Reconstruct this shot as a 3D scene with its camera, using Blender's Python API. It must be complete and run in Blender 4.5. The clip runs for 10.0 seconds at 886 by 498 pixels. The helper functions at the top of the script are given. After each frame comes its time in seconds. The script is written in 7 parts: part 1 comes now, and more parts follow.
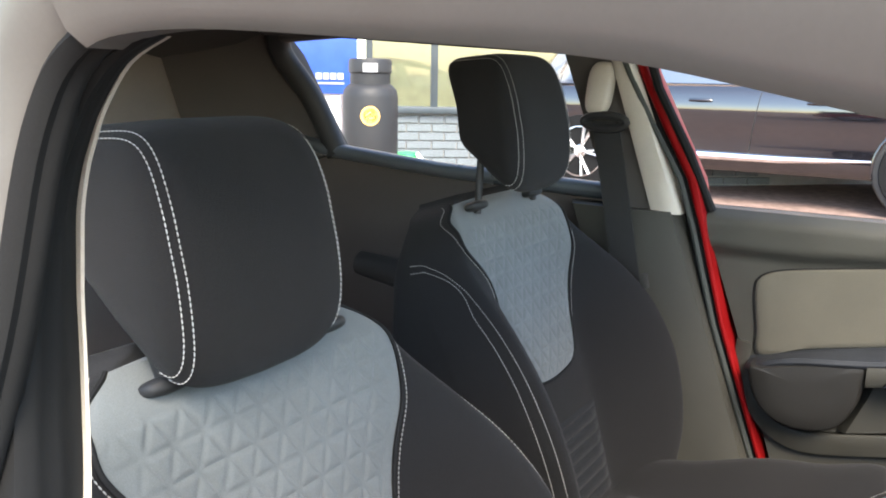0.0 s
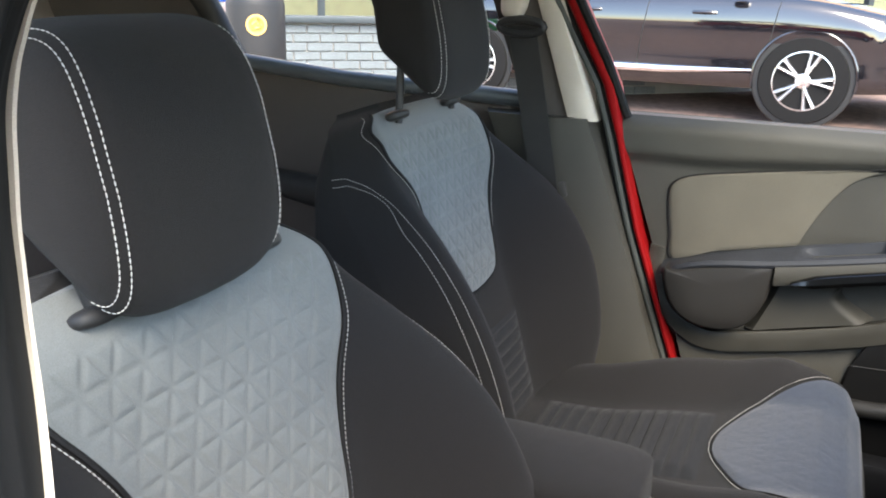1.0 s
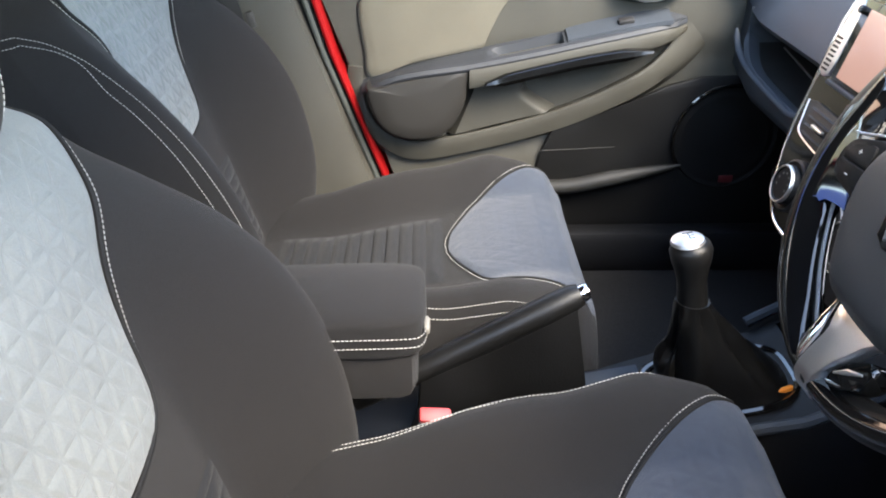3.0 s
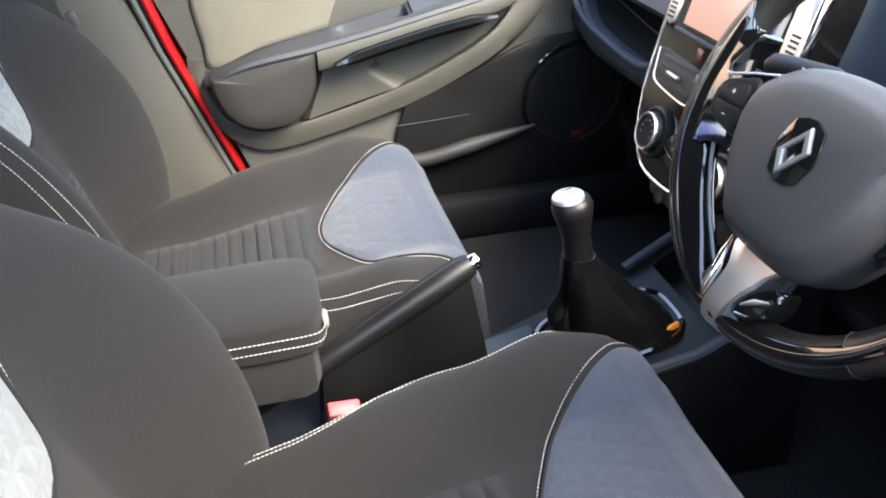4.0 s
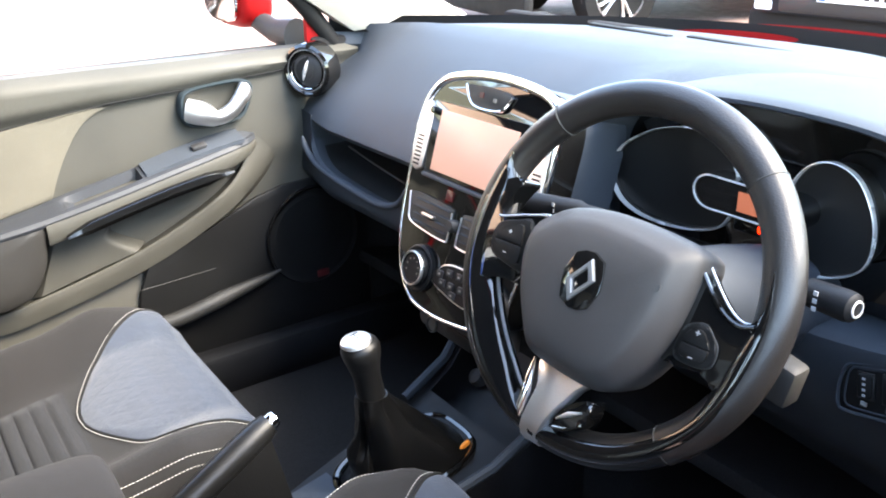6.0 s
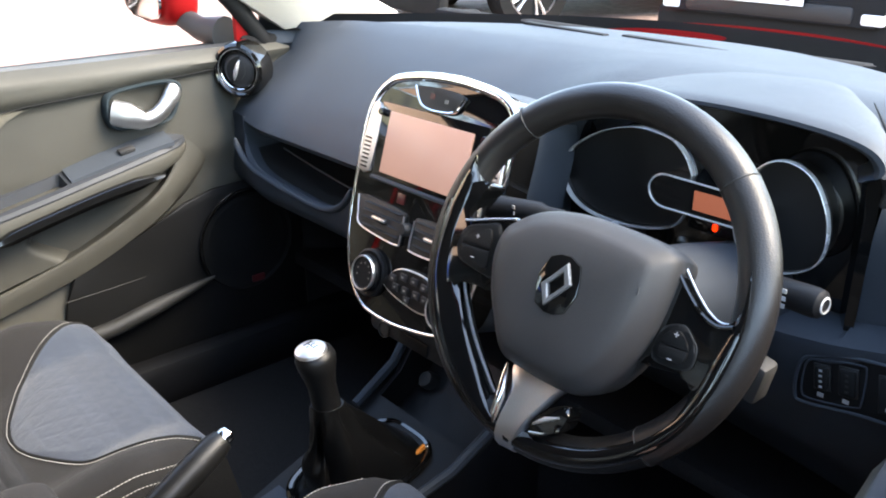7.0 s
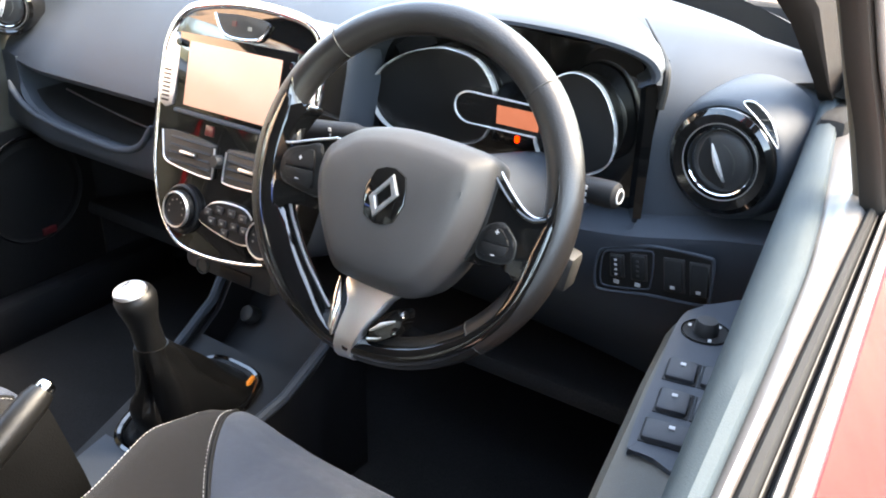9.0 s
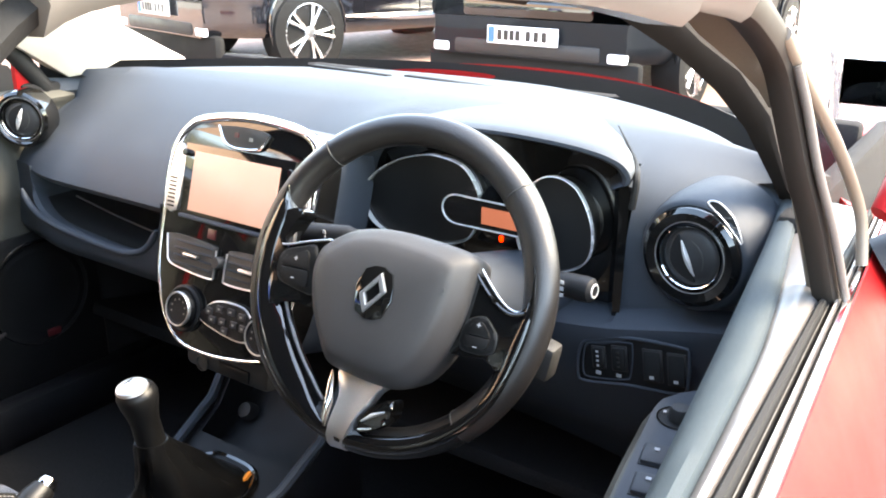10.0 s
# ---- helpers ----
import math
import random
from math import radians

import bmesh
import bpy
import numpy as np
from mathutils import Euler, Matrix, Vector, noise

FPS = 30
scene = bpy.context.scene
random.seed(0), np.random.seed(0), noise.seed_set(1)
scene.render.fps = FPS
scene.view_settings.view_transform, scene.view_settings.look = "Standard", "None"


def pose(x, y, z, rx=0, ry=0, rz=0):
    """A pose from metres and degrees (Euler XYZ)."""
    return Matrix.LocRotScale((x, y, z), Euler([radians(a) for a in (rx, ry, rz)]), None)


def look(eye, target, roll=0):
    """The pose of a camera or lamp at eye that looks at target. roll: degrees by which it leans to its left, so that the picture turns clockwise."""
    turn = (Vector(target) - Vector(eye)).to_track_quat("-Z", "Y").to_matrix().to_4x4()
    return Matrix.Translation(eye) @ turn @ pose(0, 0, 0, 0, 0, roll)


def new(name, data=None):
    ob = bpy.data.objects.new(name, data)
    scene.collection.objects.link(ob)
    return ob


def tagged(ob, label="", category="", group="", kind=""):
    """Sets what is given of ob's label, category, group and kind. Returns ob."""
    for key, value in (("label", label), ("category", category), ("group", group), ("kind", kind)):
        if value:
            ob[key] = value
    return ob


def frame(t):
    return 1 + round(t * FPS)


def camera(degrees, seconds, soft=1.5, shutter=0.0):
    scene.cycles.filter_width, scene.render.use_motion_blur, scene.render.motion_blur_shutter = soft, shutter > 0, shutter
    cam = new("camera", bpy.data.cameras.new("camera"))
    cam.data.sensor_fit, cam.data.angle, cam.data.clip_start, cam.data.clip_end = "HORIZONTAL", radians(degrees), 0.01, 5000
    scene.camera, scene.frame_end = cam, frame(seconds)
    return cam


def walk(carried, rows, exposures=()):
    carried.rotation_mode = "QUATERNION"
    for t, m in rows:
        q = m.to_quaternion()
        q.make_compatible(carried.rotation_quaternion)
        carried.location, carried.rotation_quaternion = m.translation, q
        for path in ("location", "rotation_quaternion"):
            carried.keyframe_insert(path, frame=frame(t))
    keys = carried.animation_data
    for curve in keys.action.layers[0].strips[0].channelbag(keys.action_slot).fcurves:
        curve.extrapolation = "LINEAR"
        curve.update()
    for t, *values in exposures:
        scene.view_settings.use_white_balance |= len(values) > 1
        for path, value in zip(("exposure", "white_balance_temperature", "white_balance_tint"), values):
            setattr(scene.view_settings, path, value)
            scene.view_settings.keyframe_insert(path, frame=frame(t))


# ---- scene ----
cam = camera(55.3, 10.0, 1.9)
PATH = [
    (0, (0.945, 0.349, 1.191), (-0.718, -0.685, 0.784), 1.0),
    (0.5, (0.935, 0.336, 1.186), (-0.752, -0.616, 0.688), 0.5),
    (1, (0.936, 0.281, 1.177), (-0.808, -0.496, 0.579), 1.3),
    (1.5, (0.957, 0.246, 1.179), (-0.82, -0.343, 0.473), 2.3),
    (2, (0.968, 0.223, 1.181), (-0.819, -0.159, 0.368), 2.9),
    (2.5, (0.964, 0.193, 1.174), (-0.821, 0.026, 0.287), 2.0),
    (2.7, (0.953, 0.177, 1.171), (-0.823, 0.099, 0.254), 1.3),
    (3.8, (0.907, 0.13, 1.167), (-0.795, 0.411, 0.155), -2.6),
    (4, (0.907, 0.116, 1.162), (-0.781, 0.496, 0.158), -2.1),
    (4.5, (0.9, 0.072, 1.169), (-0.731, 0.69, 0.19), -1.3),
    (5, (0.903, 0.043, 1.182), (-0.69, 0.845, 0.276), -0.7),
    (5.5, (0.9, 0.027, 1.196), (-0.662, 0.977, 0.385), -0.7),
    (5.7, (0.896, 0.025, 1.2), (-0.65, 1.021, 0.414), -1.0),
    (6.8, (0.852, 0.0, 1.214), (-0.584, 1.176, 0.472), -0.5),
    (7, (0.842, -0.008, 1.21), (-0.555, 1.201, 0.443), -0.3),
    (7.5, (0.834, -0.03, 1.201), (-0.433, 1.266, 0.356), -0.2),
    (8, (0.837, -0.045, 1.195), (-0.292, 1.332, 0.285), 0.9),
    (8.5, (0.84, -0.048, 1.196), (-0.197, 1.389, 0.268), 1.5),
    (9, (0.846, -0.059, 1.2), (-0.152, 1.43, 0.313), 1.5),
    (9.5, (0.862, -0.074, 1.208), (-0.143, 1.468, 0.423), 1.1),
    (10, (0.887, -0.092, 1.219), (-0.168, 1.468, 0.546), 0.7),
]
walk(cam, [(t, look(eye, target, roll)) for t, eye, target, roll in PATH], [(0, 3.04, 7200, 9), (1, 3.04, 7150, 9), (2, 3.28, 7000, 9), (2.5, 3.60, 7100, 9), (4, 4.32, 7300, 9), (5, 4.64, 7300, 9), (5.5, 4.64, 7300, 9), (7, 3.78, 7400, 9), (8, 4.43, 7900, 9), (8.5, 4.76, 8300, 9), (9.5, 4.72, 8300, 9), (10, 4.5, 8300, 9)])

# ---- world and sun ----
world = bpy.data.worlds.new("sky")
scene.world = world
world.use_nodes = True
wn = world.node_tree.nodes
sky = wn.new("ShaderNodeTexSky")
sky.sky_type, sky.sun_disc = "NISHITA", False
SUN_EL, SUN_AZ = 48.0, 50.0
sky.sun_elevation, sky.sun_rotation = radians(SUN_EL), radians(SUN_AZ)
sky.dust_density = 1.0
wn["Background"].inputs["Strength"].default_value = 0.15
world.node_tree.links.new(sky.outputs[0], wn["Background"].inputs["Color"])
sun = new("sun", bpy.data.lights.new("sun", "SUN"))
sun.data.energy, sun.data.angle, sun.data.color = 1.1, radians(35), (1.0, 0.95, 0.88)
sun_dir = Vector((math.sin(radians(SUN_AZ)) * math.cos(radians(SUN_EL)), math.cos(radians(SUN_AZ)) * math.cos(radians(SUN_EL)), math.sin(radians(SUN_EL))))
sun.matrix_world = look(tuple(sun_dir * 30), (0, 0, 0))


# ---- materials ----
def material(name, color, rough=0.6, metal=0.0, grain=900.0, grain_amt=0.12, blotch=9.0, blotch_amt=0.12, bump=0.0, bump_scale=None, coat=0.0, spec=0.5, sheen=0.0, weave=0.0, rough_var=0.08, emit=0.0):
    m = bpy.data.materials.new(name)
    m.use_nodes = True
    nt = m.node_tree
    n, l = nt.nodes, nt.links
    b = n["Principled BSDF"]
    co = n.new("ShaderNodeTexCoord")
    fine, broad = n.new("ShaderNodeTexNoise"), n.new("ShaderNodeTexNoise")
    fine.inputs["Scale"].default_value, fine.inputs["Detail"].default_value = grain, 2.0
    broad.inputs["Scale"].default_value, broad.inputs["Detail"].default_value = blotch, 5.0
    for t in (fine, broad):
        l.new(co.outputs["Object"], t.inputs["Vector"])
    prev = None
    for tex, amt in ((fine, grain_amt), (broad, blotch_amt)):
        r = n.new("ShaderNodeMapRange")
        r.inputs["From Min"].default_value, r.inputs["From Max"].default_value = 0.25, 0.75
        r.inputs["To Min"].default_value, r.inputs["To Max"].default_value = 1 - amt, 1 + amt
        l.new(tex.outputs["Fac"], r.inputs["Value"])
        mul = n.new("ShaderNodeVectorMath")
        mul.operation = "SCALE"
        if prev is None:
            mul.inputs[0].default_value = color[:3]
        else:
            l.new(prev.outputs[0], mul.inputs[0])
        l.new(r.outputs[0], mul.inputs["Scale"])
        prev = mul
    l.new(prev.outputs[0], b.inputs["Base Color"])
    rr = n.new("ShaderNodeMapRange")
    rr.inputs["From Min"].default_value, rr.inputs["From Max"].default_value = 0.3, 0.7
    rr.inputs["To Min"].default_value, rr.inputs["To Max"].default_value = max(0.0, rough - rough_var), min(1.0, rough + rough_var)
    l.new(broad.outputs["Fac"], rr.inputs["Value"])
    l.new(rr.outputs[0], b.inputs["Roughness"])
    b.inputs["Metallic"].default_value = metal
    b.inputs["Coat Weight"].default_value, b.inputs["Coat Roughness"].default_value = coat, 0.04
    b.inputs["Specular IOR Level"].default_value = spec
    b.inputs["Sheen Weight"].default_value = sheen
    if emit:
        b.inputs["Emission Color"].default_value, b.inputs["Emission Strength"].default_value = (*color[:3], 1), emit
    if bump:
        bp = n.new("ShaderNodeBump")
        bp.inputs["Strength"].default_value, bp.inputs["Distance"].default_value = bump, 0.001
        if weave:
            w = n.new("ShaderNodeTexVoronoi")
            w.inputs["Scale"].default_value = weave
            l.new(co.outputs["Object"], w.inputs["Vector"])
            l.new(w.outputs["Distance"], bp.inputs["Height"])
        else:
            l.new(fine.outputs["Fac"], bp.inputs["Height"])
        l.new(bp.outputs[0], b.inputs["Normal"])
    return m


def glass(name, tint=(0.95, 0.97, 0.96), rough=0.0):
    """A thin pane: clear, with a slight mirror sheen."""
    m = bpy.data.materials.new(name)
    m.use_nodes = True
    n, l = m.node_tree.nodes, m.node_tree.links
    n.remove(n["Principled BSDF"])
    tr, gl, mix = n.new("ShaderNodeBsdfTransparent"), n.new("ShaderNodeBsdfGlossy"), n.new("ShaderNodeMixShader")
    tr.inputs["Color"].default_value = (*tint, 1)
    gl.inputs["Roughness"].default_value = rough
    mix.inputs[0].default_value = 0.06
    l.new(tr.outputs[0], mix.inputs[1])
    l.new(gl.outputs[0], mix.inputs[2])
    l.new(mix.outputs[0], n["Material Output"].inputs["Surface"])
    return m


KNIT = material("black_knit_fabric", (0.0108, 0.0102, 0.0102), 0.92, grain=1500, grain_amt=0.3, bump=0.5, weave=1400, sheen=0.04, spec=0.2)
QUILT = material("grey_quilted_fabric", (0.120, 0.129, 0.126), 0.9, grain=1300, grain_amt=0.2, bump=0.35, weave=1300, sheen=0.15, spec=0.25)
MESHCLOTH = material("slate_blue_mesh_fabric", (0.0255, 0.033, 0.0475), 0.85, grain=1600, grain_amt=0.3, bump=0.5, weave=1500, sheen=0.15, spec=0.25)
RIBCLOTH = material("charcoal_ribbed_fabric", (0.0105, 0.0108, 0.012), 0.9, grain=1500, grain_amt=0.3, bump=0.4, weave=1500, sheen=0.05, spec=0.2)
THREAD = material("grey_white_thread", (0.36, 0.35, 0.33), 0.8, grain=2500)
DASH = material("charcoal_grained_dash_plastic", (0.0295, 0.0355, 0.0440), 0.62, grain=1100, bump=0.35, spec=0.25, rough_var=0.04)
DOORCAP = material("slate_grey_door_cap", (0.0165, 0.0245, 0.0295), 0.75, grain=1100, bump=0.3, spec=0.18)
DARKPLASTIC = material("black_matt_plastic", (0.018, 0.018, 0.0185), 0.55, grain=1100, bump=0.25, spec=0.35)
ARMCAP = material("slate_armrest_plastic", (0.021, 0.0235, 0.028), 0.55, grain=1200, bump=0.3, spec=0.3)
CARD = material("grey_grained_door_plastic", (0.041, 0.0395, 0.033), 0.55, grain=1200, bump=0.35, spec=0.3)
INSERT = material("taupe_door_cloth", (0.093, 0.086, 0.068), 0.85, grain=1400, grain_amt=0.2, bump=0.3, weave=1500, spec=0.2)
GREYTRIM = material("mid_grey_trim_plastic", (0.030, 0.0288, 0.0268), 0.55, grain=1200, bump=0.3, spec=0.35)
REARCARD = material("brown_rear_door_plastic", (0.058, 0.048, 0.042), 0.5, grain=1200, bump=0.3, spec=0.35)
SILLGREY = material("satin_slate_sill_plastic", (0.06, 0.07, 0.078), 0.35, grain=1200, bump=0.15)
PIANO = material("gloss_black_plastic", (0.004, 0.004, 0.004), 0.06, grain_amt=0.05, coat=0.4, rough_var=0.02)
SILVER = material("satin_silver_metal", (0.70, 0.69, 0.68), 0.40, metal=1.0, grain_amt=0.04, blotch_amt=0.04)
EMBLEMGREY = material("grey_satin_emblem_metal", (0.20, 0.20, 0.20), 0.45, metal=0.6, grain_amt=0.04, blotch_amt=0.04)
GLOSSSTRIP = material("black_lacquer_strip", (0.003, 0.003, 0.003), 0.15, grain_amt=0.05, spec=0.4, rough_var=0.03)
CHROME = material("bright_chrome", (0.8, 0.8, 0.8), 0.08, metal=1.0, grain_amt=0.02, blotch_amt=0.02, rough_var=0.03)
LEATHER = material("black_grained_leather", (0.0115, 0.0102, 0.0095), 0.36, grain=700, bump=0.3, spec=0.48)
KNOBLEATHER = material("smooth_black_leather", (0.0055, 0.0055, 0.0055), 0.36, grain=700, bump=0.3, spec=0.3)
GAITERLEATHER = material("soft_black_leather", (0.003, 0.003, 0.003), 0.34, grain=500, bump=0.4, spec=0.3)
AIRBAG = material("anthracite_airbag_plastic", (0.034, 0.0315, 0.0305), 0.5, grain=1300, bump=0.3, spec=0.33)
RED = material("metallic_red_paint", (0.22, 0.005, 0.006), 0.5, metal=0.15, grain=3000, grain_amt=0.2, coat=0.02, blotch_amt=0.04, spec=0.12)
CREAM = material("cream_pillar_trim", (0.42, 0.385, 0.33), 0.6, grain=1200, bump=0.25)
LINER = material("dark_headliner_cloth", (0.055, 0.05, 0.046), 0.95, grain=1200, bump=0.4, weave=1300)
RUBBER = material("black_rubber", (0.010, 0.010, 0.010), 0.75, grain=900, bump=0.1, spec=0.14)
SATINGREY = material("satin_warm_grey_trim", (0.095, 0.088, 0.084), 0.38, grain=900, spec=0.45)
FRAMEDARK = material("dark_brown_window_post", (0.012, 0.0100, 0.009), 0.6, grain=900, spec=0.15)
POCKETDARK = material("dark_padded_vinyl", (0.017, 0.016, 0.0145), 0.5, grain=1200, bump=0.3, spec=0.35)
CONSOLEBLACK = material("black_console_plastic", (0.0055, 0.0057, 0.0064), 0.5, grain=1200, bump=0.25, spec=0.2)
BOOTLEATHER = material("matt_black_leather", (0.0035, 0.0035, 0.0035), 0.5, grain=500, bump=0.4, spec=0.1)
BINBLACK = material("black_lower_door_plastic", (0.0055, 0.0055, 0.0055), 0.5, grain=1200, bump=0.25, spec=0.16)
SEALGREY = material("grey_green_door_seal", (0.045, 0.05, 0.046), 0.7, spec=0.2)
BINGREY = material("dark_grey_bin_plastic", (0.016, 0.016, 0.0155), 0.55, grain=1200, bump=0.3, spec=0.35)
FRAME = material("satin_grey_window_frame", (0.078, 0.073, 0.066), 0.36, grain=500, grain_amt=0.03, blotch=14, blotch_amt=0.1, coat=0.15)
CARPET = material("black_carpet", (0.017, 0.0165, 0.0165), 0.97, grain=700, grain_amt=0.5, bump=1.0, spec=0.1)
# the screen's warm reflection is put in as pale colour and emission
SCREEN = material("screen_reflection_glow", (0.30, 0.175, 0.14), 0.25, grain_amt=0.02, blotch=6, blotch_amt=0.1, spec=0.25, rough_var=0.01, emit=0.095)
LCD = material("amber_trip_display", (0.25, 0.075, 0.04), 0.25, grain_amt=0.02, spec=0.4, emit=0.07)
DIAL = material("black_dial_face", (0.006, 0.006, 0.006), 0.35)
WHITEMARK = material("white_print", (0.32, 0.32, 0.32), 0.6)
DIALMARK = material("dim_dial_print", (0.16, 0.15, 0.13), 0.6)
RINGSILVER = material("silver_painted_ring", (0.62, 0.61, 0.59), 0.27, metal=0.5)
FLANGE = material("beige_grey_flange", (0.105, 0.085, 0.066), 0.5, grain=900)
PILLARBROWN = material("dark_brown_pillar_trim", (0.011, 0.0088, 0.0078), 0.9, grain=1200, bump=0.3, spec=0.15)
BUCKLERED = material("red_buckle_button", (0.42, 0.045, 0.045), 0.45)
DIMRED = material("dim_red_plastic", (0.05, 0.004, 0.005), 0.4)
CLEAR = glass("clear_glass")
BELT = material("black_belt_webbing", (0.012, 0.012, 0.012), 0.75, grain=900, bump=0.6, weave=700)


# ---- mesh helpers ----
def part(name, bm, mat, parent=None, label="", smooth=True):
    """Links a bmesh, made in world coordinates, as one mesh object under a thing or a part."""
    bmesh.ops.recalc_face_normals(bm, faces=bm.faces)
    me = bpy.data.meshes.new(name)
    bm.to_mesh(me)
    bm.free()
    me.materials.append(mat)
    if smooth:
        me.shade_smooth()
        me.set_sharp_from_angle(angle=radians(42))
    ob = new(name, me)
    if parent:
        ob.parent = parent
        ob.matrix_parent_inverse = parent.matrix_basis.inverted()
    if label:
        tagged(ob, label)
    return ob


def thing(name, at, label, category, group="", kind=""):
    e = new(name)
    e.empty_display_size = 0.05
    e.location = at
    e.matrix_basis = Matrix.Translation(at)
    return tagged(e, label, category, group, kind)


def skin(rings, closed=True, cap=True):
    """Faces between rings of equal length."""
    bm = bmesh.new()
    rows = [[bm.verts.new(p) for p in r] for r in rings]
    n = len(rows[0])
    for a, b in zip(rows, rows[1:]):
        for i in range(n if closed else n - 1):
            j = (i + 1) % n
            try:
                bm.faces.new((a[i], a[j], b[j], b[i]))
            except ValueError:
                pass
    if cap and closed:
        for r in (rows[0], rows[-1]):
            try:
                bm.faces.new(r)
            except ValueError:
                pass
    return bm


def surf(fn, nu, nv):
    """An open sheet from fn(u, v), u and v from 0 to 1."""
    return skin([[fn(u / nu, v / nv) for u in range(nu + 1)] for v in range(nv + 1)], closed=False)


def solid(fn, nu, nv, thick):
    """A sheet from fn(u, v) with its back at fn moved by the vector thick."""
    t = Vector(thick)
    rings = []
    for v in range(nv + 1):
        front = [Vector(fn(u / nu, v / nv)) for u in range(nu + 1)]
        rings.append(front + [p + t for p in reversed(front)])
    return skin(rings)


def rbox(size, bevel=0.004, m=None, seg=2):
    bm = bmesh.new()
    bmesh.ops.create_cube(bm, size=1.0)
    for v in bm.verts:
        v.co = Vector((v.co.x * size[0], v.co.y * size[1], v.co.z * size[2]))
    if bevel:
        bmesh.ops.bevel(bm, geom=bm.edges[:], offset=bevel, segments=seg, profile=0.5, affect="EDGES")
    if m is not None:
        bm.transform(m)
    return bm


def prism(poly, depth, bevel=0.003, m=None, seg=2):
    """A plate from a polygon in its own x, y, from z 0 to depth."""
    bm = bmesh.new()
    low = [bm.verts.new((x, y, 0)) for x, y in poly]
    top = [bm.verts.new((x, y, depth)) for x, y in poly]
    bm.faces.new(low[::-1])
    face = bm.faces.new(top)
    n = len(poly)
    for i in range(n):
        bm.faces.new((low[i], low[(i + 1) % n], top[(i + 1) % n], top[i]))
    if bevel:
        bmesh.ops.bevel(bm, geom=list(face.edges), offset=bevel, segments=seg, profile=0.5, affect="EDGES")
    if m is not None:
        bm.transform(m)
    return bm


def smooth_poly(points, n=6, closed=True):
    """A Catmull-Rom curve through points."""
    pts = [Vector(p) for p in points]
    out = []
    k = len(pts)
    for i in range(k if closed else k - 1):
        if closed:
            p0, p1, p2, p3 = pts[i - 1], pts[i], pts[(i + 1) % k], pts[(i + 2) % k]
        else:
            p0, p1, p2, p3 = pts[max(i - 1, 0)], pts[i], pts[i + 1], pts[min(i + 2, k - 1)]
        for j in range(n):
            t = j / n
            out.append(0.5 * ((2 * p1) + (p2 - p0) * t + (2 * p0 - 5 * p1 + 4 * p2 - p3) * t * t + (3 * p1 - p0 - 3 * p2 + p3) * t**3))
    if not closed:
        out.append(pts[-1])
    return out


def tube(path, r, sides=10, closed=False, flat=1.0):
    """A pipe along a path; r is a number or one for each point; flat squeezes it along its own up."""
    pts = [Vector(p) for p in path]
    k = len(pts)
    rs = r if isinstance(r, (list, tuple)) else [r] * k
    rings, up = [], None
    for i, p in enumerate(pts):
        a = pts[i - 1] if (i or closed) else p
        b = pts[(i + 1) % k] if (i < k - 1 or closed) else p
        d = (b - a).normalized()
        if up is None:
            up = Vector((0, 0, 1)) if abs(d.z) < 0.9 else Vector((0, 1, 0))
        side = d.cross(up).normalized()
        up = side.cross(d).normalized()
        rings.append([p + rs[i] * (math.cos(q) * side + flat * math.sin(q) * up) for q in (2 * math.pi * s / sides for s in range(sides))])
    if closed:
        rings.append(rings[0])
        bm = skin(rings, cap=False)
        bmesh.ops.remove_doubles(bm, verts=bm.verts, dist=1e-6)
        return bm
    return skin(rings)


def lathe(profile, n=32, m=None, ring=False):
    """Turns a profile of (radius, height) round z; ring: the profile closes on itself."""
    profile = list(profile) + [profile[0]] * ring
    rings = [[(r * math.cos(2 * math.pi * i / n), r * math.sin(2 * math.pi * i / n), h) for i in range(n)] for r, h in profile]
    bm = skin(rings, cap=not ring)
    if ring:
        bmesh.ops.remove_doubles(bm, verts=bm.verts, dist=1e-7)
    if m is not None:
        bm.transform(m)
    return bm


def blob(a, b, c, e=0.5, nu=28, nv=18, bend=None):
    """A superellipsoid with half sizes a, b, c; e below 1 makes it boxier. bend moves each point."""
    def sp(x, p):
        return math.copysign(abs(x) ** p, x)
    rings = []
    for j in range(nv + 1):
        v = -math.pi / 2 + math.pi * j / nv
        v = max(-math.pi / 2 + 0.02, min(math.pi / 2 - 0.02, v))
        ring = []
        for i in range(nu):
            u = 2 * math.pi * i / nu
            p = Vector((a * sp(math.cos(v), e) * sp(math.cos(u), e), b * sp(math.cos(v), e) * sp(math.sin(u), e), c * sp(math.sin(v), e)))
            ring.append(bend(p) if bend else p)
        rings.append(ring)
    return skin(rings)


def lerp_table(table, x):
    """A smooth value from (place, value) pairs."""
    if x <= table[0][0]:
        return table[0][1]
    for (a, va), (b, vb) in zip(table, table[1:]):
        if x <= b:
            t = (x - a) / (b - a)
            t = t * t * (3 - 2 * t) * 0.5 + t * 0.5
            return va + (vb - va) * t
    return table[-1][1]


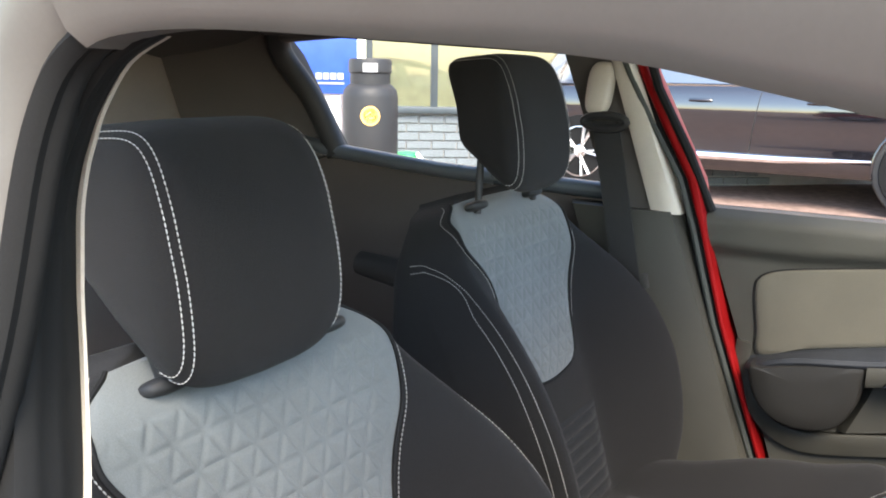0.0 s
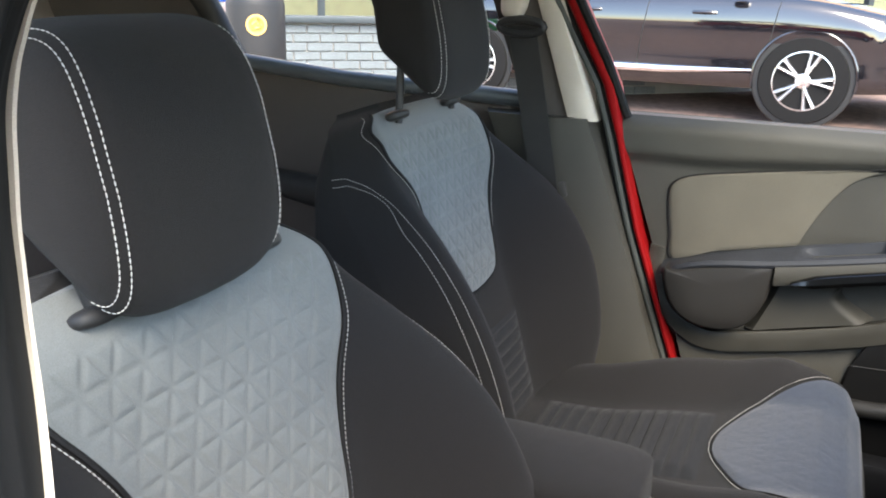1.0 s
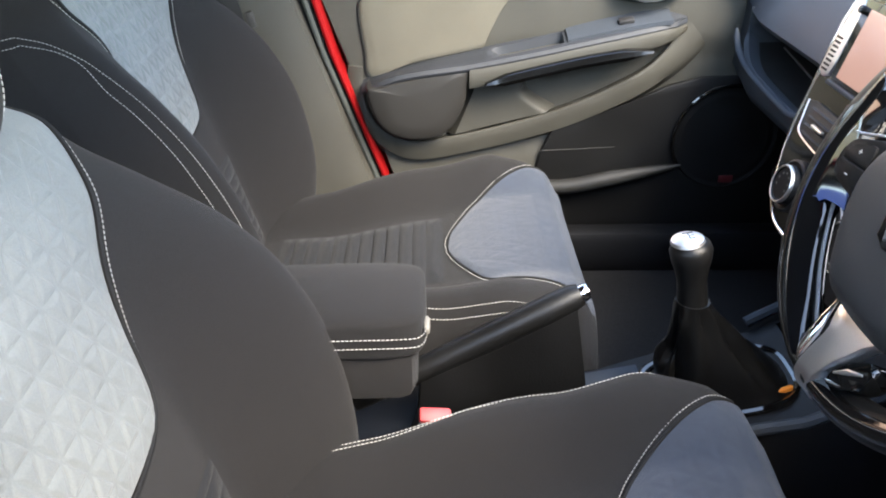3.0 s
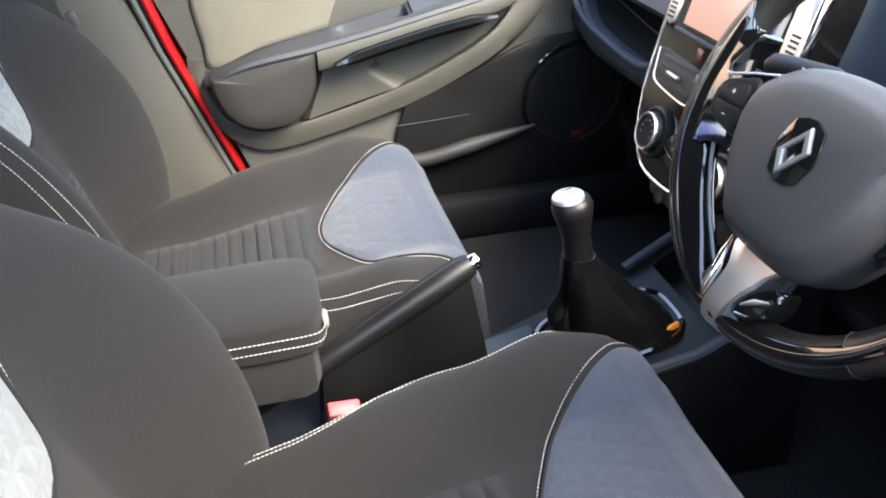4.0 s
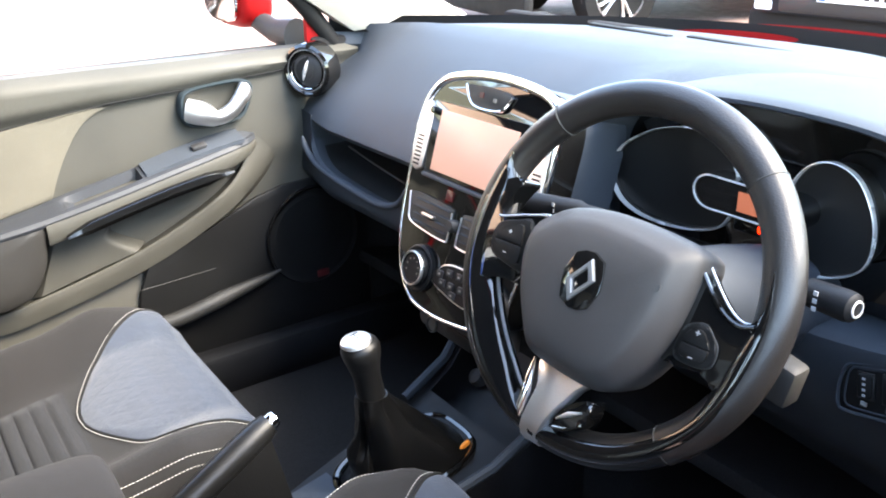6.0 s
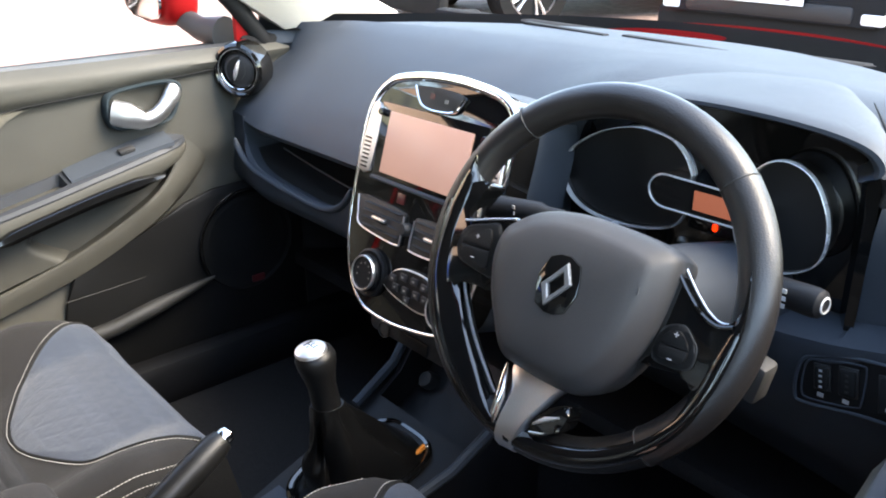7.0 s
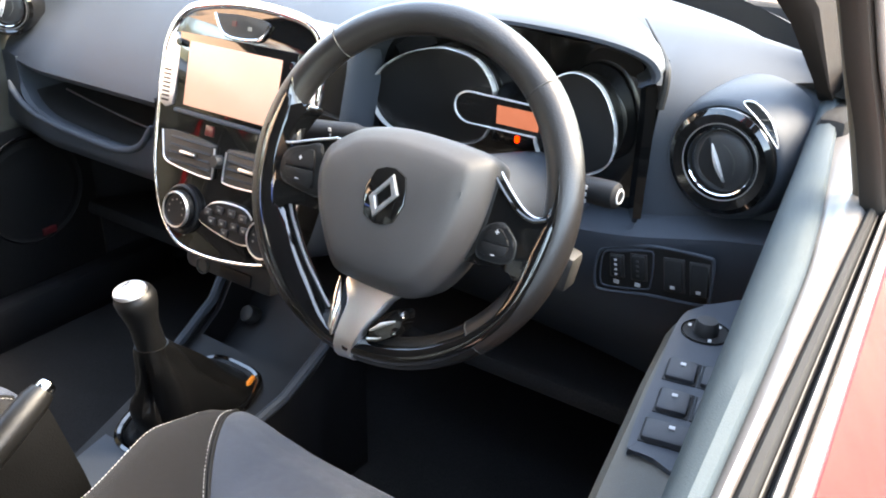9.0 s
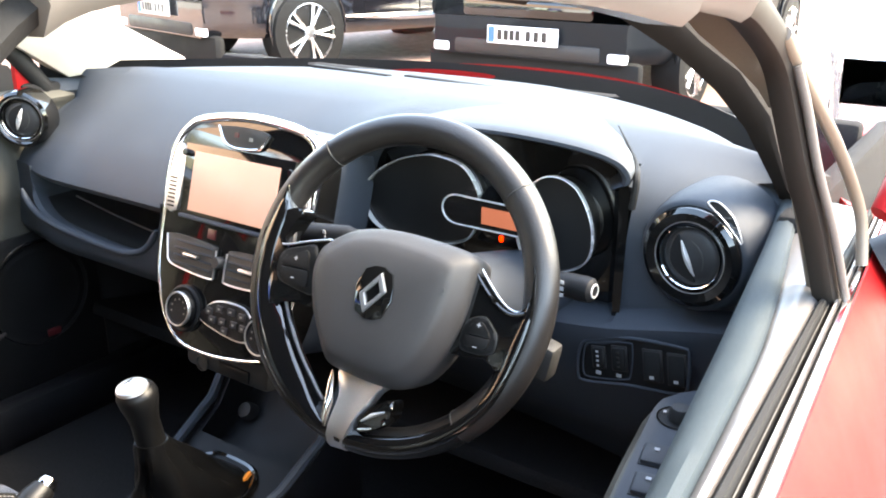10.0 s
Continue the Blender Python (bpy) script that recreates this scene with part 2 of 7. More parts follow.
def curve(table, x):
    """A value from (place, value) pairs along a smooth curve through them."""
    if x <= table[0][0]:
        return table[0][1]
    if x >= table[-1][0]:
        return table[-1][1]
    i = max(k for k in range(len(table) - 1) if table[k][0] <= x)

    def slope(k):
        a, b = table[max(k - 1, 0)], table[min(k + 1, len(table) - 1)]
        return (b[1] - a[1]) / (b[0] - a[0])
    (x0, v0), (x1, v1) = table[i], table[i + 1]
    h = x1 - x0
    t = (x - x0) / h
    return v0 * (1 + 2 * t) * (1 - t) ** 2 + slope(i) * h * t * (1 - t) ** 2 + v1 * t * t * (3 - 2 * t) + slope(i + 1) * h * t * t * (t - 1)


def span(a, b, n):
    return [a + (b - a) * k / n for k in range(n + 1)]


def sstep(a, b, x):
    t = min(1.0, max(0.0, (x - a) / (b - a)))
    return t * t * (3 - 2 * t)


def stitches(path, parent, length=0.0040, gap=0.0011, r=0.00062, name="stitching"):
    """Short thread stitches along a path, joined."""
    pts = [Vector(p) for p in path]
    bm, at, on = None, 0.0, []
    seglen = [(b - a).length for a, b in zip(pts, pts[1:])]
    total = sum(seglen)

    def spot(d):
        for a, b, s in zip(pts, pts[1:], seglen):
            if d <= s:
                return a.lerp(b, d / s if s else 0)
            d -= s
        return pts[-1]
    verts, faces = [], []
    while at + length < total:
        p, q = spot(at), spot(at + length)
        d = (q - p).normalized()
        s = d.cross(Vector((0.3, 0.5, 0.8))).normalized()
        w = d.cross(s)
        k = len(verts)
        mid = (p + q) / 2
        for c, rad in ((p, 0.5), (mid, 1.15), (q, 0.5)):
            verts += [c + r * rad * v for v in (s, w, -s, -w)]
        for o in (0, 4):
            for i in range(4):
                j = (i + 1) % 4
                faces.append((k + o + i, k + o + j, k + o + 4 + j, k + o + 4 + i))
        faces += [(k, k + 1, k + 2, k + 3), (k + 8, k + 9, k + 10, k + 11)]
        at += length + gap
    me = bpy.data.meshes.new(name)
    me.from_pydata(verts, [], faces)
    me.materials.append(THREAD)
    me.shade_smooth()
    ob = new(name, me)
    ob.parent = parent
    ob.matrix_parent_inverse = parent.matrix_basis.inverted()
    return tagged(ob, "pale grey contrast stitching", kind="stuff")


# ---- front seats ----
REC = radians(20)
W_BACK = [(-0.09, 0.25), (0.0, 0.282), (0.12, 0.302), (0.22, 0.302), (0.30, 0.29), (0.38, 0.262), (0.44, 0.232), (0.485, 0.198), (0.51, 0.165), (0.525, 0.12)]
BOLSTER = [(-0.09, 0.08), (0.0, 0.115), (0.12, 0.130), (0.22, 0.118), (0.30, 0.088), (0.37, 0.046), (0.43, 0.012), (0.5, 0.0)]
THICK = [(-0.09, 0.12), (0.2, 0.115), (0.42, 0.085), (0.5, 0.06), (0.53, 0.035)]
QUILT_W = [(0.178, 0.03), (0.183, 0.062), (0.195, 0.09), (0.215, 0.105), (0.27, 0.122), (0.34, 0.142), (0.4, 0.172), (0.44, 0.190), (0.465, 0.188), (0.49, 0.174), (0.516, 0.135)]
QTOP = 0.514


def back_front(x, s):
    """How far the backrest's face stands before its plane."""
    w, b = curve(W_BACK, s), curve(BOLSTER, s)
    e = min(1.0, abs(x) / w)
    y = b * sstep(0.40, 0.86, e)
    y -= (0.07 + 0.3 * b) * max(0.0, (e - 0.84) / 0.16) ** 2.3
    y -= 0.03 * sstep(0.46, 0.53, s)
    return y


def quilt_w(s):
    return min(curve(QUILT_W, s), 0.92 * curve(W_BACK, s))


def cushion_top(x, y):
    z = lerp_table([(-0.06, 0.452), (0.1, 0.462), (0.3, 0.498), (0.42, 0.526), (0.48, 0.531), (0.515, 0.522), (0.54, 0.497), (0.56, 0.43)], y)
    e = abs(x) / lerp_table(W_CUSH, y)
    z += lerp_table([(-0.06, 0.03), (0.2, 0.058), (0.4, 0.05), (0.5, 0.024), (0.56, 0.0)], y) * sstep(0.45, 0.8, e)
    z -= 0.07 * max(0.0, (e - 0.8) / 0.2) ** 2.2
    return z


W_CUSH = [(-0.06, 0.245), (0.1, 0.256), (0.3, 0.283), (0.42, 0.298), (0.48, 0.293), (0.52, 0.272), (0.545, 0.238), (0.56, 0.19)]


def tri_relief(x, s, pitch=0.034):
    """The pressed grid of triangles: three sets of grooves."""
    near = 1.0
    for ang in (0, 60, 120):
        c, n = math.cos(radians(ang)), math.sin(radians(ang))
        d = (x * n + s * c) / (pitch * 0.866)
        near = min(near, abs(d - round(d)))
    return 0.0026 * sstep(0.0, 0.17, near)


def seat(x0, y0, dz, label, rec=REC, head_up=0.0, head_fwd=0.0, head_x=0.02, head_w=0.119, head_d=0.058, head_cut=0.08, back_up=0.0, back_x=0.0, head_seam=0.023, seam_gap=0.012):
    e = thing("front_seat", (x0, y0, 0.25), label, "car seat", "front seats")
    sn, cs = math.sin(rec), math.cos(rec)

    def bp(x, out, s):
        """A point of the backrest: across, out from its plane, up along it."""
        return Vector((x0 + back_x + x, y0 - 0.035 - sn * s + cs * out, 0.47 + dz + back_up + cs * s + sn * out))

    def cp(x, y, z):
        return Vector((x0 + x, y0 + y, z + dz))

    # backrest body
    rings = []
    levels = [-0.09 + 0.62 * k / 92 for k in range(93)]
    for s in levels:
        w, t = curve(W_BACK, s), lerp_table(THICK, s)
        ring = []
        for k in range(81):
            x = w * math.sin(math.pi / 2 * (-1 + 2 * k / 80))
            ring.append(bp(x, back_front(x, s), s))
        for k in range(1, 20):
            a = math.pi * k / 20
            ring.append(bp(w * math.copysign(abs(math.cos(a)) ** 0.45, math.cos(a)), -0.075 - max(0.0, t - 0.03) * math.sin(a) ** 0.6, s))
        rings.append(ring)
    back = part("backrest", skin(rings), KNIT, e, "black knit backrest with deep side bolsters")

    # quilted upper panel, a pad laid into the face
    def quilt(u, v):
        f = min(1.0, v / 0.88)
        s = 0.178 + (QTOP - 0.178) * f
        w = quilt_w(s)
        x = w * (2 * u - 1)
        edge = min(1.0, 9 * min(u, 1 - u), 12 * v, 40 * (1 - v))
        if v > 0.88:
            q = (v - 0.88) / 0.12
            lift = 0.010 * math.sin(math.pi * min(0.62, q * 0.62)) * (1 - (2 * u - 1) ** 4)
            return bp(x * (1 - 0.30 * q), (back_front(x, s) + 0.0055) * (1 - q) - 0.062 * q, s + lift * 1.2)
        return bp(x, back_front(x, s) + 0.0015 + 0.006 * math.sqrt(max(edge, 0)) - 0.002 + tri_relief(x, s) * min(1, edge) * sstep(0.482, 0.470, s + 0.10 * abs(x) ** 1.5), s)
    part("backrest_panel", surf(quilt, 150, 150), QUILT, e, "pale grey fabric panel pressed with triangles")
    rim = [(quilt_w(s), s) for s in [0.178 + (QTOP - 0.178) * k / 70 for k in range(71)]]
    line = [(-w, s) for w, s in reversed(rim)] + [(0.0, 0.1765)] + rim
    on = [bp(x, back_front(x, s) + 0.002, s) for x, s in line]
    part("piping", tube(on, 0.0028, 6), RUBBER, back, "thin black piping")
    stitches([bp(x * 1.0 + math.copysign(0.006, x), back_front(x + math.copysign(0.006, x), s) + 0.001, s) for x, s in line], e)

    # ribbed lumbar panel
    def ribs(u, v):
        s = -0.06 + 0.16 * v
        x = (0.105 + 0.02 * v) * (2 * u - 1)
        edge = min(1.0, 8 * min(u, 1 - u), 10 * (1 - v))
        return bp(x, back_front(x, s) + 0.0006 + edge * 0.0065 * abs(math.sin(math.pi * s / 0.022)) ** 0.5, s)
    part("lumbar_panel", surf(ribs, 24, 130), RIBCLOTH, e, "charcoal horizontally ribbed lower back panel")

    # double seams down the bolsters and round the sides
    for side in (-1, 1):
        for off in (0.0, 0.011):
            path = []
            for k in range(70):
                s = -0.03 + 0.464 * k / 69 - off * 0.9
                ee = curve([(-0.03, 0.90), (0.20, 0.90), (0.31, 0.902), (0.375, 0.917), (0.412, 0.948), (0.434, 0.985)], s + off * 0.9) + 2.6 * off * sstep(0.40, 0.33, s)
                x = side * curve(W_BACK, s) * min(ee, 0.998)
                path.append(bp(x + side * 0.0008, back_front(x, s) + 0.001, s))
            w = curve(W_BACK, 0.434 - off)
            path += [bp(side * (w + 0.001), -0.04 - 0.075 * k / 8, 0.434 - off + 0.008 * math.sin(k / 8)) for k in range(1, 4)]
            stitches(path, e)

    # head restraint, a little more upright than the backrest
    hb, hs, hc = bp(0, 0, 0.5), math.sin(rec * 0.4), math.cos(rec * 0.4)

    def hp(x, out, s):
        return hb + Vector((x, hc * out - hs * s, hs * out + hc * s))

    hz = 0.605 + head_up

    def hbend(p):
        t = (p.z + 0.12) / 0.24
        wide = 1.0 - 0.08 * max(0, (t - 0.6) / 0.4) ** 2 - 0.07 * max(0, (0.35 - t) / 0.35) ** 2
        fwd = 0.018 * math.sin(math.pi * min(1, max(0, t))) - 0.018 * t
        drop = (-0.012 * (1 - (p.x / 0.125) ** 2) - head_cut * sstep(-head_d * 1.0, head_d * 0.72, p.y) + head_cut - 0.010) * max(0, 1 - t) ** 1.25
        return hp(head_x + p.x * wide, p.y + head_fwd + fwd + 0.058 - head_d, hz - 0.5 + p.z + drop)
    head = part("head_restraint", blob(head_w, head_d, 0.107, 0.36, 56, 40, hbend), KNIT, e, "black fabric head restraint with double stitching")
    for side in (-1, 1):
        for off in (0.0, seam_gap):
            xs_, p_ = head_w - head_seam + off, 2 / 0.36
            k_ = (1 - (xs_ / head_w) ** p_) ** (1 / p_)
            path = []
            for q in [radians(-80 + 215 * i / 89) for i in range(90)]:
                c_, s_ = math.cos(q), math.sin(q)
                path.append(hbend(Vector((side * xs_, (head_d * k_ + 0.0012) * math.copysign(abs(c_) ** 0.36, c_), (0.107 * k_ + 0.0012) * math.copysign(abs(s_) ** 0.36, s_)))))
            stitches(path, head)
        post = [bp(side * 0.103, -0.004, 0.49), hp(head_x + side * 0.088, head_fwd - 0.012, hz - 0.545)]
        part("post", tube(post, 0.0062, 12), DARKPLASTIC, head, "black steel post")
        collar = blob(0.026, 0.015, 0.008, 0.7, 20, 10, lambda p: bp(side * 0.103 + p.x, -0.002 + p.y, (0.503 if x0 < 0 else 0.490) + p.z))
        part("collar", collar, DARKPLASTIC, e, "black plastic post guide")

    # cushion
    rings = []
    for k in range(44):
        y = -0.08 + 0.64 * k / 43
        w = lerp_table(W_CUSH, y)
        ring = [cp(w * math.sin(math.pi / 2 * (-1 + 2 * i / 40)), y, cushion_top(w * math.sin(math.pi / 2 * (-1 + 2 * i / 40)), y)) for i in range(41)]
        low = 0.335 + 0.03 * sstep(0.3, 0.545, y)
        ring += [cp(w * 0.99, y, low + 0.04), cp(w * 0.92, y, low), cp(-w * 0.92, y, low), cp(-w * 0.99, y, low + 0.04)]
        rings.append(ring)
    cush = part("cushion", skin(rings), KNIT, e, "black fabric cushion with raised side bolsters")

    # nose panel
    NOSE = [(0.325, 0.02), (0.335, 0.052), (0.357, 0.098), (0.3755, 0.130), (0.405, 0.163), (0.452, 0.200), (0.498, 0.224), (0.53, 0.222), (0.556, 0.19)]

    def nose(u, v):
        y = 0.325 + 0.229 * v
        x = curve(NOSE, y) * (2 * u - 1)
        edge = min(1.0, 10 * min(u, 1 - u), 10 * min(v, 1 - v))
        return cp(x, y, cushion_top(x, y) + 0.001 + 0.005 * math.sqrt(edge) + 0.22 * tri_relief(x, y) * edge)
    part("nose_panel", surf(nose, 100, 80), MESHCLOTH, e, "slate blue mesh panel on the cushion's front")
    ys = [0.325 + 0.185 * k / 60 for k in range(61)]
    line = [(-curve(NOSE, y), y) for y in reversed(ys)] + [(0, 0.323)] + [(curve(NOSE, y), y) for y in ys]
    on = [cp(x, y, cushion_top(x, y) + 0.0015) for x, y in line]
    part("piping", tube(on, 0.0026, 6), RUBBER, cush, "thin black piping")
    stitches([p + Vector((math.copysign(0.005, p.x - x0), -0.003, 0.0015)) for p in on], e, r=0.0006)

    def cribs(u, v):
        y = 0.02 + 0.297 * v
        x = 0.115 * (2 * u - 1)
        edge = min(1.0, 8 * min(u, 1 - u), 14 * min(v, 1 - v) + 0.1)
        return cp(x, y, cushion_top(x, y) + 0.0006 + edge * 0.0075 * abs(math.sin(math.pi * y / 0.024)) ** 0.5)
    part("seat_panel", surf(cribs, 24, 150), RIBCLOTH, e, "charcoal ribbed seat panel")
    for side in ((-1, 1) if x0 > 0 else (1,)):
        for off in (0.0, 0.009):
            path = []
            for k in range(60):
                y = 0.02 + 0.46 * k / 59
                w = lerp_table(W_CUSH, y) * (0.80 + 0.10 * sstep(0.05, 0.33, y) + 0.032 * off / 0.009)
                path.append(cp(side * w, y, cushion_top(w, y) + 0.0015))
            stitches(path, e)
    base = rbox((0.42, 0.46, 0.12), 0.02, Matrix.Translation((x0, y0 + 0.2, 0.31)))
    part("seat_base", base, DARKPLASTIC, e, "black plastic seat base on rails")
    return e


seat(0.39, 0.0, 0.0, "driver's seat in black knit with grey triangle-quilted back panel", head_x=0.026, head_w=0.109, head_d=0.086, head_cut=0.135, head_seam=0.017, seam_gap=0.0062)
seat(-0.342, -0.133, -0.022, "passenger seat in black knit with grey quilted panel, slid back", radians(19), 0.035, 0.02, 0.0, 0.119, 0.058, 0.08, 0.055, -0.016, 0.029)


# ---- car shell: floor, roof, pillars, glass ----
car = thing("red_hatchback", (0, 0, 0), "metallic red hatchback shell with grey and black cabin trim", "car")


def span0(n):
    return [k / n for k in range(n + 1)]


def beam(path, w, h, mat, name, parent=None, label="", bulge=0.0):
    """A flattened bar along a path."""
    return part(name, tube(smooth_poly(path, 8, False), w, 14, flat=h / w), mat, parent or car, label)


floor = rbox((1.50, 2.6, 0.04), 0.01, Matrix.Translation((0, 0.1, 0.235)))
part("cabin_floor", floor, CARPET, car, "black carpeted cabin floor")
part("bulkhead", rbox((1.40, 0.04, 0.75), 0.01, Matrix.Translation((0, 1.32, 0.6))), CARPET, car)


def roof(u, v):
    x = -0.6 + 1.2 * u
    y = 0.32 - 1.75 * v
    return (x, y, 1.40 - 0.07 * (x / 0.6) ** 2 - 0.05 * (2 * v - 0.8) ** 2 - 0.06 * sstep(0.75, 1.0, v))


part("headliner", solid(roof, 20, 20, (0, 0, 0.012)), LINER, car, "dark cloth headliner")
part("roof_skin", solid(lambda u, v: Vector(roof(u, v)) + Vector(((u - 0.5) * 0.16, 0, 0.035)), 20, 20, (0, 0, 0.004)), RED, car, "metallic red roof")
# rear: quarter panels, boot wall
part("rear_bulkhead", rbox((1.34, 0.05, 1.15), 0.02, Matrix.Translation((0, -1.44, 0.80))), material('taupe_boot_trim', (0.16, 0.135, 0.115), 0.7), car, 'taupe trim round the tailgate')


def side_panel(sx):
    def rear_card(u, v):
        y = -0.17 - 1.25 * u
        z = 0.32 + (0.635 + 0.06 * u) * v
        x = 0.70 - 0.02 * math.sin(math.pi * v) + 0.02 * sstep(0.85, 1, v) - 0.10 * sstep(0.75, 1.0, u)
        return (sx * x, y, z)
    card = part("rear_door_card", solid(rear_card, 16, 14, (sx * 0.03, 0, 0)), REARCARD, car, "brown-grey rear door card below the window")
    part("rear_armrest", tube([(sx * 0.68, -0.35, 0.72), (sx * 0.67, -0.6, 0.70), (sx * 0.68, -0.9, 0.73)], [0.02, 0.045, 0.03], 14), GREYTRIM, card)
    part("rear_sill", tube([(sx * 0.71, -0.2, 0.955), (sx * 0.71, -0.7, 0.973), (sx * 0.695, -1.0, 1.0), (sx * 0.66, -1.22, 1.05)], 0.018, 10), SILLGREY, card, "satin window sill strip")
    # quarter pillar
    cpil = [[(sx * 0.70, -0.98, 1.0), (sx * 0.66, -1.09, 1.23), (sx * 0.55, -1.12, 1.36), (sx * 0.50, -1.42, 1.30), (sx * 0.62, -1.44, 0.95), (sx * 0.66, -1.2, 0.92)]]
    cpil.append([(x * 1.06, y, z) for x, y, z in cpil[0]])
    part("rear_pillar", skin(cpil), LINER, car, "dark rear pillar trim")
    beam([(sx * 0.70, -0.985, 0.99), (sx * 0.685, -1.05, 1.12), (sx * 0.64, -1.115, 1.24), (sx * 0.58, -1.05, 1.31)], 0.022, 0.03, DARKPLASTIC, "window_frame")
    beam([(sx * 0.62, -1.1, 1.285), (sx * 0.615, -0.6, 1.31), (sx * 0.61, -0.2, 1.315), (sx * 0.6, 0.15, 1.30), (sx * 0.6, 0.35, 1.265)], 0.035, 0.03, LINER, "roof_rail")
    # centre pillar: cream upper, grey lower
    up = []
    for k in range(9):
        t = k / 8
        x = 0.675 - 0.065 * t
        z = 0.93 + 0.38 * t
        y = -0.145 - 0.118 * t
        w = 0.029 - 0.012 * t
        up.append([(sx * (x + 0.04), y - w, z), (sx * (x - 0.004), y - w, z), (sx * (x - 0.010), y - w * 0.3, z), (sx * (x - 0.006), y + w * 0.8, z), (sx * (x + 0.0), y + w, z), (sx * (x + 0.05), y + w, z)])
    part("centre_pillar", skin(up), CREAM, car, "cream plastic upper centre pillar trim")
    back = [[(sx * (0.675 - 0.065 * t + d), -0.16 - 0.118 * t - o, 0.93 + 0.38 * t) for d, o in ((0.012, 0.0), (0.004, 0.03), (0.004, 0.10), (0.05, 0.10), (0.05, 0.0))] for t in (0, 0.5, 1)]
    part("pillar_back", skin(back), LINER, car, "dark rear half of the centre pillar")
    low = []
    for k in range(9):
        t = k / 8
        y = 0.055 - 0.22 * t
        z = 0.34 + 0.595 * t
        x = 0.665 + 0.01 * t + 0.012 * math.sin(math.pi * t)
        low.append([(sx * (x + 0.05), y - 0.2, z), (sx * (x - 0.02), y - 0.17, z), (sx * (x - 0.03), y - 0.05, z), (sx * (x - 0.012), y + 0.03, z), (sx * (x + 0.05), y + 0.045, z)])
    part("lower_pillar", skin(low), CARD, car, "grey lower centre pillar trim")


side_panel(-1)
part('quarter_panel', solid(lambda u, v: (0.70, -0.16 - 1.25 * u, 0.32 + 0.63 * v), 4, 12, (0.03, 0, 0)), LINER, car, 'dark rear side trim')
beam([(0.62, -1.1, 1.285), (0.615, -0.6, 1.31), (0.625, -0.2, 1.28), (0.63, 0.0, 1.25)], 0.035, 0.03, LINER, 'roof_rail')
part('rear_pillar', skin([[(0.70, -0.98, 1.0), (0.66, -1.09, 1.23), (0.55, -1.12, 1.36), (0.50, -1.42, 1.30), (0.62, -1.44, 0.95)], [(0.74, -0.98, 1.0), (0.70, -1.09, 1.23), (0.59, -1.12, 1.36), (0.54, -1.42, 1.30), (0.66, -1.44, 0.95)]]), LINER, car)
part('rear_pillar_trim', rbox((0.3, 0.03, 0.25), 0.01, pose(0.45, -1.38, 1.17)), CREAM, car, 'pale boot pillar trim')
part("sill_trim", rbox((0.07, 1.2, 0.10), 0.02, Matrix.Translation((-0.675, 0.45, 0.30))), CONSOLEBLACK, car)
part("sill_trim", rbox((0.07, 1.2, 0.10), 0.02, Matrix.Translation((0.675, 0.45, 0.30))), DARKPLASTIC, car)


# windscreen and its pillars
def screen_base(x):
    return (x, 1.50 - 0.62 * (abs(x) / 0.70) ** 2.4, 0.985 + 0.02 * (x / 0.7) ** 2)


def windscreen(u, v):
    x = (-1 + 2 * u) * (0.69 - 0.13 * v)
    b = Vector(screen_base(x))
    return Vector((x, b.y + (0.36 - 0.03 * (x / 0.6) ** 2 - b.y) * v, b.z + (1.37 - 0.06 * (x / 0.56) ** 2 - b.z) * (v ** 0.93)))


pane = part("windscreen", surf(windscreen, 24, 12), CLEAR, car, "clear windscreen")
pane.visible_shadow = False
rings = []
for t in span0(12):
    z = 0.965 + 0.34 * t
    rear, front = Vector((-0.690 + 0.075 * t, 0.90 - 0.52 * t, z)), Vector((-0.665 + 0.10 * t, 1.17 - 0.70 * t, z + 0.012))
    rings.append([rear + Vector((-0.03, 0, 0)), rear, rear.lerp(front, 0.2) + Vector((0.014, 0, 0)), rear.lerp(front, 0.55) + Vector((0.02, 0, 0)), rear.lerp(front, 0.9) + Vector((0.012, 0, 0)), front, front + Vector((-0.03, 0.02, 0))])
part("windscreen_pillar", skin(rings), CREAM, car, "broad cream windscreen pillar trim")
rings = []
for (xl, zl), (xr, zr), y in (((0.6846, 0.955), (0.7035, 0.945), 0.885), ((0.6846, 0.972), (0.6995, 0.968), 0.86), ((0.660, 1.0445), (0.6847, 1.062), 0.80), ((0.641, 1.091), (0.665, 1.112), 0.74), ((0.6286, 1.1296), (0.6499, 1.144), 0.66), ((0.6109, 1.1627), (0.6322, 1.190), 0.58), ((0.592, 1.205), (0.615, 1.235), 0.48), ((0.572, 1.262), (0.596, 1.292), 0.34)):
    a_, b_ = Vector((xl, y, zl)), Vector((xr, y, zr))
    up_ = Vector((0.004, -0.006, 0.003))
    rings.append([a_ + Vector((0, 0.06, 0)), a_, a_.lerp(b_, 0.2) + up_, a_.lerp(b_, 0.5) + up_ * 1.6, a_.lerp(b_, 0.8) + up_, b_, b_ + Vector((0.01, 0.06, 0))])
# the driver's pillar trim is dark brown, the passenger's cream
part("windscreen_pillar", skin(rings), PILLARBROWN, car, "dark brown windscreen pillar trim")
rings = []
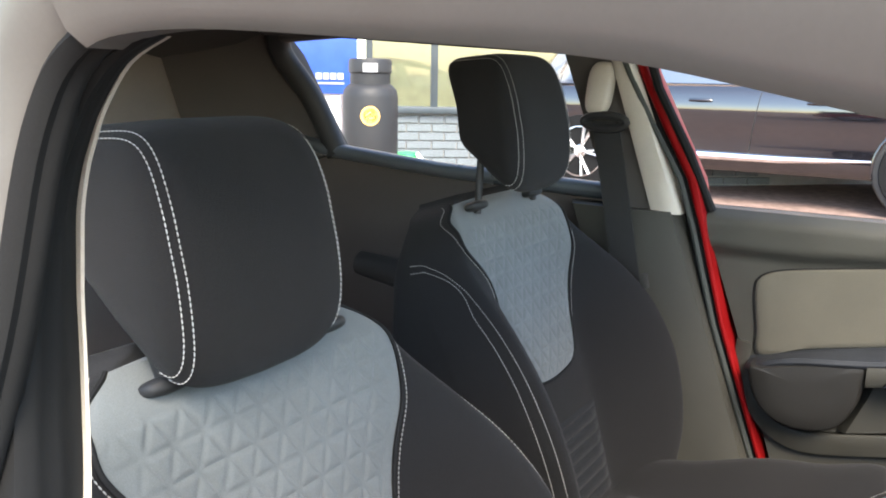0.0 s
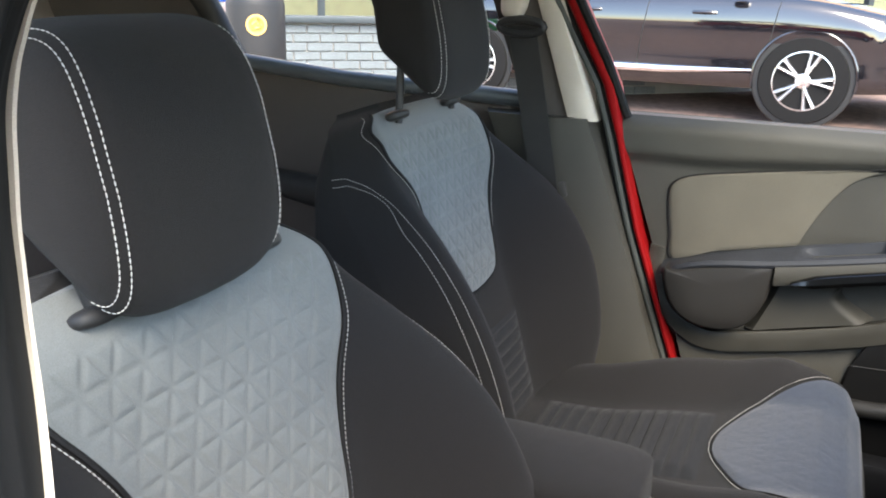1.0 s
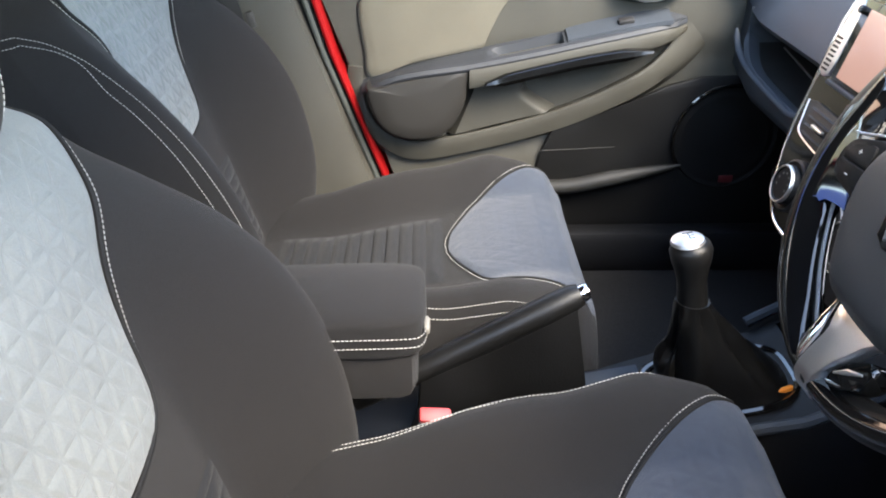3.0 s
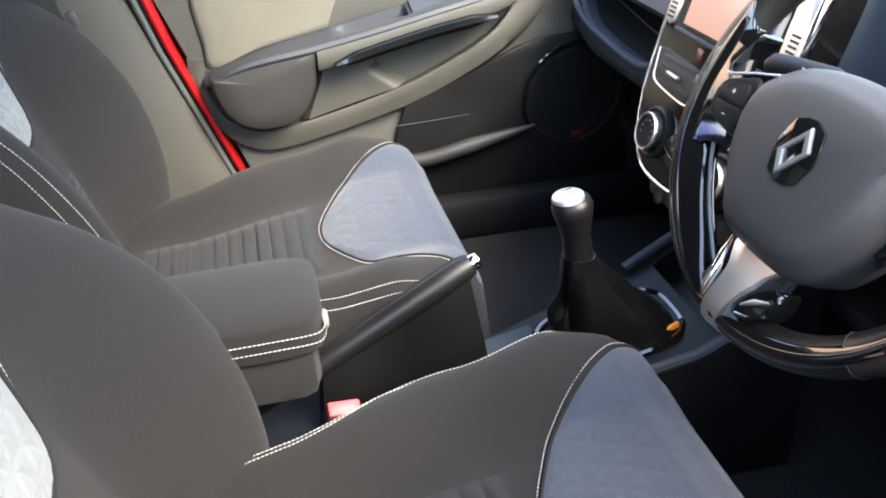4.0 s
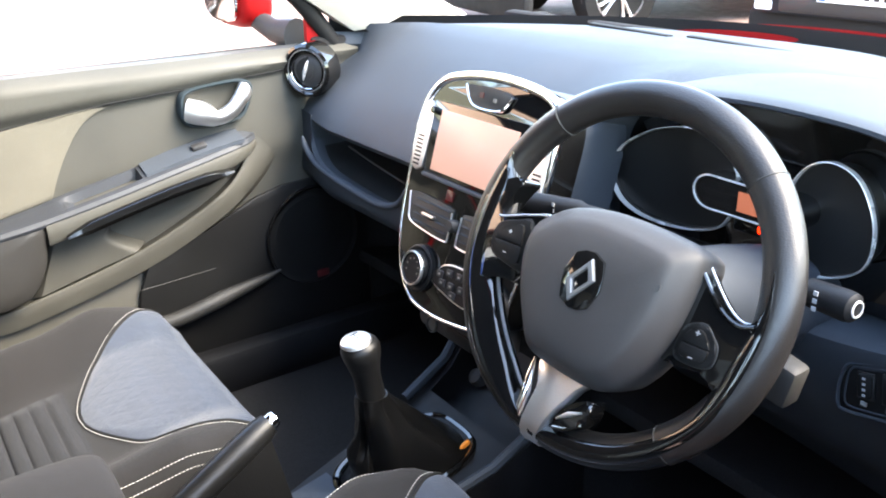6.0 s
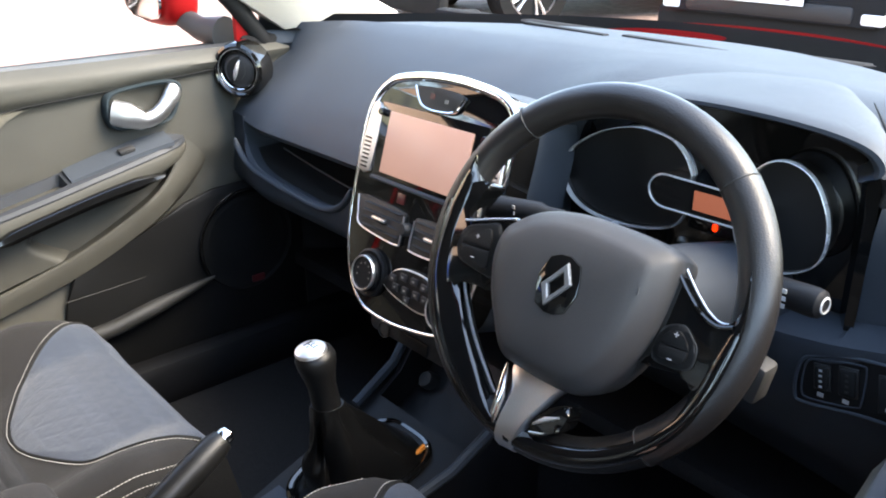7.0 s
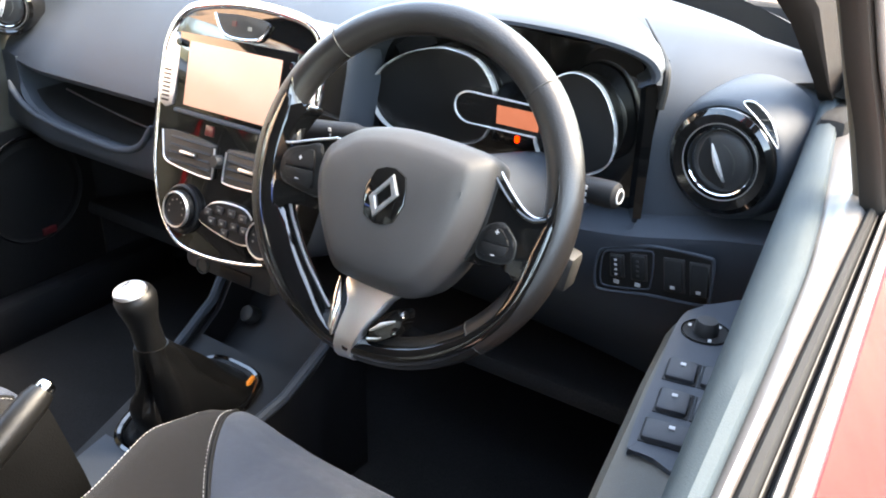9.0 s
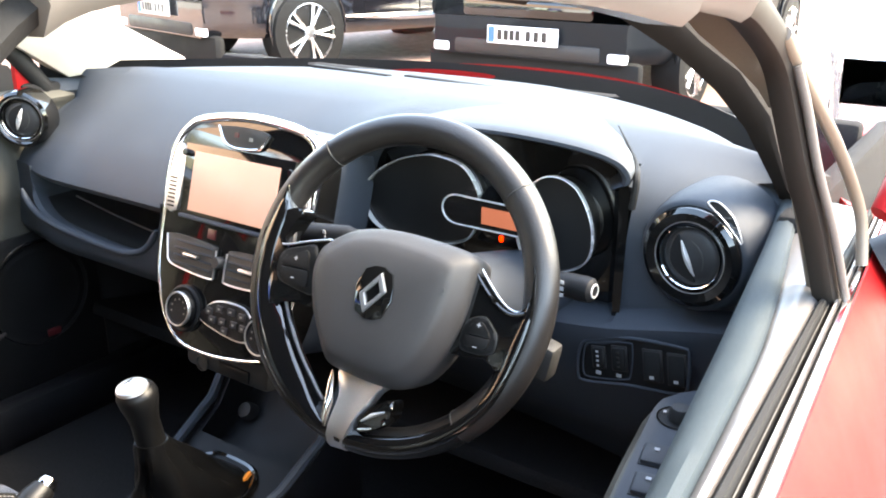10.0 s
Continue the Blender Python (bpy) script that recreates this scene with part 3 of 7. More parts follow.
for a_, b_ in (((0.668, 0.30, 1.228), (0.712, 0.30, 1.219)), ((0.680, 0.40, 1.209), (0.724, 0.40, 1.203)), ((0.6879, 0.46, 1.1885), (0.7245, 0.46, 1.186)), ((0.6958, 0.50, 1.1648), (0.7292, 0.50, 1.170)), ((0.7121, 0.54, 1.1411), (0.7336, 0.54, 1.150)), ((0.7240, 0.565, 1.122), (0.7345, 0.565, 1.138)), ((0.7300, 0.585, 1.105), (0.7370, 0.580, 1.115))):
    a_, b_ = Vector(a_), Vector(b_)
    d_ = Vector((0.0, 0.012, 0.004))
    rings.append([a_, a_.lerp(b_, 0.3) - d_ * 0.15, a_.lerp(b_, 0.7) - d_ * 0.15, b_, b_ + d_, a_ + d_])
part("pillar_flange", skin(rings), FLANGE, car, "beige-grey inner door flange")
part("cowl", solid(lambda u, v: Vector(screen_base(-0.72 + 1.44 * u)) + Vector((0, 0.02 + 0.12 * v, -0.010 - 0.03 * v)), 24, 3, (0, 0, -0.03)), RUBBER, car, "black windscreen scuttle")


def bonnet(u, v):
    x = -0.74 + 1.48 * u
    return (x, screen_base(x * 0.94)[1] + 0.1 + 0.75 * v, 0.968 - 0.03 * (x / 0.7) ** 2 - 0.23 * v)


part("bonnet", solid(bonnet, 24, 10, (0, 0, -0.02)), RED, car, "metallic red bonnet")
part("front_body", rbox((1.6, 0.5, 0.55), 0.12, Matrix.Translation((0, 2.05, 0.55)), 4), RED, car)


# ---- passenger door, shut ----
def loft_y(ys, section):
    return skin([section(y) for y in ys])


pdoor = thing("passenger_door", (-0.72, 0.4, 0.3), "shut red car door with grey and taupe inner card", "car door")


def card_x(y, z):
    """Inner face of the passenger door card."""
    x = -0.708 + 0.016 * sstep(0.0, 0.028, z - 0.852 - 0.07 * max(0.0, y - 0.1)) - 0.022 * sstep(0.915, 0.947, z) ** 2
    x += 0.020 * sstep(0.60, 0.45, z)
    x += 0.010 * sstep(0.30, 0.46, y + 0.55 * (0.85 - z)) * sstep(0.70, 0.76, z)
    return x


def pcard(u, v):
    z = 0.33 + 0.615 * v
    y0 = 0.138 - 0.365 * (z - 0.33)
    y = y0 + (0.905 - y0) * u
    return (card_x(y, z), y, z)


part("door_card", solid(pcard, 70, 80, (-0.04, 0, 0)), CARD, pdoor, "grey grained plastic door card")
# painted edge behind the card
edge = []
for y, z, w in ((0.118, 0.33, 0.0078), (0.056, 0.5, 0.0078), (-0.024, 0.72, 0.0078), (-0.074, 0.90, 0.0078), (-0.100, 1.00, 0.012), (-0.148, 1.098, 0.013), (-0.196, 1.20, 0.013), (-0.205, 1.23, 0.013), (-0.23, 1.30, 0.013)):
    x = -0.690 + 0.06 * max(0, (z - 0.93) / 0.36)
    edge.append([(x - 0.004, y - w, z), (x + 0.004, y - w * 0.6, z), (x + 0.006, y, z), (x + 0.004, y + w * 0.6, z), (x - 0.004, y + w, z), (x - 0.06, y + w, z), (x - 0.06, y - w, z)])
part("door_edge", skin(edge), RED, pdoor, "painted red rear edge of the door")
gap = [[(x - 0.006, y - w - 0.022, z), (x - 0.006, y - w + 0.004, z), (x - 0.05, y - w + 0.004, z), (x - 0.05, y - w - 0.022, z)] for x, y, z, w in [(-0.690 + 0.06 * max(0, (z - 0.93) / 0.36), y, z, 0.009) for y, z in ((0.118, 0.33), (0.056, 0.5), (-0.024, 0.72), (-0.074, 0.90), (-0.100, 1.00), (-0.148, 1.098), (-0.196, 1.20), (-0.23, 1.30))]]
part("door_gap", skin(gap), RUBBER, pdoor, "black rubber in the door gap")
part("seal", tube([(-0.690 + 0.09 * max(0, (z - 0.93) / 0.36), y - 0.024, z) for y, z in ((0.124, 0.33), (0.062, 0.5), (-0.018, 0.72), (-0.070, 0.90), (-0.098, 1.0), (-0.148, 1.098), (-0.196, 1.20), (-0.232, 1.30))], 0.0055, 8), SEALGREY, pdoor, "black door seal")
part("window_seal", tube([(-0.702 + 0.09 * max(0, (z - 0.93) / 0.36), y + 0.020, z) for y, z in ((-0.084, 0.94), (-0.127, 1.05), (-0.185, 1.17), (-0.22, 1.29))], 0.009, 8), RUBBER, pdoor)
part("door_skin", solid(lambda u, v: (-0.80 - 0.04 * math.sin(math.pi * v), -0.1 + 1.05 * u, 0.3 + 0.63 * v), 10, 10, (-0.004, 0, 0)), RED, pdoor, "metallic red outer skin")
part("belt_strip", rbox((0.07, 1.02, 0.02), 0.006, Matrix.Translation((-0.755, 0.41, 0.932))), RUBBER, pdoor)
part("window_frame", tube(smooth_poly([(-0.715, 0.86, 0.945), (-0.70, 0.76, 1.06), (-0.665, 0.57, 1.19), (-0.635, 0.35, 1.275), (-0.63, 0.0, 1.31), (-0.645, -0.23, 1.30)], 6, False), 0.018, 10), RUBBER, pdoor, "black window frame")
part("window_corner", prism([(0.80, 0.945), (0.865, 0.945), (0.80, 1.03)], 0.012, 0.003, Matrix(((0, 0, 1, -0.722), (1, 0, 0, 0), (0, 1, 0, 0), (0, 0, 0, 1)))), RED, pdoor, "painted red window corner")
part("reflector", rbox((0.006, 0.03, 0.016), 0.003, pose(-0.668, 0.775, 0.46)), DIMRED, pdoor, "small red reflector")

# right edge follows the shade border at a crease, drawn as a colour edge
INS = [(0.046, 0.668), (0.036, 0.72), (0.027, 0.79), (0.034, 0.82), (0.07, 0.838), (0.157, 0.853), (0.305, 0.874), (0.39, 0.883), (0.455, 0.889), (0.405, 0.883), (0.365, 0.868), (0.335, 0.846), (0.303, 0.80), (0.280, 0.755), (0.268, 0.727), (0.25, 0.721), (0.127, 0.694)]
ring = smooth_poly([(y, z, 0) for y, z in INS], 6)
cy, cz = 0.29, 0.858
rings = []
for f, o in ((1.0, -0.001), (0.992, 0.003), (0.97, 0.0055), (0.9, 0.006), (0.75, 0.006), (0.6, 0.006), (0.45, 0.006), (0.3, 0.006), (0.15, 0.006), (0.03, 0.006)):
    rings.append([(card_x(cy + (p.x - cy) * f, cz + (p.y - cz) * f) + o * sstep(0.46, 0.30, p.x), cy + (p.x - cy) * f, cz + (p.y - cz) * f) for p in ring])
part("door_insert", skin(rings), INSERT, pdoor, "taupe cloth insert on the door card")
part("insert_groove", tube([(card_x(p.x, p.y) + 0.0005, p.x, p.y) for p in ring[:48]], [0.003] * 36 + [0.0028 - 0.0012 * k / 12 for k in range(12)], 6), RUBBER, pdoor)
part("shoulder_groove", tube([(card_x(y, z) + 0.0004, y, z) for y, z in [(0.38 + 0.47 * k / 24, curve([(0.38, 0.884), (0.46, 0.889), (0.54, 0.893), (0.75, 0.906), (0.85, 0.910)], 0.38 + 0.47 * k / 24)) for k in range(25)]], 0.0022, 6), RUBBER, pdoor)

# armrest with pull cup, switch and gloss strip
ARM_BACK = [(0.03, 0.662), (0.127, 0.692), (0.251, 0.721), (0.392, 0.755), (0.5, 0.782), (0.61, 0.80), (0.66, 0.792)]
ARM_TOP = [(0.03, 0.655), (0.1, 0.688), (0.243, 0.712), (0.373, 0.737), (0.483, 0.760), (0.609, 0.783), (0.66, 0.785)]


def arm_sec(y):
    tb, t = curve(ARM_BACK, y), curve(ARM_TOP, y)
    d = curve([(0.03, 0.035), (0.055, 0.056), (0.1, 0.065), (0.24, 0.070), (0.45, 0.070), (0.58, 0.062), (0.63, 0.045), (0.66, 0.012)], y)
    h = 0.013
    dip = 0.030 * sstep(0.27, 0.33, y) * sstep(0.418, 0.412, y)
    x = -0.706

    def at(f):
        return t + (tb - t) * (1 - f)
    return [(x, y, t - h - 0.008), (x + d * 0.7, y, t - h - 0.003), (x + d - 0.002, y, t - h), (x + d, y, t - h + 0.002), (x + d + 0.001, y, t - h * 0.5), (x + d - 0.001, y, t - 0.004), (x + d - 0.004, y, t), (x + d - 0.010, y, t + 0.001), (x + d * 0.78, y, at(0.78)), (x + d * 0.74, y, at(0.74) - dip), (x + d * 0.2, y, at(0.2) - dip), (x + d * 0.14, y, at(0.14)), (x, y, tb + 0.002)]


arm = part("armrest", loft_y(span(0.03, 0.66, 120), arm_sec), ARMCAP, pdoor, "slate grey armrest with a pull cup")


def bar_sec(y):
    t = curve(ARM_TOP, y)
    d = curve([(0.238, 0.0705), (0.45, 0.0705), (0.58, 0.0625), (0.63, 0.0455), (0.66, 0.013)], y)
    h = curve([(0.238, 0.046), (0.45, 0.043), (0.6, 0.038), (0.66, 0.024)], y)
    x = -0.706
    return [(x, y, t - h - 0.006), (x + d * 0.7, y, t - h - 0.002), (x + d - 0.001, y, t - h), (x + d + 0.002, y, t - h + 0.005), (x + d + 0.0025, y, t - h * 0.5), (x + d + 0.001, y, t - 0.012), (x + d - 0.001, y, t - 0.0075), (x, y, t - 0.0075)]


part("armrest_bar", loft_y(span(0.239, 0.66, 80), bar_sec), CARD, arm, "grey front face of the armrest")
part("switch_plate", solid(lambda u, v: (-0.694 + 0.044 * v, 0.425 + 0.195 * u, curve(ARM_BACK, 0.425 + 0.195 * u) * (1 - v * 0.75) + curve(ARM_TOP, 0.425 + 0.195 * u) * v * 0.75 + 0.0035), 16, 6, (0, 0, -0.008)), DASH, arm, "slate switch plate")
part("window_switch", rbox((0.018, 0.030, 0.010), 0.004, pose(-0.668, 0.535, 0.787, 10, 14)), DARKPLASTIC, arm, "window switch")
strip = []
for k in range(25):
    y = 0.268 + 0.315 * k / 24
    z = curve(ARM_TOP, y) - 0.041 + 0.006 * math.sin(math.pi * k / 24)
    r = 0.0115 * min(1, 0.25 + k / 4, 0.25 + (24 - k) / 5)
    strip.append([(-0.642, y, z - r), (-0.627, y, z - r), (-0.622, y, z - r * 0.3), (-0.624, y, z + r * 0.7), (-0.629, y, z + r), (-0.642, y, z + r)])
part("gloss_strip", skin(strip), GLOSSSTRIP, arm, "gloss black strip")
# rolled lip that sweeps under the armrest, its column, and the padded panel at the back
LIP = smooth_poly([(0.033, 0.69, 0), (0.031, 0.651, 0), (0.040, 0.606, 0), (0.062, 0.574, 0), (0.097, 0.553, 0), (0.145, 0.545, 0), (0.229, 0.560, 0), (0.328, 0.584, 0), (0.421, 0.612, 0), (0.517, 0.654, 0), (0.591, 0.697, 0), (0.637, 0.745, 0), (0.660, 0.79, 0)], 5, False)
rings = []
for k, p in enumerate(LIP):
    d = (LIP[min(k + 1, len(LIP) - 1)] - LIP[max(k - 1, 0)]).normalized()
    n = Vector((d.y, -d.x, 0))
    f = sstep(2, 24, k) * sstep(len(LIP) - 1, len(LIP) - 14, k)
    far = 0.45 + 0.55 * sstep(8, 26, k)
    rings.append([(-0.708 + (x + 0.708) * (0.25 + 0.75 * f), p.x + n.x * o * far, p.y + n.y * o * far) for x, o in ((-0.722, 0.008), (-0.682, 0.003), (-0.675, 0.0), (-0.672, 0.002), (-0.671, 0.006), (-0.672, 0.020), (-0.678, 0.042), (-0.693, 0.066 - 0.02 * f), (-0.72, 0.07))])
part("door_lip", skin(rings), CARD, pdoor, "rolled grey lip sweeping below the armrest")
COL_L = smooth_poly([(0.238, 0.70, 0), (0.236, 0.65, 0), (0.215, 0.595, 0), (0.19, 0.553, 0)], 8, False)
COL_R = smooth_poly([(0.39, 0.71, 0), (0.372, 0.672, 0), (0.368, 0.648, 0), (0.43, 0.612, 0)], 8, False)


def column(u, v):
    k = min(int(v * 24), 23)
    a, b = COL_L[k].lerp(COL_L[k + 1], v * 24 - k), COL_R[k].lerp(COL_R[k + 1], v * 24 - k)
    p = a.lerp(b, u)
    return (-0.674 - 0.004 * math.sin(math.pi * u) - 0.045 * sstep(0.80, 1.0, u) ** 1.5 - 0.035 * sstep(0.10, 0.0, u), p.x, p.y)


part("grip_column", solid(column, 30, 24, (-0.03, 0, 0)), CARD, pdoor, "grey column between armrest and lip")
POCK = [(0.040, 0.662), (0.050, 0.615), (0.075, 0.578), (0.115, 0.560), (0.165, 0.561), (0.203, 0.580), (0.229, 0.625), (0.2365, 0.668), (0.2365, 0.702), (0.200, 0.697), (0.12, 0.682), (0.06, 0.666)]
ring = smooth_poly([(y, z, 0) for y, z in POCK], 5)
rings = [[(-0.705 + o, 0.15 + (p.x - 0.15) * f, 0.645 + (p.y - 0.645) * f) for p in ring] for f, o in ((1.0, 0.0), (1.0, 0.050), (0.99, 0.059), (0.965, 0.064), (0.92, 0.0665), (0.6, 0.0685), (0.3, 0.0695), (0.03, 0.0695))]
part("pocket_panel", skin(rings), POCKETDARK, pdoor, "dark padded panel at the armrest's rear")
# black lower panel with the bin
LOW = [(0.376, 0.34), (0.374, 0.40), (0.376, 0.465), (0.388, 0.515), (0.412, 0.566), (0.484, 0.592), (0.559, 0.620), (0.637, 0.656), (0.70, 0.672), (0.78, 0.675), (0.90, 0.65), (0.90, 0.34)]
part("door_bin", prism(LOW, 0.006, 0.004, Matrix(((0, 0, 1, -0.688), (1, 0, 0, 0), (0, 1, 0, 0), (0, 0, 0, 1)))), BINBLACK, pdoor, "black lower door panel with a bin")
part("bin_seam", tube([(-0.681, 0.385, 0.520), (-0.681, 0.46, 0.523), (-0.681, 0.54, 0.527)], 0.0008, 6), BINGREY, pdoor)
part("bin_lip", tube(smooth_poly([(-0.676, 0.372, 0.440), (-0.664, 0.45, 0.448), (-0.660, 0.54, 0.468), (-0.676, 0.68, 0.488)], 5, False), [0.016] * 11 + [0.014, 0.012, 0.009, 0.006, 0.003], 10), BINGREY, pdoor)
spk = lathe([(0.11, 0), (0.112, 0.012), (0.106, 0.018), (0.096, 0.014), (0.05, 0.02), (0.005, 0.022)], 40, Matrix.Translation((-0.697, 0.765, 0.545)) @ Matrix.Rotation(radians(90), 4, "Y"))
part("speaker", spk, BINBLACK, pdoor, "round black speaker grille")
part("speaker_ring", tube([(-0.676, 0.765 + 0.108 * math.cos(q), 0.545 + 0.112 * math.sin(q)) for q in span(0.9, 3.6, 20)], 0.004, 8), PIANO, pdoor)

# inner handle
HC = (0.583, 0.858)
ring = smooth_poly([(HC[0] + y, HC[1] + z, 0) for y, z in ((-0.072, 0.0), (-0.062, 0.03), (-0.01, 0.04), (0.055, 0.042), (0.078, 0.028), (0.07, -0.005), (0.05, -0.033), (0.0, -0.04), (-0.055, -0.036), (-0.07, -0.018))], 4)
rings = [[(-0.688 + o, HC[0] + (p.x - HC[0]) * f, HC[1] + (p.y - HC[1]) * f) for p in ring] for f, o in ((1.0, -0.008), (1.0, 0.005), (0.95, 0.010), (0.88, 0.008), (0.82, -0.004), (0.1, -0.012))]
bezel = part("handle_bezel", skin(rings), DOORCAP, pdoor, "grey handle surround with recessed bowl")
rings = [[(o, HC[0] + (p.x - HC[0]) * f, HC[1] + (p.y - HC[1]) * f) for p in ring] for f, o in ((0.83, -0.687), (0.72, -0.691), (0.4, -0.695), (0.01, -0.696))]
part("handle_bowl", skin(rings, cap=False), CARD, bezel, "dark grey handle bowl")
part("door_handle", tube(smooth_poly([(-0.686, HC[0] - 0.055, HC[1] - 0.004), (-0.673, HC[0] - 0.035, HC[1] - 0.010), (-0.668, HC[0] - 0.005, HC[1] - 0.022), (-0.668, HC[0] + 0.025, HC[1] - 0.012), (-0.672, HC[0] + 0.05, HC[1] + 0.012), (-0.682, HC[0] + 0.062, HC[1] + 0.024)], 5, False), [0.019] * 5 + [0.019 - 0.0012 * k for k in range(5)] + [0.012] * 10 + [0.013] * 6, 12, flat=1.3), SILVER, bezel, "satin silver pull lever")

# outside mirror of the passenger door
pm = thing("passenger_door_mirror", (-0.86, 0.72, 0.98), "red passenger door mirror with black foot", "door mirror")
part("mirror_shell", blob(0.10, 0.045, 0.075, 0.55, 28, 18, lambda p: Vector((-0.94 + p.x, 0.74 + p.y + 0.02, 1.04 + p.z))), RED, pm)
part("mirror_glass", prism([(q.x, q.y) for q in smooth_poly([(-0.08, -0.05, 0), (-0.09, 0.02, 0), (-0.06, 0.06, 0), (0.07, 0.06, 0), (0.085, 0.0, 0), (0.06, -0.055, 0)], 4)], 0.006, 0.002, Matrix.Translation((-0.94, 0.717, 1.04)) @ Matrix.Rotation(radians(90), 4, "X")), CHROME, pm, "mirror glass")
part("mirror_foot", tube([(-0.76, 0.80, 0.96), (-0.82, 0.78, 0.965), (-0.88, 0.76, 0.99)], [0.035, 0.025, 0.02], 12), DARKPLASTIC, pm)

# ---- driver door, slightly ajar, its window wound down ----
DH, DD, DN = Vector((0.669, 0.927, 0)), Vector((0.173, -0.985, 0)), Vector((0.985, 0.173, 0))


def dp(a, n, z):
    """A point of the driver door: along from the hinge, out, up."""
    return DH + DD * a + DN * n + Vector((0, 0, z))


ddoor = thing("driver_door", (0.76, 0.45, 0.3), "red driver's door, slightly ajar, with the window down", "car door")


def dcard(u, v):
    z = 0.33 + 0.52 * v
    return dp(-0.02 + 0.97 * u, 0.012 - 0.012 * sstep(0.7, 0.9, z) + 0.0 * u, z)


part("door_card", solid(dcard, 20, 20, DN * 0.006), CARD, ddoor, "grey grained plastic door card")
def waist(name, section, mat, label, parent=None, y1=0.935, n=34):
    """A strip along the waist of the driver door; section gives (across, up) pairs at each place along it."""
    return part(name, skin([[(x, y, z) for x, z in section(y)] for y in span(-0.03, y1, n)]), mat, parent or ddoor, label)


def inner_edge(y):
    return 0.795 - 0.126 * y


def pad_edge(y):
    return curve([(-0.05, 0.806), (0.25, 0.787), (0.4, 0.7765), (0.5, 0.768), (0.6, 0.7545), (0.69, 0.7405), (0.8, 0.7225), (0.94, 0.700)], y)


def slot_edge(y):
    return 0.804 - 0.036 * y


def skin_edge(y):
    return 0.8375 - 0.050 * y


def pad_section(y):
    i, s = inner_edge(y), pad_edge(y)
    w, r = s - i, 0.014 * sstep(0.76, 0.92, y)
    return [(i + w * f, z + r) for f, z in ((0.5, 0.80), (0.16, 0.872), (0.0, 0.903), (0.02, 0.922), (0.14, 0.938), (0.38, 0.9485), (0.68, 0.9515), (0.9, 0.949), (1.0, 0.943), (1.0, 0.86))]


def ledge_section(y):
    s, c = pad_edge(y) - 0.0005, slot_edge(y)
    w = c - s
    return [(s + w * f, z) for f, z in ((0.0, 0.88), (0.0, 0.9415), (0.12, 0.9440), (0.5, 0.9465), (0.85, 0.9450), (1.0, 0.9405), (1.0, 0.88))]


def along(f0, f1, ztop, zlow=0.90, crown=0.003):
    def section(y):
        a, w = slot_edge(y), skin_edge(y) - slot_edge(y)
        x0, x1 = a + w * f0, a + w * f1
        return [(x0, zlow), (x0, ztop - 0.001), (x0 + (x1 - x0) * 0.3, ztop + crown), (x0 + (x1 - x0) * 0.7, ztop + crown * 0.8), (x1, ztop - 0.002), (x1, zlow)]
    return section


waist("shoulder", pad_section, DOORCAP, "slate grey padded door shoulder")
waist("shoulder_ledge", ledge_section, SATINGREY, "satin grey ledge beside the window slot")
waist("waist_seal", along(0.0, 0.30, 0.943), RUBBER, "black rubber window seal")
waist("seal_lip", along(0.30, 0.37, 0.938), GREYTRIM, "grey lip in the window slot")
waist("slot_floor", along(0.37, 0.46, 0.930), RUBBER, "black window slot")
waist("outer_seal", along(0.46, 0.62, 0.941), SATINGREY, "grey outer window seal")
waist("seal_lip", along(0.62, 0.67, 0.936), RUBBER, "black joint")
waist("waist_strip", along(0.67, 1.0, 0.941), CHROME, "bright waist strip")


def dskin(u, v):
    y = 0.95 - 1.0 * u
    return (skin_edge(y) + 0.001 + 0.075 * math.sin(math.pi * min(1, v * 1.25)) ** 0.8 + 0.015 * v, y, 0.9385 - 0.63 * v)


part("door_skin", solid(dskin, 16, 30, (-0.004, 0, 0)), RED, ddoor, "metallic red outer skin")
part("door_end", solid(lambda u, v: (0.80 + 0.05 * u, -0.052, 0.31 + 0.62 * v), 3, 6, (0, 0.01, 0)), RED, ddoor)


# armrest with switches
def darm(a):
    d = lerp_table([(0.2, 0.015), (0.235, 0.055), (0.28, 0.078), (0.4, 0.082), (0.6, 0.085), (0.8, 0.08), (0.9, 0.04)], a)
    t = 0.785 - 0.02 * sstep(0.5, 0.85, a)
    return [dp(a, n, z) for n, z in ((0.012, t - 0.06), (-d * 0.8, t - 0.05), (-d, t - 0.03), (-d, t - 0.006), (-d + 0.006, t), (0.012, t + 0.004))]


darmrest = part("armrest", skin([darm(a) for a in span(0.2, 0.9, 30)]), CARD, ddoor, "grey armrest carrying the switches")
part("switch_panel", prism([(q.x, q.y) for q in smooth_poly([(0.225, 0.005, 0), (0.235, -0.045, 0), (0.27, -0.068, 0), (0.35, -0.071, 0), (0.475, -0.071, 0), (0.485, -0.06, 0), (0.485, 0.0, 0)], 5)], 0.008, 0.003, Matrix(((DD.x, DN.x, 0, DH.x), (DD.y, DN.y, 0, DH.y), (0, 0, 1, 0.783), (0, 0, 0, 1)))), DASH, darmrest, "slate switch panel")
DM = Matrix(((DD.x, DN.x, 0, DH.x), (DD.y, DN.y, 0, DH.y), (0, 0, 1, 0), (0, 0, 0, 1)))
ring_ = part("knob_ring", lathe([(0.0205, 0.0), (0.0212, 0.0022), (0.0222, 0.0022), (0.0226, 0.0)], 36, DM @ Matrix.Translation((0.293, -0.043, 0.7905)), True), PIANO, darmrest, "gloss ring round the mirror adjuster")
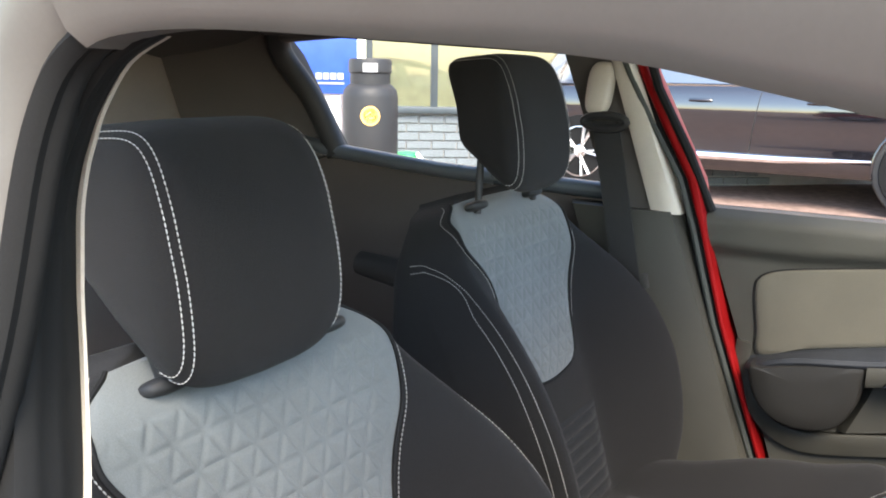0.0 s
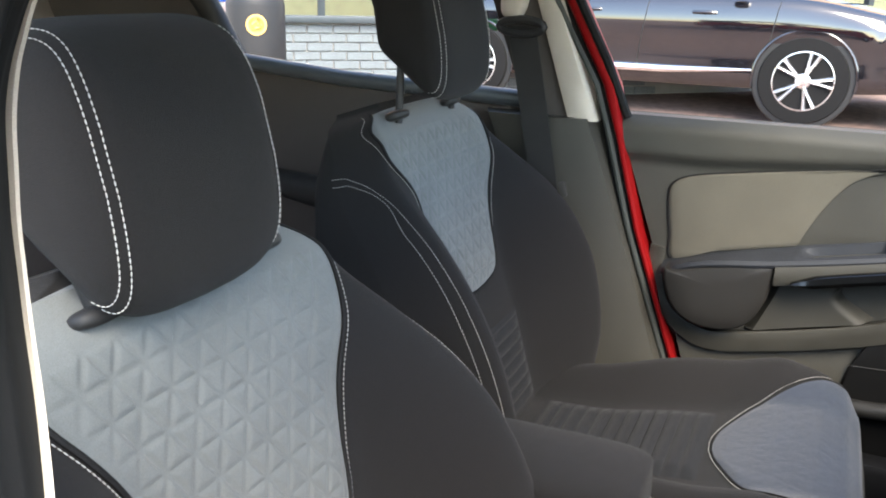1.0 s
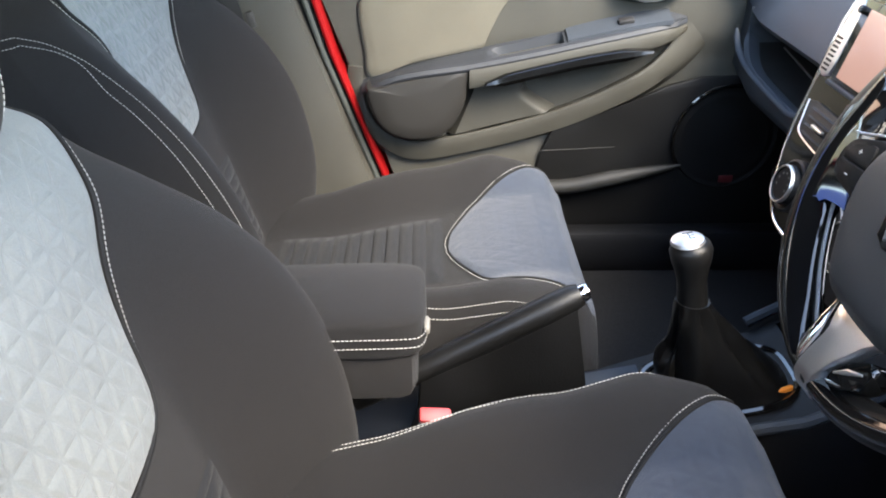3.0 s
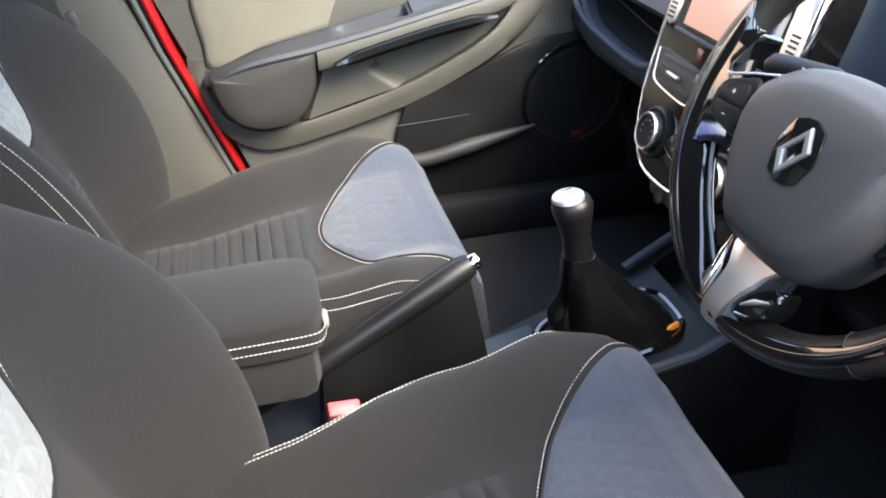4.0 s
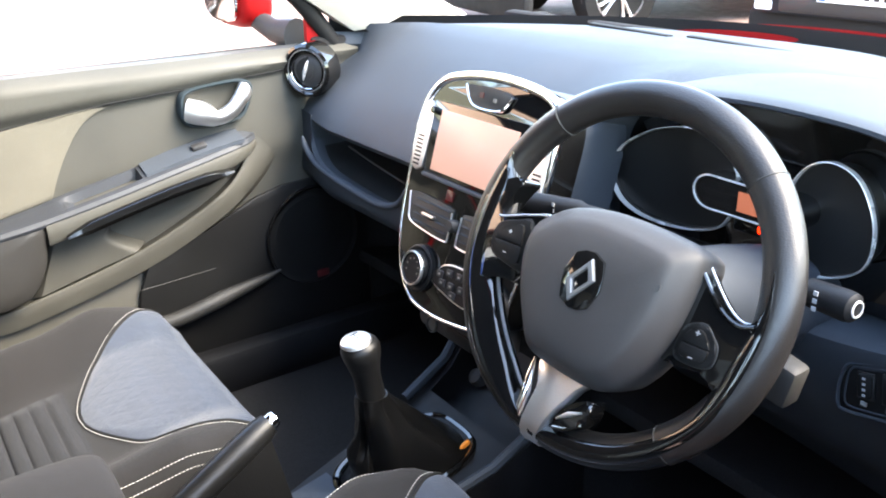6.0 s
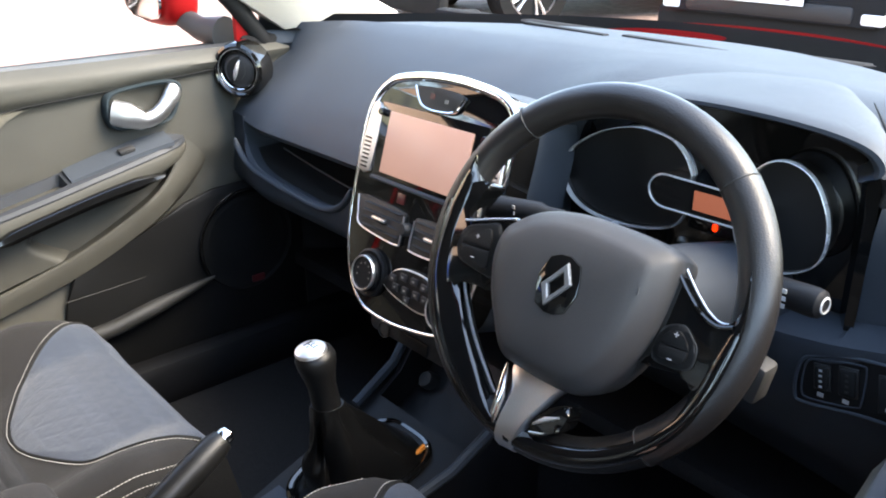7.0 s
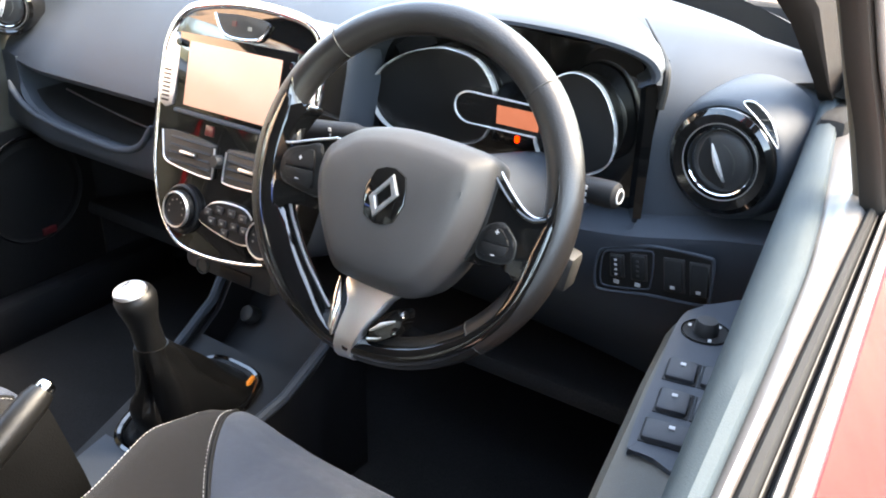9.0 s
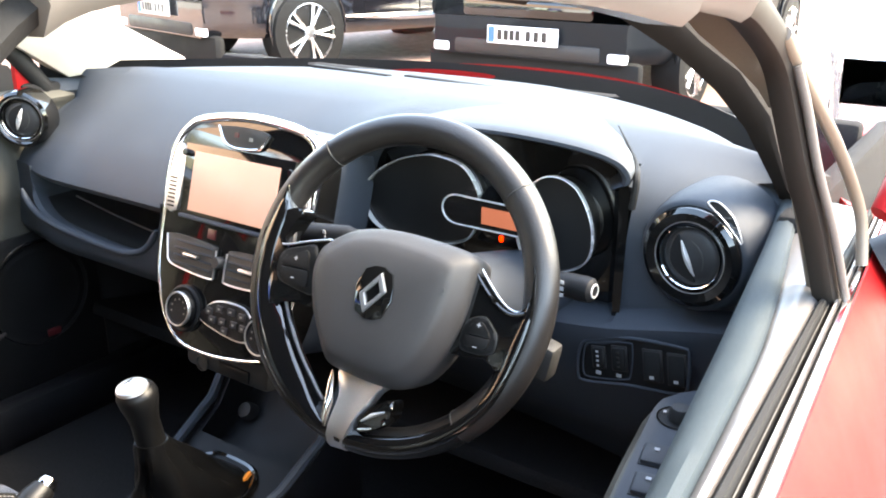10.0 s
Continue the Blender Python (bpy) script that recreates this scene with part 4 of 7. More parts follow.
part("knob_dish", lathe([(0.0206, 0.0012), (0.012, 0.0002), (0.001, 0.0002)], 32, DM @ Matrix.Translation((0.293, -0.043, 0.7905))), CONSOLEBLACK, ring_)
knob = part("mirror_knob", lathe([(0.0115, 0.0), (0.0105, 0.011), (0.0090, 0.0135), (0.001, 0.0138)], 28, DM @ Matrix.Translation((0.293, -0.043, 0.7905))), DARKPLASTIC, darmrest, "round mirror adjuster")
for q in (20, 140, 250):
    part("mark", rbox((0.0045, 0.0030, 0.0008), 0, DM @ Matrix.Translation((0.293 + 0.0165 * math.cos(radians(q)), -0.043 + 0.0165 * math.sin(radians(q)), 0.7925))), WHITEMARK, ring_)
for a, n, w, l in ((0.372, -0.051, 0.025, 0.026), (0.372, -0.022, 0.025, 0.026), (0.420, -0.049, 0.025, 0.026), (0.420, -0.020, 0.025, 0.026), (0.463, -0.043, 0.042, 0.022)):
    part("switch_recess", rbox((l + 0.010, w + 0.003, 0.003), 0.001, DM @ Matrix.Translation((a - 0.004, n, 0.7905))), CONSOLEBLACK, darmrest, "dark switch recess")
    sw = part("window_switch", rbox((l, w, 0.010), 0.0035, DM @ Matrix.Translation((a, n, 0.7935)) @ Matrix.Rotation(radians(9), 4, "Y")), ARMCAP, darmrest, "window switch")
    part("mark", rbox((0.0034, 0.0046, 0.0008), 0, DM @ Matrix.Translation((a - 0.003, n, 0.7998)) @ Matrix.Rotation(radians(9), 4, "Y")), WHITEMARK, sw)

# window frame of the driver door
FRAME_PATH = smooth_poly([(0.783, 0.638, 0.94), (0.770, 0.605, 1.01), (0.758, 0.570, 1.065), (0.748, 0.545, 1.115), (0.7425, 0.522, 1.148), (0.742, 0.47, 1.172), (0.740, 0.415, 1.190), (0.731, 0.34, 1.2015), (0.714, 0.27, 1.214), (0.700, 0.195, 1.220), (0.694, 0.06, 1.226), (0.698, 0.0, 1.212), (0.706, -0.03, 1.165), (0.725, -0.045, 1.06), (0.765, -0.05, 0.94)], 6, False)


def sweep(path, section):
    """Sweeps a section of (out of the opening, towards outside) along the window opening, in the car's space."""
    pts = [Vector(p) for p in path]
    centre = Vector((0.72, 0.30, 1.07))
    rings = []
    for i, p in enumerate(pts):
        d = (pts[min(i + 1, len(pts) - 1)] - pts[max(i - 1, 0)]).normalized()
        side = Vector((1, 0, 0))
        side = (side - d * side.dot(d)).normalized()
        away = d.cross(side)
        if away.dot(p - centre) < 0:
            away = -away
        rings.append([p + away * a + side * b for a, b in section])
    return skin(rings)


front = [p for p in FRAME_PATH if p.y > 0.40]
rest = [p for p in FRAME_PATH if p.y < 0.42]
part("window_post", sweep(front, [(-0.008, 0.005), (-0.005, 0.010), (0.005, 0.013), (0.012, 0.011), (0.013, -0.006), (-0.006, -0.006)]), FRAMEDARK, ddoor, "dark brown front window post")
part("window_frame", sweep(rest, [(-0.010, 0.008), (-0.006, 0.013), (0.012, 0.020), (0.026, 0.020), (0.030, 0.014), (0.030, -0.006), (-0.006, -0.006)]), FRAME, ddoor, "satin grey window frame")
part("window_channel", sweep([p for p in FRAME_PATH if p.y > 0.32], [(-0.007, 0.0), (-0.005, 0.006), (-0.001, 0.008), (0.001, 0.0), (-0.001, -0.008), (-0.005, -0.006)]), RUBBER, ddoor, "thin black rubber window channel")
part("window_channel", sweep([p for p in FRAME_PATH if p.y < 0.36], [(-0.016, 0.0), (-0.013, 0.008), (-0.007, 0.010), (-0.004, 0.0), (-0.006, -0.010), (-0.013, -0.008)]), RUBBER, ddoor, "black rubber window channel")
rear = [p for p in FRAME_PATH if p.y < 0.075]
part("body_seal", sweep(rear, [(-0.012, -0.012), (-0.0095, -0.016), (-0.006, -0.0185), (0.006, -0.0185), (0.008, -0.010)]), RUBBER, car, "black rubber door aperture seal")
part("body_seal", sweep([p for p in FRAME_PATH if 0.07 < p.y < 0.28], [(-0.012, -0.012), (-0.007, -0.016), (-0.008, -0.022), (-0.014, -0.024), (-0.02, -0.03), (-0.016, -0.042), (-0.004, -0.046), (0.01, -0.03), (0.008, -0.010)]), RUBBER, car, "black rubber door aperture seal")
top = [p for p in FRAME_PATH if p.z > 1.186 and 0.0 < p.y < 0.346]
part("top_trim", sweep(top, [(-0.0185, -0.012), (-0.0195, 0.010), (-0.012, 0.018), (0.012, 0.0225), (0.012, 0.0)]), FRAME, ddoor, "smooth grey trim along the window top")
part("rear_post_seal", sweep(rear, [(-0.013, -0.012), (-0.0175, -0.008), (-0.0185, -0.003), (-0.0165, 0.001), (-0.0185, 0.006), (-0.0165, 0.0105), (-0.0125, 0.0135), (-0.008, 0.010), (0.0, 0.0)]), RUBBER, ddoor, "ribbed black rubber seal")
# sail panel with the fixed quarter glass, and the outside mirror
part("post_strip", tube(smooth_poly([(0.771, 0.652, 0.945), (0.759, 0.636, 1.001), (0.748, 0.611, 1.053), (0.738, 0.588, 1.101), (0.731, 0.562, 1.138)], 5, False), 0.0052, 10), FLANGE, ddoor, "beige strip along the window post")
part("post_strip", tube(smooth_poly([(0.800, 0.640, 0.945), (0.787, 0.607, 1.01), (0.774, 0.572, 1.066), (0.764, 0.548, 1.115), (0.757, 0.53, 1.146)], 5, False), 0.0036, 10), SATINGREY, ddoor, "grey strip along the window post")
part("sail_bar", tube(smooth_poly([(0.752, 0.500, 1.168), (0.757, 0.560, 1.132), (0.768, 0.66, 1.072), (0.779, 0.725, 1.020), (0.789, 0.742, 0.985), (0.797, 0.735, 0.945)], 5, False), 0.0055, 10), FLANGE, ddoor, "grey frame of the quarter glass")
qg = part("quarter_glass", skin([[(0.785, 0.642, 0.95), (0.752, 0.545, 1.135)], [(0.791, 0.735, 0.95), (0.768, 0.66, 1.072)]], closed=False), CLEAR, ddoor, "small fixed quarter glass")
qg.visible_shadow = False
dm_ = thing("driver_door_mirror", (0.90, 0.70, 0.98), "red driver's door mirror on the outer skin", "door mirror")
part("mirror_shell", blob(0.10, 0.05, 0.07, 0.6, 28, 18, lambda p: Vector((0.945 + p.x, 0.86 + p.y, 1.035 + p.z))), RED, dm_)
part("mirror_foot", tube([(0.812, 0.80, 0.925), (0.85, 0.81, 0.955), (0.90, 0.84, 0.985)], [0.034, 0.030, 0.024], 12), DARKPLASTIC, dm_)
part("mirror_neck", tube([(0.800, 0.775, 0.985), (0.815, 0.80, 1.01), (0.86, 0.84, 1.03)], [0.010, 0.024, 0.030], 12), RED, dm_)
# centre pillar on the driver's side: cream trim edge and belt
rings, dark = [], []
for q in smooth_poly([(0.745, 0.03, 0.86), (0.712, -0.007, 0.93), (0.686, -0.037, 0.974), (0.669, -0.059, 1.012), (0.664, -0.065, 1.037), (0.662, -0.067, 1.063), (0.663, -0.063, 1.091), (0.663, -0.060, 1.115), (0.663, -0.054, 1.134), (0.663, -0.046, 1.150), (0.663, -0.033, 1.170), (0.663, -0.010, 1.193), (0.663, 0.02, 1.206)], 4, False):
    x, y, z = q[0], q[1] - 0.004, q[2]
    w = lerp_table([(0.86, 0.007), (1.03, 0.0075), (1.12, 0.0082), (1.15, 0.0065), (1.175, 0.004), (1.2, 0.002)], z)
    deep = max(0.012, lerp_table([(0.80, 0.79), (0.94, 0.753), (1.06, 0.713), (1.165, 0.694), (1.226, 0.684)], z) - x)
    dark.append([(x - 0.0005 + deep * u, y + o + 0.5 * deep * u, z) for u, o in ((0, 0.0005), (0.16, 0.003), (0.3, 0.003), (0.36, 0.006), (0.5, 0.007), (0.62, 0.005), (0.72, 0.007), (0.85, 0.007), (1, 0.002), (1, -0.03), (0, -0.02))])
    rings.append([(x, y, z), (x + 0.0005, y + w * 0.7, z), (x - 0.001, y + w * 0.85, z), (x - 0.0025, y + w * 0.6, z), (x - 0.0025, y, z)])
part("centre_pillar", skin(rings), CREAM, car, "cream centre pillar trim seen edge-on")
part("pillar_seal", skin(dark), RUBBER, car, "ribbed black rubber seal on the centre pillar")
part("lower_pillar", rbox((0.05, 0.12, 0.5), 0.02, Matrix.Translation((0.70, -0.13, 0.58))), GREYTRIM, car)


# ---- dashboard ----
dash = thing("dashboard", (0, 0.9, 0.6), "charcoal grained dashboard with driver binnacle and round vents", "dashboard")
LEFT = [(1.46, 0.95), (1.30, 0.978), (1.12, 0.985), (1.05, 0.990), (0.97, 0.975), (0.88, 0.935), (0.80, 0.880), (0.755, 0.835), (0.742, 0.812), (0.752, 0.800), (0.83, 0.795), (0.87, 0.780), (0.875, 0.73), (0.83, 0.708), (0.765, 0.706), (0.742, 0.714), (0.733, 0.708), (0.735, 0.695), (0.748, 0.672), (0.775, 0.660), (0.86, 0.645), (1.0, 0.60)]
RIGHT = [(1.46, 0.95), (1.30, 0.978), (1.12, 0.990), (1.05, 0.999), (0.99, 0.998), (0.93, 0.990), (0.875, 0.973), (0.84, 0.952), (0.818, 0.925), (0.81, 0.895), (0.81, 0.86), (0.81, 0.84), (0.81, 0.82), (0.81, 0.80), (0.785, 0.79), (0.775, 0.785), (0.775, 0.775), (0.785, 0.74), (0.80, 0.69), (0.84, 0.63), (0.95, 0.55), (1.0, 0.50)]


TRAY = [(-0.66, 0.80), (-0.637, 0.795), (-0.626, 0.772), (-0.597, 0.747), (-0.55, 0.733), (-0.465, 0.724), (-0.35, 0.719), (-0.305, 0.726), (-0.27, 0.743), (-0.245, 0.772), (-0.235, 0.80)]


# the right end of the binnacle hood, from its lip back to where it sinks in
HOOD_END = [(0.767, 0.552), (0.785, 0.549), (0.81, 0.539), (0.84, 0.525), (0.885, 0.498), (0.95, 0.455), (1.0, 0.425), (1.08, 0.40)]


def dash_row(x):
    t = sstep(-0.06, 0.14, x)
    lip = curve(TRAY, x)
    gape = sstep(0.0, 0.035, 0.795 - lip)
    rows = []
    for k, ((ya, za), (yb, zb)) in enumerate(zip(LEFT, RIGHT)):
        if x < 0 and 10 <= k <= 16:
            za += (lip - 0.714) * (1.0 if k > 11 else 0.3)
            ya = 0.741 + (ya - 0.741) * gape
        y, z = ya + (yb - ya) * t, za + (zb - za) * t
        end = sstep(0.52, 0.73, abs(x))
        y += 0.03 * end * (1 if y < 1.1 else 0)
        z -= 0.012 * end * (1 if z > 0.9 else 0)
        # the deck follows the windscreen round to the sides
        if y > 0.92:
            y = 0.92 + (y - 0.92) * (screen_base(x)[1] - 0.92) / 0.54
        # the joint above the switch panel climbs towards the door
        if 0.68 < z < 0.81:
            z += 0.030 * sstep(0.44, 0.70, x)
        edge = min(0.545, lerp_table(HOOD_END, y) - 0.003)
        hole = sstep(0.118, 0.128, x) * sstep(edge, edge - 0.009, x)
        if 0.80 < z < 0.97 and y < 0.93:
            y += (0.935 - y) * hole
        rows.append((x, y, z))
    return rows


prof = [dash_row(x) for x in span(-0.715, 0.70, 200)]
part("dash_body", skin([r + [(r[0][0], 1.45, 0.5)] for r in prof]), DASH, dash, "charcoal grained dashboard moulding")
lipline = [(x, 0.7345, curve(TRAY, x) - 0.004) for x in span(-0.632, -0.242, 60)]
def tray_row(x):
    r = dash_row(x)
    return [Vector(r[k]) + Vector((0, -0.0025, dz)) for k, dz in ((10, -0.002), (11, -0.002), (12, 0.0), (13, 0.0025), (14, 0.0025))]


# black sheet laid over the tray's inside to darken it as shade does
part("tray_liner", skin([tray_row(x) for x in span(-0.618, -0.25, 60)], closed=False), RUBBER, dash, "black sheet putting shade inside the dash tray")
part("tray_lip", tube(lipline, [0.0025] + [0.0062] * 59 + [0.0025], 10), DASH, dash, "rounded lip of the open dash tray")
part("tray_rib", tube(smooth_poly([(-0.56, 0.80, 0.764), (-0.46, 0.81, 0.742), (-0.33, 0.81, 0.728), (-0.25, 0.80, 0.727)], 6, False), 0.0022, 6), BINGREY, dash, "ridge along the tray floor")
for x in (-0.24, 0.0):
    part("demister_slot", rbox((0.22, 0.016, 0.006), 0.002, pose(x, 1.24 - 0.05 * abs(x + 0.1), 0.981, 0, 0, -6)), RUBBER, dash, "black demister slot")


def vent(cx, cy, cz, yaw, lean, brow_r=1.0, hr=0.054):
    m = Matrix.Translation((cx, cy, cz)) @ Matrix.Rotation(radians(yaw), 4, "Z") @ Matrix.Rotation(radians(90), 4, "X")
    brow = brow_r and part("vent_brow", lathe([(hr - 0.004, 0.004), (hr, 0.008), (hr + 0.006 * brow_r, 0.007), (hr + 0.013 * brow_r, 0.001), (hr + 0.021 * brow_r, -0.012), (hr + 0.029 * brow_r, -0.035), (hr + 0.034 * brow_r, -0.08)], 56, m), DASH, dash, "grained shroud round the vent")
    v = part("air_vent", lathe([(0.028, -0.03), (hr - 0.0005, -0.03), (hr, 0.006), (hr - 0.002, 0.0135), (hr - 0.0075, 0.0168), (0.0400, 0.013), (0.0362, 0.004), (0.035, -0.02)], 64, m), PIANO, dash, "gloss black round vent housing")
    part("vent_ring", lathe([(0.0350, 0.006), (0.0366, 0.0118), (0.0360, 0.0136), (0.0350, 0.0128), (0.0342, 0.006)], 64, m, True), CHROME, v, "chrome ring")
    part("vent_line", lathe([(0.0404, 0.0140), (0.0407, 0.0150), (0.0412, 0.0150), (0.0415, 0.0142)], 64, m, True), SILVER, v, "fine silver line")
    part("vent_ball", lathe([(0.0342, -0.01), (0.0336, 0.004), (0.0312, 0.0085), (0.024, 0.0115), (0.012, 0.0133), (0.001, 0.0138)], 48, m), DARKPLASTIC, v, "black vent barrel")
    # a crescent slot, two vanes and a bright leaf across the barrel
    turn = Matrix.Rotation(radians(lean), 4, "Z") @ Matrix.Diagonal((0.92, 0.92, 1.0, 1.0))
    slot_ = [(-0.004 - 0.021 * math.sin(math.pi * (q + 1) / 2) ** 0.8, 0.031 * q) for q in span(-0.98, 0.98, 16)] + [(-0.004, 0.031 * q) for q in span(0.98, -0.98, 8)]
    part("slot", prism(slot_, 0.0034, 0.0, m @ turn @ Matrix.Translation((0, 0, 0.0105))), RUBBER, v, "dark crescent opening")
    part("vane", tube([m @ turn @ Vector((-0.005 - 0.021 * math.cos(q * 1.5) ** 0.8, 0.030 * q, 0.0128 - 0.003 * q * q)) for q in span(-0.98, 0.98, 14)], 0.0009, 6), GREYTRIM, v)
    part("vane", tube([m @ turn @ Vector((-0.002 + 0.019 * math.cos(q * 1.5) ** 0.8, 0.028 * q, 0.0128 - 0.003 * q * q)) for q in span(-0.95, 0.95, 14)], 0.0009, 6), GREYTRIM, v)
    part("leaf", tube([m @ turn @ Vector((-0.002, 0.023 * q, 0.0162 - 0.003 * q * q)) for q in span(-1, 1, 12)], [0.0010 + 0.0046 * math.cos(q * 1.5) for q in span(-1, 1, 12)], 8, flat=0.6), RINGSILVER, v, "bright silver blade")
    return m, brow


vm, vb = vent(0.622, 0.802, 0.898, -8, 27, 0.5, 0.0585)
vent(-0.658, 0.775, 0.905, 33, -20, 0.0)
drop_ = smooth_poly([(0.012, 0.0645, 0.0035), (0.022, 0.0670, 0.0015), (0.0385, 0.0560, 0.0010), (0.0490, 0.0400, 0.0015), (0.0540, 0.0270, 0.0025), (0.0440, 0.0385, 0.0050), (0.0300, 0.0520, 0.0055)], 5)
drop_ = [p + Vector((0, 0, 0.004)) for p in drop_]
part("slot_rim", tube([vm @ p for p in drop_], 0.0010, 8, True), SILVER, vb, "silver rim of the side demister")
cen = sum(drop_, Vector()) / len(drop_)
part("side_demister", skin([[vm @ p for p in drop_], [vm @ (cen + (p - cen) * 0.5 + Vector((0, 0, 0.0005))) for p in drop_], [vm @ (cen + (p - cen) * 0.02 + Vector((0, 0, 0.0005))) for p in drop_]], cap=False), RUBBER, vb, "dark side demister slot")
for k in (0.3, 0.5, 0.7):
    a_, b_ = drop_[int(8 + 12 * k)], drop_[-int(2 + 12 * k)]
    part("fin", tube([vm @ a_, vm @ ((a_ + b_) / 2 + Vector((0, 0, 0.001))), vm @ b_], 0.0009, 6), GREYTRIM, vb)

# binnacle: hood, dials
HOOD = [(0.118, 0.80), (0.118, 0.86), (0.122, 0.90), (0.14, 0.955), (0.19, 0.992), (0.26, 1.010), (0.36, 1.017), (0.44, 1.016), (0.50, 1.011), (0.537, 1.002), (0.552, 0.989), (0.550, 0.977), (0.538, 0.972)]
hood = smooth_poly([(x, z, 0) for x, z in HOOD], 5, False)
rings = []
for y, g, th in ((1.08, 0.80, 0.02), (1.0, 0.93, 0.02), (0.95, 0.967, 0.019), (0.90, 0.988, 0.018), (0.87, 0.993, 0.017), (0.84, 0.997, 0.016), (0.81, 1.0, 0.014), (0.79, 0.999, 0.012), (0.775, 0.995, 0.010), (0.767, 0.975, 0.004)):
    # the end runs in towards the middle, where the hood sinks into the dash top
    k = (lerp_table(HOOD_END, y) - 0.36) / 0.192
    edge = [Vector((p.x if p.x < 0.36 else 0.36 + (p.x - 0.36) * k, p.y, 0)) for p in hood]
    outer = [Vector((p.x, y, 0.86 + (p.y - 0.86) * g)) for p in edge]
    inner = [Vector((0.33 + (p.x - 0.33) * (1 - th / 0.2), y, 0.86 + (p.y - 0.86) * (1 - th / 0.15) * g)) for p in edge]
    rings.append(outer + inner[::-1])
part("binnacle_hood", skin(rings), DASH, dash, "hooded cover over the instruments")
part("cowl_end", skin([[(x + s, y, z) for x, z in ((0.534, 0.972), (0.540, 0.955), (0.541, 0.92), (0.540, 0.80), (0.530, 0.80), (0.529, 0.92), (0.526, 0.96))] for y, s in ((0.802, 0.0), (0.812, -0.006), (0.86, -0.034))]), PIANO, dash, "gloss black side of the instrument cowl")
# black tube along the hood's joint, also painting the shade in its valley
part("hood_groove", tube(smooth_poly([(0.553, 0.778, 0.945), (0.555, 0.779, 0.965), (0.5525, 0.786, 0.980), (0.541, 0.815, 0.981), (0.527, 0.845, 0.982), (0.502, 0.885, 0.989), (0.459, 0.95, 1.000)], 6, False), [0.0042] * 14 + [0.0042 - 0.00016 * k for k in range(23)], 8), RUBBER, dash, "joint round the hood's end, blackened for the shade in it")
part("cluster_face", prism([(0.13, 0.80), (0.528, 0.80), (0.528, 0.93), (0.50, 0.985), (0.26, 0.995), (0.15, 0.95), (0.13, 0.9)], 0.01, 0.0, Matrix.Translation((0, 0.845, 0)) @ Matrix.Rotation(radians(90), 4, "X")), PIANO, dash, "gloss black instrument panel")


RING_L = [(0.147, 0.881), (0.155, 0.905), (0.173, 0.925), (0.21, 0.947), (0.25, 0.959), (0.278, 0.961), (0.313, 0.953), (0.335, 0.928), (0.340, 0.898), (0.330, 0.868), (0.310, 0.850), (0.26, 0.838), (0.205, 0.838), (0.168, 0.851)]
RING_R = [(0.397, 0.88), (0.402, 0.92), (0.420, 0.950), (0.447, 0.960), (0.475, 0.949), (0.494, 0.918), (0.499, 0.885), (0.491, 0.860), (0.470, 0.845), (0.440, 0.838), (0.410, 0.850)]
for pts, cx, cz, gx in ((RING_L, 0.245, 0.90, 0.290), (RING_R, 0.45, 0.90, 0.452)):
    loop = smooth_poly([(x, z, 0) for x, z in pts], 6)
    rings = [[Vector((cx + (p.x - cx) * f, y, cz + (p.y - cz) * f)) for p in loop] for f, y in ((1.02, 0.808), (0.99, 0.805), (0.93, 0.825), (0.88, 0.842), (0.05, 0.846))]
    dial = part("dial", skin(rings), DIAL, dash, "black dial in a deep bowl")
    rings = [[Vector((cx + (p.x - cx) * f, y, cz + (p.y - cz) * f)) for p in loop] for f, y in ((0.999, 0.804), (0.999, 0.799), (1.007, 0.796), (1.020, 0.7965), (1.027, 0.799), (1.026, 0.803))]
    part("dial_ring", skin(rings, cap=False), RINGSILVER, dial, "bright silver dial surround")
    part("dial_disc", lathe([(0.045, 0.0), (0.045, 0.004), (0.043, 0.005), (0.001, 0.005)], 36, Matrix.Translation((gx, 0.838, 0.90)) @ Matrix.Rotation(radians(90), 4, "X")), DIAL, dial)
    for k in range(15):
        q = radians(235 - 290 * k / 14)
        part("tick", rbox((0.005 if k % 2 else 0.009, 0.001, 0.0020), 0, Matrix.Translation((gx + 0.0375 * math.cos(q), 0.832, 0.90 + 0.0375 * math.sin(q))) @ Matrix.Rotation(-q, 4, "Y")), DIALMARK, dial)
    for k in range(1, 7):
        q = radians(235 - 290 * k / 7)
        part("mark", rbox((0.0040, 0.001, 0.0056), 0.0004, Matrix.Translation((gx + 0.0275 * math.cos(q), 0.832, 0.90 + 0.0275 * math.sin(q)))), DIALMARK, dial)
    part("needle", tube([(gx, 0.828, 0.90), (gx - 0.020, 0.829, 0.882)], [0.0016, 0.0007], 6), DIALMARK, dial)
capsule = [(0.318 + 0.022 * math.cos(q), 0.78, 0.9015 + 0.0195 * math.sin(q)) for q in span(math.pi / 2, 1.5 * math.pi, 10)] + [(0.418 + 0.018 * math.cos(q), 0.78, 0.901 + 0.018 * math.sin(q)) for q in span(-math.pi / 2, math.pi / 2, 8)]
disp = part("trip_display", skin([[(x, y + 0.05, z) for x, y, z in capsule], capsule]), PIANO, dash, "gloss black trip display pod")
part("display_rim", tube([(x, y - 0.001, z) for x, y, z in [(0.41, 0.78, 0.9195)] + capsule[:11] + [(0.41, 0.78, 0.8825)]], 0.0012, 8), RINGSILVER, disp, "silver rim of the display pod")
